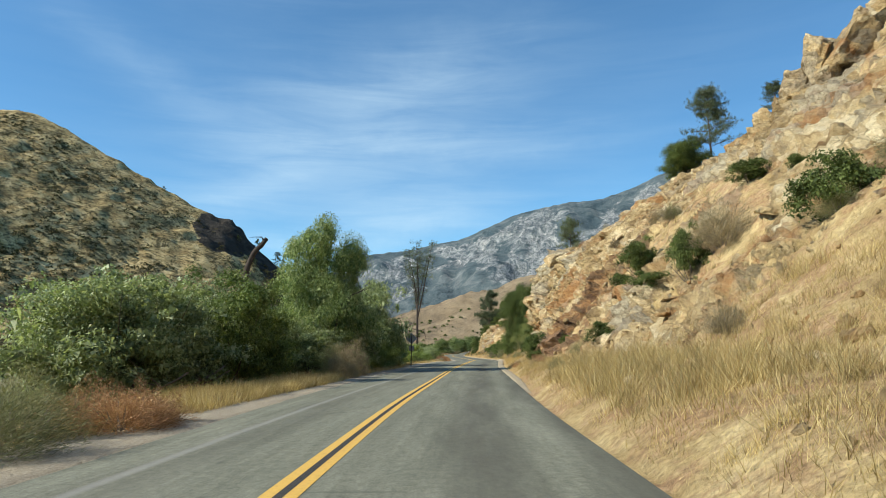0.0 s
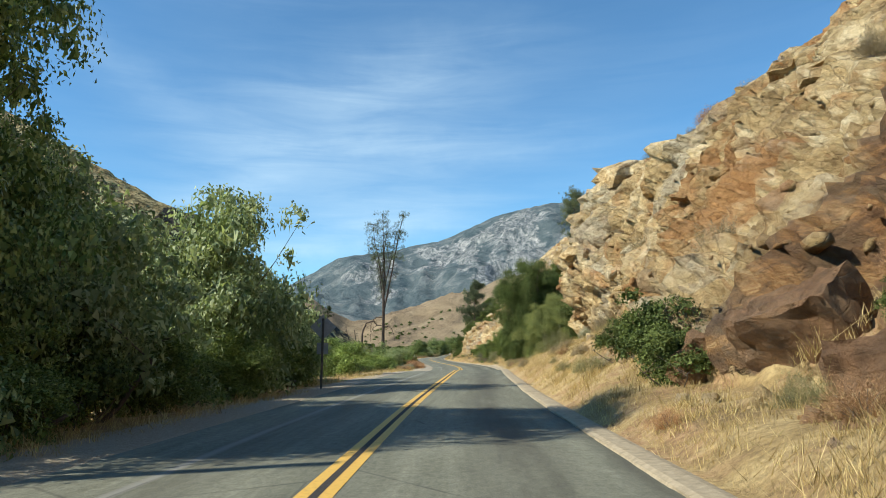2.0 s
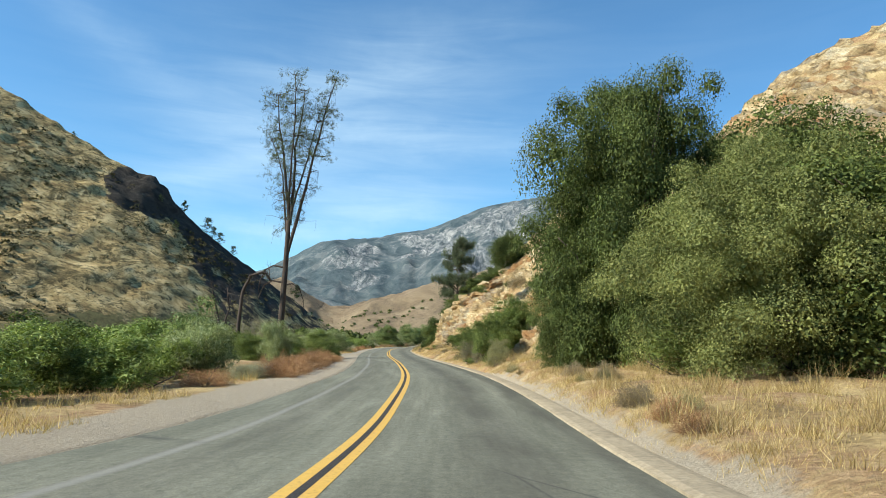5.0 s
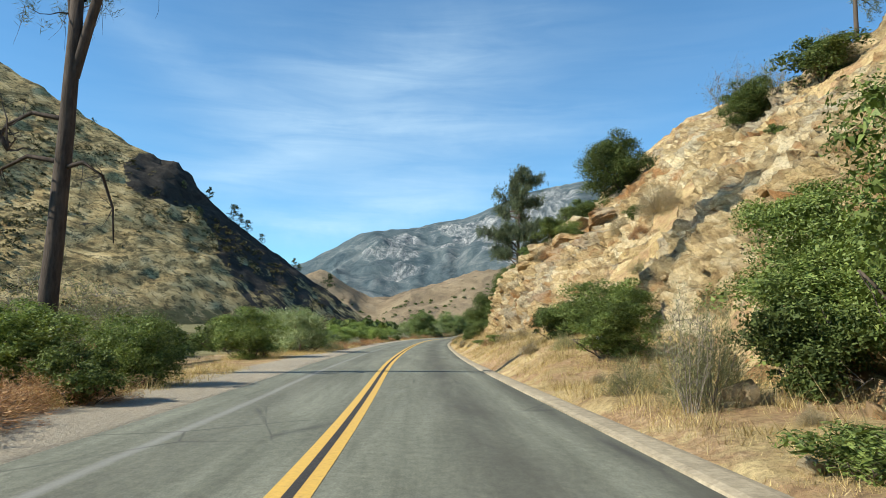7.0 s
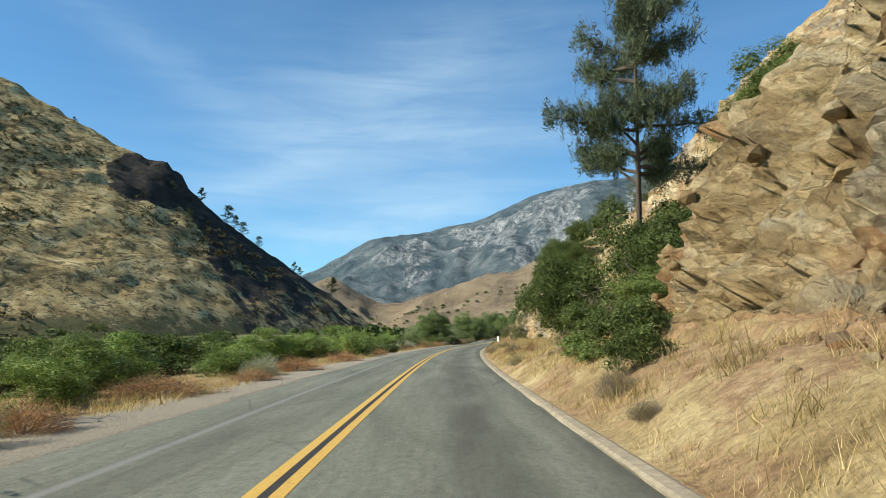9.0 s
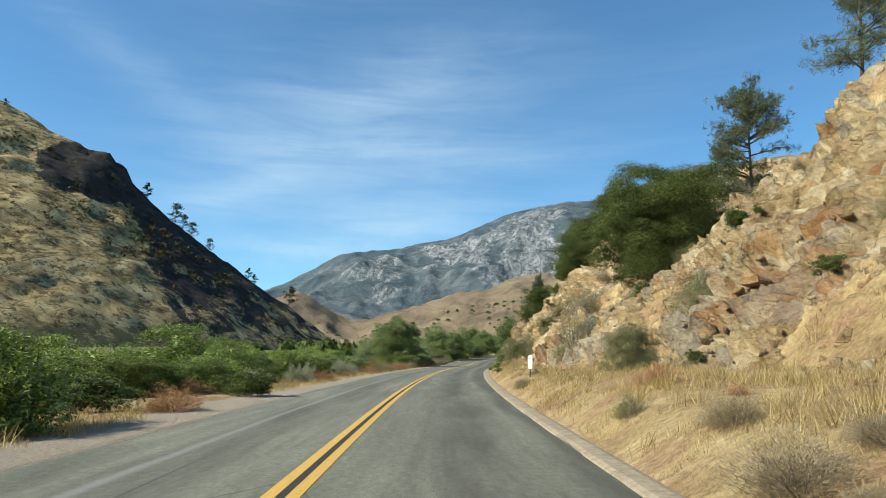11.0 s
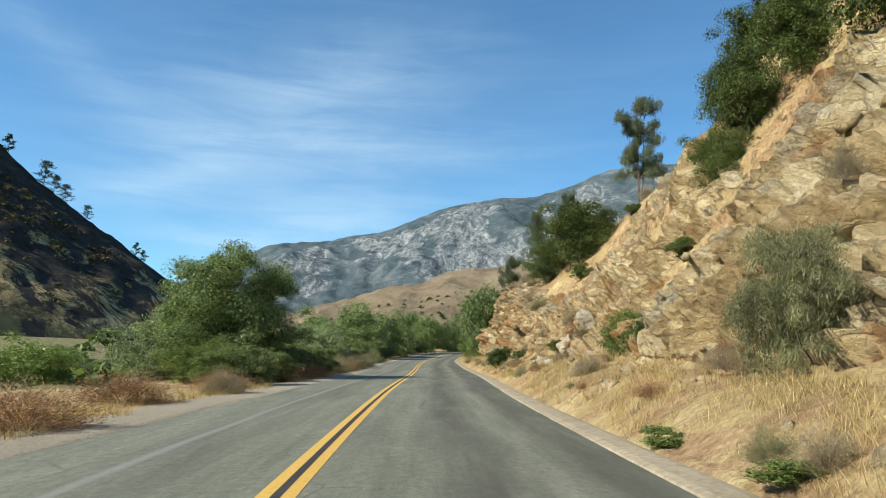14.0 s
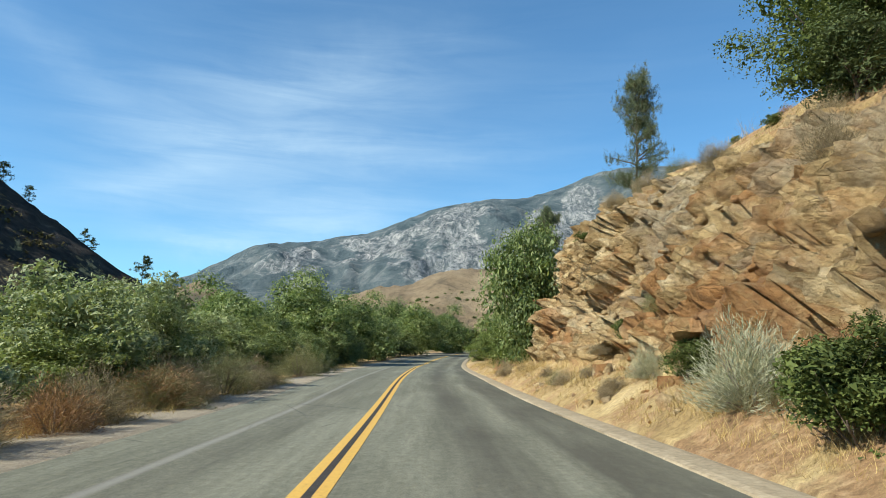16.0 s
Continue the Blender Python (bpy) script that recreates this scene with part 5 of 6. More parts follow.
AT_GREENSHRUB = [(8.5, 146, 2.9, 4.2), (9.0, 307, 2.0, 2.7), (10.75, 36.5, 2.4, 2.2), (13.5, 21.5, 2.6, 2.4), (6.25, 331.8, 1.6, 2.0), (-4.9, 242, 1.1, 1.6), (5.6, 190, 1.5, 1.7), (-7, 50.1, 3.2, 2.3), (-7.1, 56.4, 2, 3.1), (5.9, 54.8, 1.6, 1.5), (15.3, 118.6, 3.6, 5), (5.7, 135.5, 3.6, 2.8), (-10.1, 152.4, 2.9, 4.6), (-7.7, 169.7, 3.2, 4.2), (-7.4, 140.8, 1.8, 2.7), (-5.8, 150.5, 2.2, 2.6), (-5.2, 146.3, 1.4, 1.6), (7.1, 144.7, 1.8, 2.2), (11.7, 182.2, 2, 2.5), (7.6, 160, 1.5, 3.1), (5.1, 188, 1, 1.2), (-17.3, 213.4, 3.6, 5), (-14.3, 213, 2.8, 4.7), (-12.5, 215.6, 2.7, 3.9), (-11.6, 219.9, 2.1, 3.2), (11.1, 201.1, 2.3, 2.1), (7.2, 203.3, 2, 2.2), (-6.5, 244.8, 1, 2), (-17.2, 262.4, 2.4, 4.2)]
AT_GREENSHRUB_B = [(8.9, 306.8, 1.8, 2.7), (11.8, 329.1, 1.3, 1.7), (11.8, 309.4, 1, 1.1), (7.4, 289.1, 0.7, 0.6), (8.8, 305.2, 1.8, 1.6), (8.1, 302.6, 1.5, 1), (6.9, 338.2, 1.3, 1.3), (6.5, 402.4, 3.6, 5), (6.7, 331.9, 1.3, 1.7), (6.9, 371.2, 3.6, 4.4), (-5.9, 329.6, 1.8, 1.9), (11, 29, 2.7, 1.6), (10.1, 32.5, 1.3, 2.2), (25, 173.5, 3.5, 5), (19.9, 153.1, 3.6, 5), (18.6, 146.1, 2.2, 3.4), (17, 141.8, 1, 2), (15.2, 32.5, 1.5, 2), (-10, 112, 2.6, 3.4), (-13, 118, 3.2, 4.4), (-11, 145, 2.6, 3.8), (-14, 152, 3.2, 4.5), (-10, 160, 2.5, 3.6)]
AT_GREENSHRUB_C = [(7.4, 282.3, 1.6, 1.9), (7.9, 280.9, 1.8, 2.0), (-9.4, 31, 6.2, 5.4), (-9.1, 35.4, 5, 4.6), (-11.5, 38.5, 4.4, 5), (6.3, 52, 2.4, 2.4), (6.0, 50, 1.6, 1.8), (6.7, 154, 2.2, 3), (7.8, 157.5, 2.4, 3.2), (6.2, 158.8, 1.5, 2), (12, 190, 2.4, 3), (13.4, 186, 2, 2.6), (10.5, 193, 2.5, 3), (15, 192, 3, 3.6), (-7.4, 236.0, 1.3, 2.4), (-10.1, 239.7, 2.0, 2.7), (-9.2, 243.4, 1.8, 3.0), (-8.3, 247.1, 1.6, 3.3), (-7.4, 250.8, 1.3, 2.4), (-10.1, 254.5, 2.0, 2.7), (-9.2, 258.2, 1.8, 3.0), (-8.3, 261.9, 1.6, 3.3), (-7.4, 265.6, 1.3, 2.4), (-10.1, 269.3, 2.0, 2.7), (-9.2, 273.0, 1.8, 3.0), (-8.3, 276.7, 1.6, 3.3), (-7.4, 280.4, 1.3, 2.4), (9.5, 148, 3.2, 3.8), (8.4, 143, 4.4, 4.6), (12.5, 147.5, 3, 4), (7.6, 140.5, 2.6, 2.8), (9.2, 112.5, 2.6, 3.6), (12, 111, 3, 4), (-7, 311.5, 1.8, 2.6), (-7.6, 314.5, 2.2, 3), (-6.6, 317, 1.8, 2.4), (-6.6, 53, 2.6, 3.2), (-6.4, 58, 2.8, 3.4), (-6.8, 62, 3, 3.4), (-7.2, 67, 3, 3.6), (-6.5, 47, 2.4, 3), (-8.2, 71, 3, 3.8), (-8.2, 320, 2.6, 3.4), (-8.6, 324.5, 2.8, 3.6), (-7.6, 328, 2.4, 3.2), (-9.5, 316, 2.4, 3.4), (-12.5, 168, 3, 4.4), (-9, 194, 2.2, 3.4), (-13, 198, 2.8, 4.4), (-12, 206, 2.6, 4.2), (-15, 190, 3.2, 5), (-16, 176, 3.4, 5), (-11, 232, 2.2, 3.8), (-13, 238, 2.6, 4.2), (-16, 226, 3, 5), (-18, 252, 2.8, 5), (-21, 240, 3, 5), (-20, 270, 3, 5), (-22, 206, 3, 5), (-20, 160, 3.4, 5), (-20, 132, 3.6, 5), (11, 202, 3.5, 4), (13.5, 206, 4, 4.5), (8.5, 199, 2.4, 3)]
AT_LOWGREEN = [(4.9, 178, 0.3, 0.7), (4.9, 174.2, 0.4, 0.6), (5.4, 170.6, 0.5, 1.2), (5.2, 193.8, 0.8, 1.3), (5, 191.7, 0.6, 0.8), (5, 292.7, 0.4, 0.7), (5.1, 289.3, 0.3, 0.8), (5.1, 268.2, 0.4, 0.6), (5.1, 140.3, 0.6, 1.2), (5.8, 286.6, 0.9, 1.1), (5.4, 278, 0.6, 0.9)]
AT_GREYSHRUB = [(24.0, 183.3, 4.4, 4.4), (9.25, 259.7, 3.4, 3.4), (-13.8, 160.3, 4.2, 3.7), (5, 144, 1.8, 1), (5.1, 137.9, 1.4, 1.2), (11.8, 269.4, 2.2, 3.8), (26.3, 181.7, 2.6, 2.3), (-14.8, 173.1, 2.8, 4.3), (-13, 163, 4.2, 4), (-14.5, 158, 3.6, 4), (11, 213, 4, 4.5), (14, 217, 4.4, 5), (9.5, 208, 3.2, 3.4), (9, 219, 2.6, 3), (17, 212, 4.5, 5)]
AT_WILLOW = [(-15.5, 37, 5.6, 7.5), (-11.8, 31, 5, 6.5), (-12, 25, 5.2, 6.5), (-14, 17, 5, 7), (-9.8, 48, 4.8, 5), (-8, 60.5, 9.0, 6.6), (-10.5, 66, 5, 5), (-9, 73, 2.8, 3.6), (-12, 80, 3, 4), (-8.4, 54, 5, 5.5), (-8.4, 120, 2.8, 2.9), (-6.9, 179.4, 3.4, 4.4), (-9.9, 182, 3.7, 4.2), (-9.5, 187, 3.2, 4.4), (-8, 137.2, 3.4, 2.6), (-15, 334, 6.5, 7), (-14, 322, 4, 5), (-14, 345, 3.2, 5), (-13, 356, 3.4, 5), (-11, 364, 4.2, 5.5), (-14, 372, 4.4, 6), (-22, 345, 3, 5)]
AT_WILLOW_B = [(-10.6, 26, 5.4, 5.6), (-12.4, 33, 5.4, 6.6), (-12.2, 40, 5.4, 6.4), (-11, 27.5, 4.6, 6), (-9, 345, 4.5, 5.5), (-10, 352, 5, 6), (-8.6, 338, 3.2, 4), (-8, 66.5, 6, 5), (-7.8, 70.5, 5, 4.6), (-8.4, 42, 4.0, 5), (-7.6, 51, 7, 5.6), (-10.8, 23, 5, 6), (-19, 352, 3.6, 6)]
AT_COTTONWOOD = [(-9.6, 124, 3.6, 3.2), (-9.7, 321, 7.9, 8.6), (-8.8, 45.9, 11.4, 8), (-14, 378, 7, 7), (-17, 384, 8, 8), (-9.5, 388, 7.5, 8), (-13, 392, 9.5, 10), (-8, 402, 8, 8), (-10, 418, 9, 9), (-5, 432, 8.5, 9), (-12, 446, 10, 10), (-3, 452, 9, 9), (7.4, 364, 9.3, 5.6), (11, 384, 7, 7), (13, 402, 8, 8), (17, 424, 9, 9), (9, 446, 9, 10), (22, 446, 9, 9)]
AT_OAK = [(6.9, 120.2, 5.6, 3.8), (15.3, 310.4, 5.1, 3.4), (17.4, 309, 4.9, 4), (13.1, 333.2, 5.2, 6.5), (11.2, 338.5, 4, 4.6), (13, 336.3, 4.6, 6), (14.0, 310, 3.1, 2.8), (16.75, 301.2, 5.6, 6.5), (27.2, 325.2, 8.6, 7), (19.5, 316, 4, 5), (10.8, 337.8, 2.4, 3), (23, 223.2, 5.2, 4.5), (10.0, 112.2, 8.4, 7.8), (14.5, 110, 7.6, 8), (9.5, 119.8, 14.5, 9.6), (16.5, 120, 7.8, 8), (10.2, 131, 4, 3.4), (20.5, 303, 5.8, 6), (14.6, 298.5, 6, 5.2), (14.8, 259.8, 8.4, 9.0), (10.8, 204.5, 6.2, 5.4), (13.5, 209, 7.8, 8), (8.6, 214, 6, 6), (14.5, 202, 7, 6), (16.5, 188.5, 6.0, 6.0), (22.5, 178, 3.6, 4.4), (14.5, 143.0, 4.4, 5.0), (20.0, 59.0, 3.9, 5.0)]
AT_PINE = [(11, 209, 18.8, 7.4), (30.2, 178.5, 14.8, 8), (24.4, 355, 16.4, 6.2), (13.4, 362, 9.8, 3.8), (12.3, 400, 17, 5.5), (22.4, 58.5, 6.8, 5), (22, 44, 2.4, 2.2), (20, 259, 8.5, 6), (23, 252, 9, 6), (27, 284, 7, 4), (30, 290, 7, 4), (26, 36, 7, 5), (12, 334, 6.5, 2.6)]

AT_BANK = [(-6.4, 312, 2.2, 3.0), (-6.1, 316, 2.0, 2.8), (-6.5, 320.5, 2.2, 3.2), (-6.2, 326.5, 2.2, 3.2), (-7.6, 333, 2.0, 3.2), (-9.4, 336, 2.6, 4.0), (-12.0, 340, 3.2, 4.6), (-8.0, 343, 2.2, 3.4), (-10.6, 347, 3.0, 4.4), (-8.2, 354, 2.6, 3.8), (-12.6, 352, 3.6, 5.0), (-9.0, 360, 3.2, 4.4), (-13.0, 362, 4.2, 5.4), (-8.0, 367, 3.0, 4.0), (-10.6, 372, 4.4, 5.4), (-7.6, 376, 3.2, 4.2), (-11.6, 380, 5.0, 6.0), (-7.8, 384, 3.6, 4.6), (-8.2, 395, 4.2, 5.4), (-7.4, 409, 4.4, 5.6), (-6.4, 424, 4.6, 5.8), (-16.0, 368, 4.6, 6.0), (-18.0, 356, 4.0, 6.0), (-6.8, 387, 3.4, 4.2), (-7.0, 372, 2.4, 3.2), (9.2, 390, 3.6, 4.8), (8.4, 410, 4.0, 5.0), (10.5, 376, 3.6, 4.2)]
for row in (AT_BANK):
    stand("bank_thicket", *row, "dense mid-green thicket on the river bank", "shrub", "bank thickets")
for row in (AT_OAK):
    stand("live_oak" if row[2] > 12 or abs(row[1] - 259.8) < 0.1 or abs(row[1] - 120.2) < 0.1 else "olive_oak" if row[2] > 7.9 and row[1] < 140 else "oak_tree" if row[2] > 3 else "juniper_tree", *row, "dark green live oak with dense small leaves on the slope", "tree", "slope trees")
for row in (AT_COTTONWOOD):
    stand("tall_cottonwood" if row[1] < 330 and row[2] > 6 else "cottonwood_tree", *row, "leafy green cottonwood by the roadside", "tree", "roadside trees")
for row in (AT_WILLOW + AT_WILLOW_B):
    stand("willow_thicket" if (row[1] < 72 and row[0] > -12.6) or 330 < row[1] < 376 else "willow_tree", *row, "grey-green willow with many stems beside the road", "tree", "roadside willows")
for row in (AT_PINE):
    stand("tall_pine" if row[2] > 15 else "pine_tree", *row, "open grey-green pine on the rocky slope", "tree", "slope pines")
for row in (AT_BRIGHTBUSH + AT_BRIGHTBUSH_B):
    stand("bright_bush", *row, "fresh yellow-green bush on the river bank", "bush", "bank bushes")
for row in (AT_GREENSHRUB + AT_GREENSHRUB_B + AT_GREENSHRUB_C):
    stand("leafy_shrub" if abs(row[0]) < 12 and row[3] > 2.4 else "green_shrub", *row, "dark green leafy shrub among dry grass", "shrub", "green shrubs")
for row in (AT_LOWGREEN):
    stand("low_plant", *row, "low sprawling green plant by the road edge", "plant", "low plants")
AT_ROUNDSAGE = [(7.45, 292.7, 2.4, 2.1), (7.4, 239.7, 1.7, 1.8), (5.8, 133.4, 1.6, 1.7), (9.6, 275.8, 1.8, 2.0)]
for row in (AT_ROUNDSAGE):
    stand("round_sage", *row, "rounded dense grey-green bush on the slope", "bush", "round bushes")
for row in (AT_SAGEBUSH + AT_SAGEBUSH_B):
    stand("sagebrush", *row, "dusty grey-green sagebrush in dry grass", "bush", "sagebrush")
for row in (AT_RUSSET + AT_RUSSET_B):
    stand("russet_bush", *row, "dried russet-brown buckwheat bush on the verge", "bush", "russet bushes")
for row in (AT_TANBUSH):
    stand("tan_bush", *row, "dry tan bush gone to seed", "bush", "tan bushes")
for row in (AT_SILVERBUSH):
    stand("silver_bush", *row, "pale silvery-grey bush with fine stems", "bush", "silver bushes")
for row in (AT_GREYSHRUB):
    stand("bare_shrub", *row, "half-bare shrub of thin grey stems", "shrub", "bare shrubs")

# small shrubs scattered over the cut slope
spread = np.random.default_rng(404)
for _ in range(260):
    sy = float(spread.uniform(4, 368))
    su = float(spline(TOE, sy) + 0.6 + spread.gamma(1.7, 3.2))
    if su > 22:
        continue
    sh = float(spread.uniform(0.35, 1.25))
    kind, label, what, group = (("green_shrub", "dark green leafy shrub among dry grass", "shrub", "green shrubs"), ("sagebrush", "dusty grey-green sagebrush in dry grass", "bush", "sagebrush"), ("tan_bush", "dry tan bush gone to seed", "bush", "tan bushes"), ("tan_bush", "dry tan bush gone to seed", "bush", "tan bushes"), ("russet_bush", "dried russet-brown buckwheat bush on the slope", "bush", "russet bushes"))[int(spread.integers(5))]
    stand(kind, su, sy, sh, sh * float(spread.uniform(1.0, 1.5)), label, what, group, sink=0.12)

# low dry brush along the kerb
for _ in range(150):
    sy = float(spread.uniform(26, 376))
    su = float(verge(sy) + 0.35 + spread.gamma(1.3, 0.9))
    if abs(sy - 250) < 3:
        continue
    sh = float(spread.uniform(0.18, 0.6))
    kind, label, what, group = (("tan_bush", "low dry tan bush beside the kerb", "bush", "tan bushes"), ("sagebrush", "small dusty sagebrush beside the kerb", "bush", "sagebrush"), ("tan_bush", "low dry tan bush beside the kerb", "bush", "tan bushes"), ("russet_bush", "small dried russet bush beside the kerb", "bush", "russet bushes"))[int(spread.integers(4))]
    stand(kind, su, sy, sh, sh * float(spread.uniform(1.2, 2.0)), label, what, group, sink=0.1)

# ---- loose rock ----
def rock_mesh(rng, cuts=9, squash=(1, 0.8, 0.65), fine=2, mat=ROCK):
    """A broken block: a ball cut flat by many planes, with rounded, chipped edges."""
    bm = bmesh.new()
    bmesh.ops.create_icosphere(bm, subdivisions=fine, radius=1.0)
    axes = [Vector(a) for a in ((1, 0, 0), (-1, 0, 0), (0, 1, 0), (0, -1, 0), (0, 0, 1), (0, 0, -1))]
    planes = [((np.array(a) + rng.normal(size=3) * 0.16), rng.uniform(0.5, 0.66)) for a in axes]
    planes = [(n / np.linalg.norm(n), d) for n, d in planes] + [(unit(rng, 1)[0], rng.uniform(0.5, 0.8)) for _ in range(cuts)]
    rng_off = rng.uniform(0, 40, 3)
    for v in bm.verts:
        p = np.array(v.co)
        for n, d in planes:
            over = p @ n - d
            if over > 0:
                p = p - n * over
        q = p + rng_off
        p = p * (1 + 0.07 * noise.noise(Vector(q * 2.1)) + 0.05 * noise.noise(Vector(q * 5.0)) + 0.09 * noise.cell(Vector(q * 2.2)) + 0.05 * noise.cell(Vector(q * 5.0)))
        v.co = p * squash
    me = bpy.data.meshes.new("boulder")
    bm.to_mesh(me)
    bm.free()
    me.materials.append(mat)
    return me


CRAGS = [rock_mesh(np.random.default_rng(720 + k), 3, (1, 1, 1), 4) for k in range(4)]
PALE_ROCKS = [rock_mesh(np.random.default_rng(640 + k), 10, (1, 0.85, 0.75), 3, CREAM) for k in range(4)]
ROCKS = [rock_mesh(np.random.default_rng(600 + k), 8 + k % 4, ((1, 0.8, 0.62), (1, 0.7, 0.8), (1.1, 0.9, 0.42))[k % 3]) for k in range(7)]


def lay_rock(u, y, size, label="buff weathered rock block half buried in the slope", lift=0.15, stretch=(1, 1, 1), spin=None, tilt=0.25, name="boulder"):
    x, y, z = (float(k[0]) for k in slope_surface(np.array([float(u)]), np.array([float(y)])))
    pool = CRAGS if name == "crag" else PALE_ROCKS if "cream" in label or "rounded" in label else ROCKS
    ob = new(name, pool[int(seat.integers(len(pool)))])
    turn = Euler((seat.normal() * tilt, seat.normal() * tilt, seat.uniform(0, 6.28) if spin is None else spin))
    ob.matrix_world = Matrix.LocRotScale((x, y, z + lift * size), turn, tuple(size * k for k in stretch))
    return tagged(ob, label, "rock", "slope rocks")


# blocks and ledges standing out of the cut slope
rocks_rng = np.random.default_rng(31)
placed = 0
while placed < 130:
    ry = float(rocks_rng.uniform(20, 372))
    ru = float(spline(TOE, ry) + rocks_rng.gamma(2.0, 2.6))
    rz = float(ground_height(np.array(float(centre(ry)) + ru), np.array(ry)) - road_height(ry))
    if ru > 24 or rocky(np.array(ru), np.array(ry), np.array(rz)) < rocks_rng.uniform(0.25, 0.8):
        continue
    size = float(np.clip(rocks_rng.lognormal(-0.75, 0.5), 0.2, 0.9))
    lay_rock(ru, ry, size, lift=0.0, stretch=(1, rocks_rng.uniform(0.8, 1.5), rocks_rng.uniform(0.5, 0.9)))
    placed += 1
# the crag on the skyline and the broken nose of the first spur
for cu, cy, cs in [(21.8, 40, 1.9), (23.0, 39, 2.2), (24.8, 40.5, 2.0), (22.6, 42, 1.7), (24.0, 37.5, 2.4), (26.0, 38, 2.2), (20.6, 43, 1.4), (19.6, 46, 1.3), (20.8, 40.6, 1.2), (27.6, 36, 2.3), (25.4, 35, 2.0), (18.6, 49, 1.2), (17.6, 51.5, 1.2), (21.8, 37.6, 1.5)]:
    lay_rock(cu, cy, cs * 0.72, "tall buff crag of jointed rock on the skyline", 0.05, (0.8, 0.9, 1.35), tilt=0.3, name="crag")
for cu, cy, cs in [(10.2, 72.5, 1.8), (9.6, 75, 1.6), (10.8, 70, 1.7), (11.8, 66, 1.5), (9.4, 71.5, 1.4), (11.2, 75.5, 1.9), (12.6, 62, 1.4), (13.6, 58.5, 1.3), (10.2, 77, 1.5), (9.3, 68.8, 1.2)]:
    lay_rock(cu, cy, cs, "pale lichen-grey rock block on the cliff top", -0.2, (1.1, 1, 0.7), name="rock_outcrop")
SLABS = [rock_mesh(np.random.default_rng(660 + k), 2, (1, 1, 0.9), 3) for k in range(3)]
for k, (cu, cy, cs, cz) in enumerate([(11.6, 182.2, 1.5, 0.1), (13.0, 184.6, 1.6, 0.0), (10.4, 187.2, 1.1, 0.0), (14.2, 181.6, 1.5, 0.1), (9.2, 185.4, 0.9, 0.0), (14.8, 279.5, 1.4, 0.1), (13.4, 281.8, 1.2, 0.0), (16.4, 281, 1.5, 0.1)]):
    x = float(centre(cy)) + cu
    slab = new("rock_slab", SLABS[k % 3])
    slab.matrix_world = Matrix.LocRotScale((x, cy, float(ground_height(np.array(x), np.array(cy))) + cz), Euler((-0.35, 0.32 + 0.1 * (k % 3), 0.35 * k)), (cs * 1.2, cs * 1.4, cs * 0.42))
    tagged(slab, "thick tilted slab of pale buff rock jutting from the slope", "rock", "slope rocks")
for cu, cy, cs in [(7.6, 314.5, 0.62), (7.2, 316.5, 0.5), (8.4, 313.5, 0.7), (8.2, 316.0, 0.66), (9.3, 314.6, 0.75), (9.2, 317.2, 0.6), (7.0, 318.4, 0.4), (8.6, 318.6, 0.5), (6.9, 312.6, 0.4), (7.9, 317.6, 0.45), (10.0, 316.0, 0.6), (7.4, 315.4, 0.35), (8.9, 315.4, 0.45), (6.8, 315.0, 0.3)]:
    lay_rock(cu, cy, cs, "pale cream rock at the slope foot", 0.15)
lay_rock(-8.4, 306.3, 0.62, "pale rounded boulder on the verge among dry brush", 0.35, (1.3, 1, 0.8))
# smooth plates that lie along the slope: offset, distance, length up the slope, width, thickness, rock
PLATES = {"grey": [rock_mesh(np.random.default_rng(700 + k), 4, (1, 1, 1), 4, GREYROCK) for k in range(2)], "brown": [rock_mesh(np.random.default_rng(710 + k), 4, (1, 1, 1), 4, BROWNROCK) for k in range(2)]}
for k, (pu, py, long, wide, thick, kind) in enumerate([(8.3, 260.4, 1.9, 1.7, 0.8, "grey"), (10.0, 261.2, 2.6, 2.3, 0.9, "grey"), (9.0, 258.2, 2.4, 1.9, 0.8, "grey"), (12.0, 259.8, 2.6, 2.2, 0.9, "grey"), (8.6, 264.2, 2.0, 1.3, 0.8, "brown"), (10.2, 265.0, 1.7, 1.2, 0.7, "brown"), (7.0, 50.2, 1.6, 1.5, 0.9, "brown"), (8.2, 47.2, 2.1, 2.0, 1.0, "brown"), (7.3, 44.2, 1.7, 1.6, 0.9, "brown")]):
    px, qy, pz = (float(c[0]) for c in ground_shape(np.array([pu]), np.array([py])))
    slab = new("rock_plate", PLATES[kind][k % 2])
    slab.matrix_world = Matrix.LocRotScale((px + 0.25, qy, pz - 0.25), Euler((0.12 * (k % 3 - 1), -radians(44), 0.5 * k)), (long, wide, thick))
    tagged(slab, "smooth grey-green rock plate low on the slope" if kind == "grey" else "dark iron-brown rock mass low on the slope", "rock", "slope rocks")
# stones at the road edge
for cu, cy, cs in [(4.75, 134.6, 0.16), (4.8, 140.6, 0.2), (4.6, 137.2, 0.1), (4.7, 275.4, 0.1), (4.6, 278.1, 0.09), (4.9, 246, 0.12), (4.9, 60, 0.12), (4.7, 262, 0.08), (4.9, 331, 0.12), (5.0, 216, 0.14)]:
    lay_rock(cu, cy, cs, "small fallen stone at the road edge", 0.3, name="stone")
# river boulders across the flat
for _ in range(26):
    cy = float(rocks_rng.uniform(170, 330))
    lay_rock(-float(rocks_rng.uniform(30, 62)), cy, float(rocks_rng.uniform(0.7, 1.9)), "pale grey river boulder among the bushes", 0.4, (1.3, 1, 0.7), name="river_boulder")


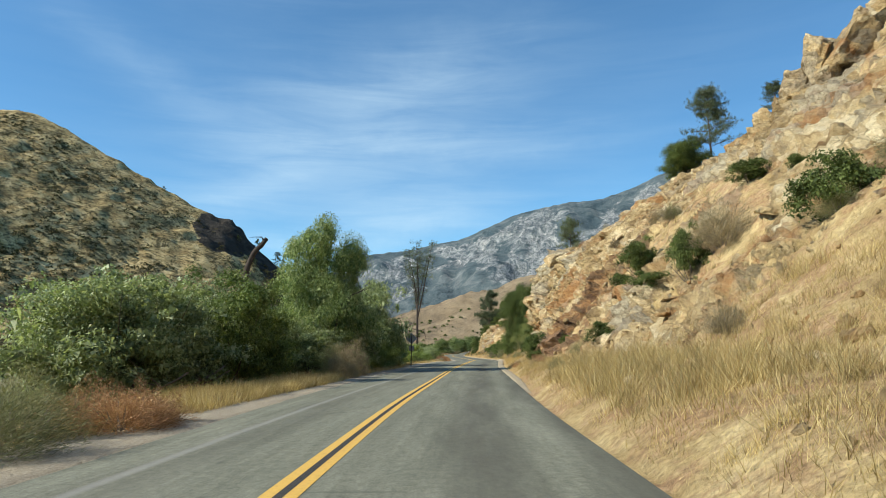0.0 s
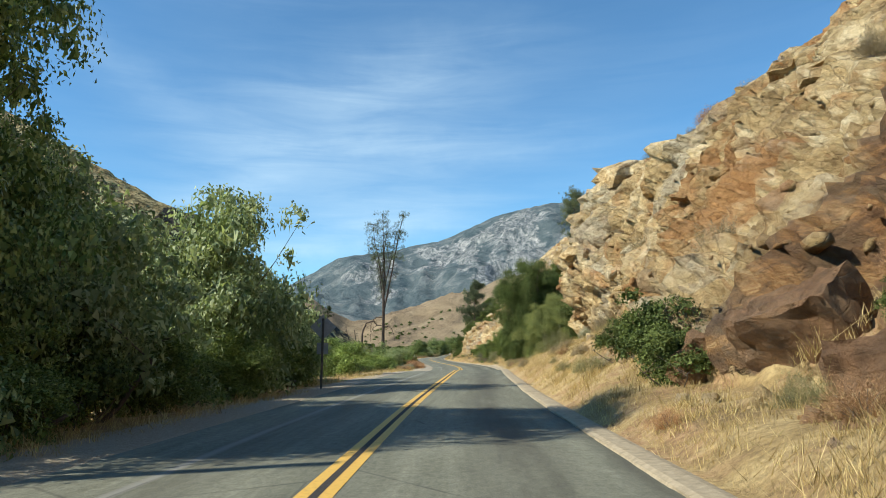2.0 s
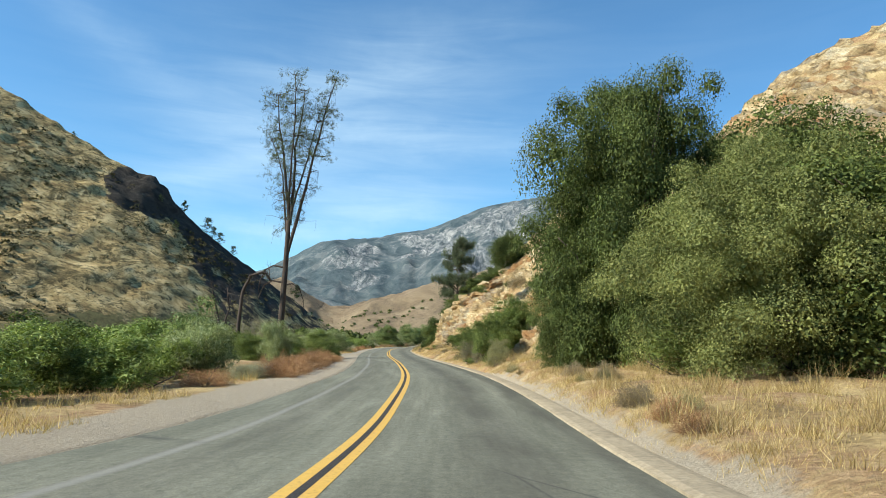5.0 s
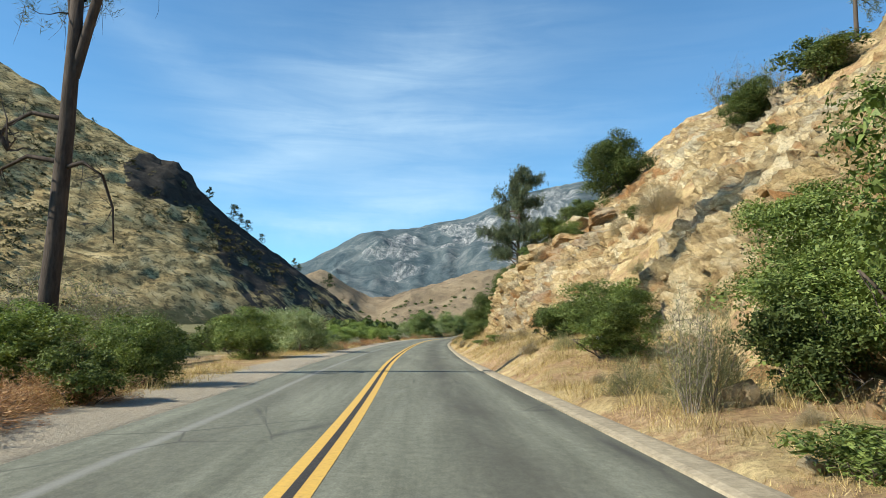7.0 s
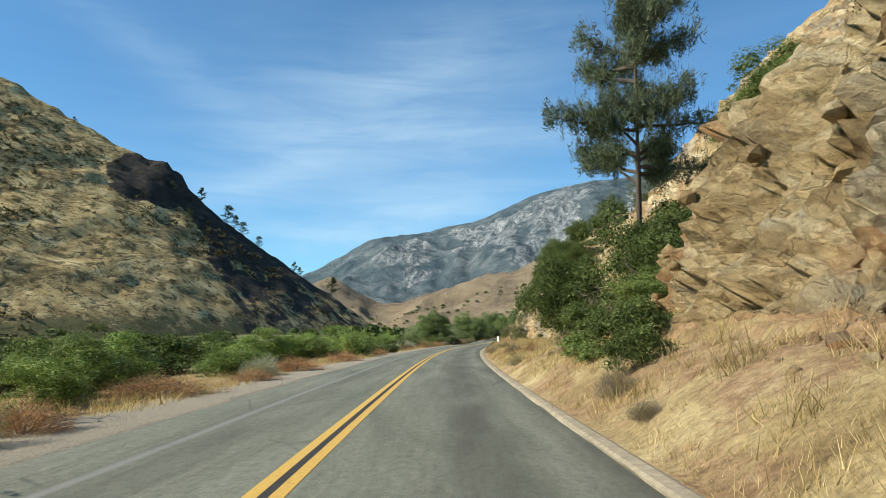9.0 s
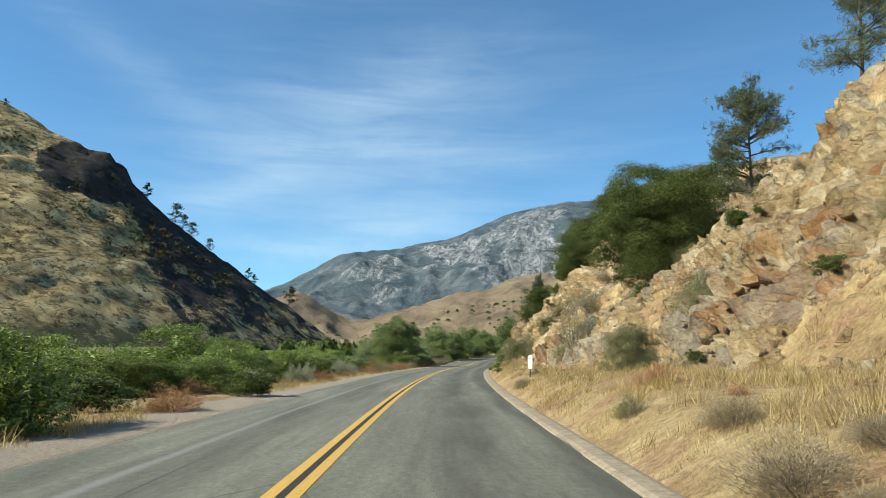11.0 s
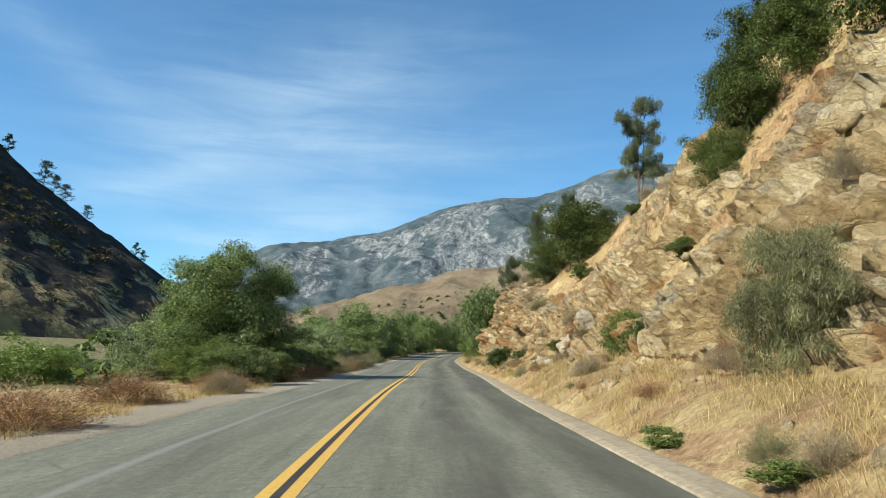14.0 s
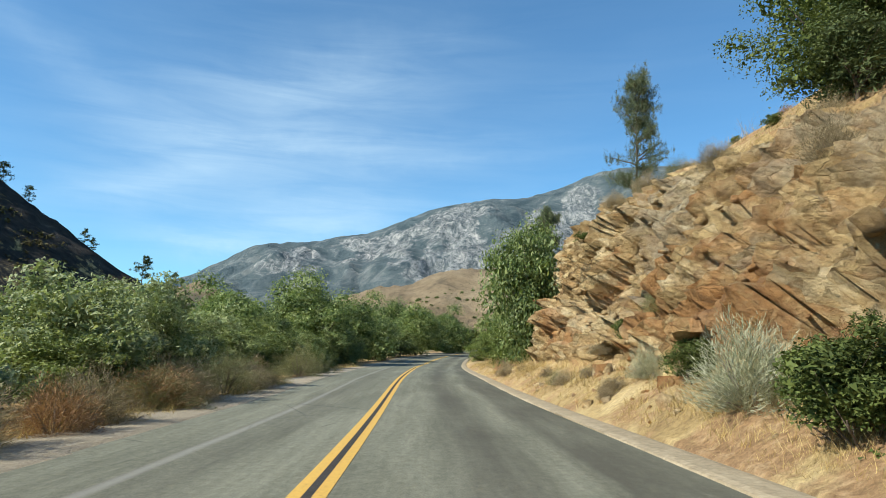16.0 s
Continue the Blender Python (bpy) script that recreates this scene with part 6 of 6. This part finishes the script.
# ---- rubble ----
def rubble(name, label, place, size, seed, bedded=False):
    """Small broken stones strewn over the slope, as one mesh."""
    rng = np.random.default_rng(seed)
    ball = np.array([(x, y, z) for x in (-1, 1) for y in (-1, 1) for z in (-1, 1)], float) * 0.72
    tris = np.array([(0, 1, 3), (0, 3, 2), (4, 6, 7), (4, 7, 5), (0, 4, 5), (0, 5, 1), (2, 3, 7), (2, 7, 6), (0, 2, 6), (0, 6, 4), (1, 5, 7), (1, 7, 3)])
    n, k = len(place), len(ball)
    d = rng.normal(size=(n, 3, 3))
    turn = np.linalg.qr(d)[0]
    if bedded:
        lie = np.array(Euler((radians(-22), radians(14), 0)).to_matrix())
        a = rng.normal(size=n) * 0.35
        spin = np.zeros((n, 3, 3))
        spin[:, 0, 0], spin[:, 0, 1], spin[:, 1, 0], spin[:, 1, 1], spin[:, 2, 2] = np.cos(a), -np.sin(a), np.sin(a), np.cos(a), 1
        turn = np.einsum("ij,njk->nik", lie, spin) + rng.normal(size=(n, 3, 3)) * 0.12
    co = ball[None] * rng.uniform(0.65, 1.15, (n, k, 1)) * rng.uniform(0.7, 1.1, (n, k, 3)) * rng.uniform(0.5, 1.1, (n, 1, 3)) * ((1.0, 1.25, 0.65) if bedded else (1, 1, 1))
    co = np.einsum("nij,nkj->nki", turn, co) * size[:, None, None]
    co += place[:, None]
    me = bpy.data.meshes.new(name)
    f = (tris[None] + (np.arange(n) * k)[:, None, None]).reshape(-1, 3)
    me.vertices.add(n * k); me.vertices.foreach_set("co", co.ravel())
    me.loops.add(f.size); me.loops.foreach_set("vertex_index", f.ravel().astype(np.int32))
    me.polygons.add(len(f)); me.polygons.foreach_set("loop_start", np.arange(0, f.size, 3, dtype=np.int32))
    me.update(calc_edges=True)
    me.materials.append(ROCK)
    return tagged(new(name, me), label, "rubble", kind="stuff")


def on_slope(gu, gy):
    """Points of the broken surface of the slope."""
    return np.stack(ground_shape(gu, gy), 1)


rub = np.random.default_rng(44)
ry = rub.uniform(0, 372, 9000)
ru = spline(TOE, ry) - 1.5 + rub.gamma(1.5, 2.8, 9000)
keep = (fractal(ru * 0.22, ry * 0.16, 0, 4, 47) > rub.uniform(-0.25, 0.35, 9000)) & (ru < 24) & (ru > verge(ry) + 0.15)
rubble("slope_rubble", "broken buff and rust stones strewn over the cut slope", on_slope(ru[keep], ry[keep]), np.clip(rub.lognormal(-2.3, 0.6, 9000), 0.04, 0.5)[keep], 48)
# jointed blocks that make up the bare rock, most of them by the road
ry = rub.uniform(0, 372, 60000)
ru = spline(TOE, ry) + rub.gamma(1.5, 4.0, 60000)
au = along_slope(ru, ry)
w = rocky(au, ry, ground_height(au + centre(ry), ry) - road_height(ry))
keep = (w > rub.uniform(0.85, 3.2, 60000)) & (ru < 26)
size = np.clip(rub.lognormal(-2.0, 0.45, 60000), 0.08, 0.36)
spots = on_slope(ru[keep], ry[keep]) + np.stack([0.15 * size, 0 * size, -0.2 * size], 1)[keep]
near_road = ((np.abs(ry[keep] - 69) < 9) | (np.abs(ry[keep] - 189) < 6)) & (size[keep] > 0.17)
near_road &= np.cumsum(near_road) <= 290
rubble("outcrop_blocks", "angular jointed blocks of cream, grey and rust rock", spots[~near_road], size[keep][~near_road], 49, True)
CHIPS = [rock_mesh(np.random.default_rng(680 + k), 5, (1.0, 1.2, 0.7), 1) for k in range(6)]
for place, r in zip(spots[near_road], size[keep][near_road]):
    block = new("rock_block", CHIPS[int(seat.integers(6))])
    block.parent = ground
    block.matrix_world = Matrix.LocRotScale(Vector(place), Euler((-0.38 + seat.normal() * 0.15, 0.25 + seat.normal() * 0.15, seat.normal() * 0.5)), (r * 1.5,) * 3)


# ---- signs ----
def plate(width, height, thick, corner, turn=0.0):
    """A thin plate with rounded corners, standing in the xz plane."""
    bm = bmesh.new()
    ring = []
    for sx, sz, a0 in ((1, 1, 0), (-1, 1, 90), (-1, -1, 180), (1, -1, 270)):
        for k in range(5):
            a = radians(a0 + 22.5 * k)
            ring.append((sx * (width / 2 - corner) + corner * math.cos(a), sz * (height / 2 - corner) + corner * math.sin(a)))
    c, s = math.cos(turn), math.sin(turn)
    lo = [bm.verts.new((x * c - z * s, -thick / 2, x * s + z * c)) for x, z in ring]
    hi = [bm.verts.new((x * c - z * s, thick / 2, x * s + z * c)) for x, z in ring]
    bm.faces.new(lo)
    bm.faces.new(hi[::-1])
    n = len(ring)
    for k in range(n):
        bm.faces.new((lo[k], hi[k], hi[(k + 1) % n], lo[(k + 1) % n]))
    bmesh.ops.recalc_face_normals(bm, faces=bm.faces)
    return bm


def box(sx, sy, sz, bevel=0.004):
    bm = bmesh.new()
    bmesh.ops.create_cube(bm, size=1.0)
    bmesh.ops.scale(bm, vec=(sx, sy, sz), verts=bm.verts)
    bmesh.ops.bevel(bm, geom=bm.edges[:], offset=bevel, segments=2, affect="EDGES")
    return bm


def moved(bm, x=0, y=0, z=0):
    bmesh.ops.translate(bm, vec=(x, y, z), verts=bm.verts)
    return bm


ALUMINIUM = make_plain("dull_sheet_metal", (0.20, 0.21, 0.22), (0.30, 0.31, 0.32), 6.0, 0.55, 0.5, 0.1)
POST = make_plain("dark_post", (0.05, 0.045, 0.04), (0.11, 0.10, 0.09), 12.0, 0.8)
WHITE = make_plain("white_reflector_sheet", (0.72, 0.72, 0.70), (0.84, 0.84, 0.82), 3.0, 0.45, 0.4, 0.05)
BLACK = make_plain("black_paint", (0.02, 0.02, 0.02), (0.04, 0.04, 0.04), 9.0, 0.6)


def ground_at(u, y):
    x = float(centre(y)) + u
    return x, float(ground_height(np.array(x), np.array(float(y))))


def warning_sign():
    x, z = ground_at(-4.65, 63.6)
    sign = thing("road_sign", "bare grey back of a diamond road sign on a post", "road sign", pose(x, 63.6, z, 0, 1.2, 4))
    part("post", moved(box(0.09, 0.09, 2.9), 0, 0, 1.4), POST, sign, "dark square wooden post")
    diamond = part("diamond_panel", moved(plate(0.76, 0.76, 0.004, 0.045, radians(45)), 0, 0.052, 2.5), ALUMINIUM, sign, "bare grey back of a diamond panel")
    square = part("square_panel", moved(plate(0.46, 0.46, 0.004, 0.03), 0, 0.052, 1.62), ALUMINIUM, sign, "bare grey back of a square panel")
    for dz, owner in ((2.72, diamond), (2.28, diamond), (1.74, square), (1.5, square)):
        part("bolt", moved(box(0.022, 0.014, 0.022), 0, -0.05, dz), ALUMINIUM, owner)


def slope_marker(u, y, tilt, label, mark, buried=0.0):
    x, z = ground_at(u, y)
    z -= buried
    m = thing("marker_post", label, "marker post", pose(x, y, z, 0, tilt, -22))
    part("post", moved(box(0.055, 0.03, 0.62), 0, 0.012, 0.26), POST, m, "dark metal post")
    panel = part("panel", moved(plate(0.21, 0.66, 0.008, 0.05), 0, -0.012, 0.72), WHITE, m, "white reflective panel with clipped corners")
    if mark:
        part("dark_bar", moved(box(0.012, 0.004, 0.10, 0.001), 0.035, -0.018, 0.96), BLACK, panel)
        part("dark_bar", moved(box(0.11, 0.004, 0.012, 0.001), -0.015, -0.018, 0.905), BLACK, panel)
        for dx, dz in ((-0.03, 0.72), (0.03, 0.72), (-0.02, 0.46)):
            part("bolt", moved(box(0.016, 0.008, 0.016, 0.002), dx, -0.018, dz), POST, panel)


warning_sign()
slope_marker(5.75, 252.1, 1.5, "white roadside marker panel on a short dark post in dry grass", True)
slope_marker(6.4, 154.6, 17, "leaning white marker panel among roadside shrubs", False, 0.35)


# ---- dead trees ----
def dead_pine():
    rng = np.random.default_rng(911)
    x, z = ground_at(-10.3, 154.4)
    tree = thing("dead_pine", "tall half-dead pine with a forked trunk and sparse needles", "tree", pose(x, 154.4, z))
    v, f = [], []
    trunk = limb_line(rng, (0, 0, -0.3), (0.15, 0, 12.6), 0.2, 9)
    tube(v, f, trunk, np.linspace(0.32, 0.20, 9), 9)
    part("trunk", mesh_of("trunk", v, f, DEADWOOD, True), None, tree, "dark weathered trunk")
    tufts, outs = [], []
    stems = [((0.3, 0, 12.2), (-1.6, 0.3, 24.8), 0.17), ((0.3, 0, 12.4), (0.9, 0.4, 25.2), 0.17), ((0.25, 0, 9.6), (4.0, -0.5, 26.0), 0.18), ((0.2, 0, 10.8), (-2.6, 0.3, 20.5), 0.10), ((0.4, 0, 13.5), (2.4, 0.6, 23.0), 0.10), ((0.1, 0, 14.0), (-0.3, -0.7, 26.6), 0.10)]
    for a, b, r in stems:
        v, f = [], []
        line = limb_line(rng, a, b, 1.3, 12)
        tube(v, f, line, np.linspace(r, 0.035, 12), 7)
        for k in range(60):
            i = int(rng.integers(1, 12))
            d = unit(rng, 1)[0]
            d[2] = abs(d[2]) * 0.5 - 0.15
            end = line[i] + d * rng.uniform(0.6, 1.9)
            twig = limb_line(rng, line[i], end, 0.5, 5)
            tube(v, f, twig, np.linspace(0.030, 0.008, 5), 4)
            hang = twig[-1] + np.array([rng.normal() * 0.25, rng.normal() * 0.25, -rng.uniform(0.3, 1.3)])
            tube(v, f, limb_line(rng, twig[-1], hang, 0.25, 4), np.linspace(0.010, 0.004, 4), 3)
            if i > 5 or rng.random() < 0.3:
                for p in (twig[-1], twig[-2], (twig[-1] + twig[-2]) / 2):
                    tufts.append(p + rng.normal(size=(3, 3)) * (0.24, 0.24, 0.30) - (0, 0, 0.12))
                    outs.append(np.repeat([d], 3, 0))
        part("fork", mesh_of("fork", v, f, DEADWOOD, True), None, tree, "upswept fork with bare twigs")
    for side, h in ((-1, 6.8), (1, 6.6), (-1, 8.2)):
        v, f = [], []
        arch = [(0.1, 0, h), (side * 0.9, -0.2, h + 0.15), (side * 1.6, -0.3, h - 0.3), (side * 2.0, -0.3, h - 1.3), (side * 2.1, -0.3, h - 2.4)]
        tube(v, f, arch, np.linspace(0.09, 0.02, 5), 5)
        for _ in range(9):
            p = np.array(arch[int(rng.integers(1, 5))])
            tube(v, f, limb_line(rng, p, p + rng.normal(size=3) * (0.4, 0.4, 0.5) + (0, 0, -0.4), 0.2, 4), np.linspace(0.018, 0.005, 4), 3)
        part("branch", mesh_of("branch", v, f, DEADWOOD, True), None, tree, "drooping dead branch")
    q = needle_tufts(rng, np.concatenate(tufts), np.concatenate(outs), 0.07, 14, 0.30, 0.020)
    part("needles", leaf_mesh("needles", q, PINE), None, tree, "thin grey-green needle tufts")


def snag(name, u, y, points, radii, label, twigs, seed):
    """A dead trunk or bough with broken ends and a few bare twigs."""
    rng = np.random.default_rng(seed)
    x, z = ground_at(u, y)
    ob = thing(name, label, "dead tree", pose(x, y, z))
    for k, (line, rad) in enumerate(zip(points, radii)):
        v, f = [], []
        dense = np.array([np.interp(np.linspace(0, len(line) - 1, 3 * len(line)), range(len(line)), [p[a] for p in line]) for a in range(3)]).T
        dense += rng.normal(size=dense.shape) * 0.03
        tube(v, f, dense, np.linspace(rad[0], rad[1], len(dense)), 8)
        part("trunk" if k == 0 else "branch", mesh_of("limb", v, f, DEADWOOD, True), None, ob)
        v, f = [], []
        for _ in range(twigs):
            p = dense[int(rng.integers(len(dense) // 2, len(dense)))]
            end = p + rng.normal(size=3) * (0.7, 0.5, 0.7)
            t = limb_line(rng, p, end, 0.5, 5)
            tube(v, f, t, np.linspace(rad[1] * 0.6, 0.006, 5), 4)
            tube(v, f, limb_line(rng, t[3], t[3] + rng.normal(size=3) * 0.35, 0.2, 4), np.linspace(0.012, 0.004, 4), 3)
            part("twig", mesh_of("twig", v, f, DEADWOOD), None, ob)
            v, f = [], []


dead_pine()
snag("broken_trunk", -11.4, 40.6, [[(-0.9, 0, -0.2), (-0.8, 0, 4), (-0.55, 0, 6.2), (0.05, 0, 7.5), (0.75, 0, 8.2)]], [(0.24, 0.13)], "broken dead tree trunk rising out of the willows", 2, 51)
snag("dead_limb", -6.9, 44.5, [[(-0.6, 0, 2.0), (-0.1, -0.3, 4.2), (0.7, -0.6, 5.0), (1.6, -0.8, 5.3)]], [(0.07, 0.03)], "bare pale limb reaching out of the cottonwood", 9, 52)
snag("dead_snag", -14.0, 153.6, [[(0, 0, -0.2), (0.1, 0, 3.5), (0.3, 0, 6.2), (1.0, -0.2, 7.6), (2.2, -0.3, 7.9), (2.7, -0.3, 7.2)], [(-1.6, 0.3, -0.2), (-1.5, 0.3, 2.5), (-2.2, 0.3, 5.0), (-2.6, 0.3, 6.6)], [(-1.5, 0.3, 2.0), (-0.9, 0.2, 4.5), (-1.2, 0.2, 6.4)]], [(0.2, 0.07), (0.16, 0.05), (0.1, 0.04)], "gnarled dead snag with bent bare limbs", 14, 53)
for su, sy, sh in [(12.2, 331.5, 2.2), (25.5, 246, 4.5), (24.0, 250, 5.0)]:
    snag("dead_stalk", su, sy, [[(0, 0, -0.2), (0.02, 0, sh * 0.5), (-0.06, 0, sh)]], [(0.05, 0.02)], "single pale dead stalk standing on the slope", 0, int(su * 10))


# ---- far trees and scrub ----
def hill_height(x, y):
    return float(hill_shape(np.array([[float(x)]]), np.array([[float(y)]]))[2][0, 0])


for hx, hy, hh in [(-196, 642, 11), (-178, 644, 13), (-173, 645, 10), (-167, 645, 10), (-156, 647, 8), (-131, 650, 8), (-127, 650, 7), (-105, 653, 14), (-207, 620, 7), (-282, 625, 6), (-186, 600, 9)]:
    stand("ridge_tree", 0, hy, hh, hh * 0.8, "lone dark tree on the ridge across the river", "tree", "ridge trees", z=hill_height(hx, hy) - 0.8, x=hx)


def scatter_scrub(name, label, points, mat, size, tufts, seed):
    """Many small rough clumps, too many to count, as one mesh."""
    rng = np.random.default_rng(seed)
    pts = np.repeat(np.array(points), tufts, 0)
    r = np.repeat(rng.uniform(size[0], size[1], len(points)), tufts)
    d = unit(rng, len(pts))
    d[:, 2] = np.abs(d[:, 2])
    place = pts + d * (r * rng.uniform(0.5, 1.0, len(r)))[:, None] * (1, 1, 0.8)
    q = leaves(rng, place, d, 1.0, 0.8)
    scale = (r * 0.62)[:, None, None]
    q = place[:, None] + (q - place[:, None]) * scale
    return tagged(new(name, leaf_mesh(name, q, mat)), label, "scrub", kind="stuff")


far_rng = np.random.default_rng(18)
dots = []
while len(dots) < 6500:
    x, y = far_rng.uniform(-520, -60), far_rng.uniform(230, 660)
    if fractal(np.array([x * 0.03]), np.array([y * 0.015]), 0, 4, 70)[0] + far_rng.normal() * 0.22 < 0.06:
        continue
    dots.append((x, y))
dots = np.array(dots)
hz = hill_shape(dots[None, :, 0], dots[None, :, 1])[2][0]
ridge = 640 + 0.12 * (dots[:, 0] + 215)
keep = (hz > 3) & (dots[:, 1] < ridge - 22)
scatter_scrub("hill_scrub", "low dark scrub dotted over the hill", np.c_[dots, hz][keep], HILLSCRUB, (0.7, 2.8), 14, 71)
flat = []
for _ in range(1000):
    y = far_rng.uniform(120, 560)
    flat.append((float(centre(min(y, 515))) - far_rng.uniform(22, 90), y))
flat = np.array(flat)
scatter_scrub("valley_scrub", "dense green scrub along the river flat", np.c_[flat, ground_height(flat[:, 0], flat[:, 1])], THICKET, (0.8, 2.3), 60, 72)
oaks = []
for _ in range(700):
    x, y = far_rng.uniform(-620, 420), 1420 + 420 * far_rng.random() ** 1.6
    oaks.append((x, y))
oaks = np.array(oaks)
scatter_scrub("foothill_oaks", "dark oaks dotted over the foot of the tawny hills", np.c_[oaks, mountain_shape(oaks[:, 0], oaks[:, 1])[2] + 1.5], OAK, (2.0, 6.0), 40, 75)
woods = []
for _ in range(300):
    y = far_rng.uniform(470, 1350)
    woods.append((far_rng.uniform(-0.10, 0.16) * y + far_rng.normal() * 14 - 20, y))
woods = np.array(woods)
scatter_scrub("woodland", "dark oaks and pines filling the far valley floor", np.c_[woods, np.maximum(ground_height(woods[:, 0], woods[:, 1]), 0) + 1.5], OAK, (2.5, 6.0), 90, 73)


# ---- dry grass ----
def grass(name, label, u, y, tall, mat, seed, wide=0.013, blades=9):
    rng = np.random.default_rng(seed)
    n = len(u) * blades
    bu = np.repeat(u, blades) + rng.normal(size=n) * 0.09
    by = np.repeat(y, blades) + rng.normal(size=n) * 0.09
    bx = bu + centre(by)
    bz = ground_height(bx, by) - 0.03
    h = np.repeat(tall, blades) * rng.uniform(0.45, 1.15, n)
    lean = rng.normal(size=(n, 2)) * 0.5
    a = rng.uniform(0, 2 * np.pi, n)
    wd = wide * rng.uniform(0.6, 1.5, n)
    side = np.stack([np.cos(a) * wd / 2, np.sin(a) * wd / 2, 0 * a], 1)
    root = np.stack([bx, by, bz], 1)
    tip = root + np.stack([lean[:, 0] * h, lean[:, 1] * h, h], 1)
    return tagged(new(name, leaf_mesh(name, np.stack([root - side, root + side, tip], 1), mat)), label, "grass", kind="stuff")


g_rng = np.random.default_rng(9)


def tussocks(count, near, spread_u, seed, y0=-4.0, y1=385.0):
    """Places for grass right of the kerb, gathered into uneven tussocks, thinned out over bare rock."""
    y = g_rng.uniform(y0, y1, count)
    u = verge(y) + near + g_rng.gamma(1.4, spread_u, count)
    z = ground_height(u + centre(y), y) - road_height(y)
    lump = fractal(u * 1.1, y * 1.1, 0, 3, seed)
    ok = (rocky(u, y, z) < g_rng.uniform(0.0, 0.6, count)) & (u < 26) & (lump > g_rng.uniform(-0.28, 0.34, count))
    ok &= ~((np.abs(y - 250.3) < 2.2) & (np.abs(u - 5.7) < 1.2))
    return u[ok], y[ok], np.clip(0.75 + 1.1 * lump[ok], 0.35, 1.5)


gu, gy, tall = tussocks(74000, 0.12, 3.6, 91)
grass("slope_grass", "soft straw-coloured dry grass on the cut slope", gu, gy, tall * (0.12 + 0.24 * g_rng.random(len(gu)) ** 1.6), STRAW, 93, 0.011, 12)
gu, gy, tall = tussocks(26000, 0.02, 0.6, 97)
grass("edge_grass", "short straw-coloured dry grass and weeds beside the kerb", gu, gy, tall * (0.07 + 0.20 * g_rng.random(len(gu)) ** 2), STRAW, 98, 0.008, 11)
gu, gy, tall = tussocks(7500, 0.5, 4.5, 96)
grass("bunch_grass", "tall bunches of bleached dry grass on the slope", gu, gy, tall * (0.30 + 0.35 * g_rng.random(len(gu))), STRAW, 92, 0.011, 26)
gu, gy, tall = tussocks(11000, 0.4, 3.4, 89, -2.0, 26.0)
grass("standing_straw", "tall orange-gold straw standing beside the road", gu, gy, tall * (0.22 + 0.5 * g_rng.random(len(gu)) ** 1.5), STRAW, 88, 0.009, 15)
gu, gy = -4.5 - g_rng.gamma(1.6, 1.6, 20000), g_rng.uniform(-4, 385, 20000)
ok = fractal(gu * 0.25, gy * 0.14, 0, 3, 94) > -0.08
vu, vy = -4.5 - 2.6 * g_rng.random(3600), g_rng.uniform(16, 34, 3600)
grass("tall_verge_grass", "tall golden dry grass along the verge", vu, vy, 0.22 + 0.4 * g_rng.random(3600), STRAW, 99)
grass("verge_grass", "thin straw-coloured dry grass on the verge", gu[ok], gy[ok], (0.12 + 0.35 * g_rng.random(len(gu)) ** 2)[ok], STRAW, 95)
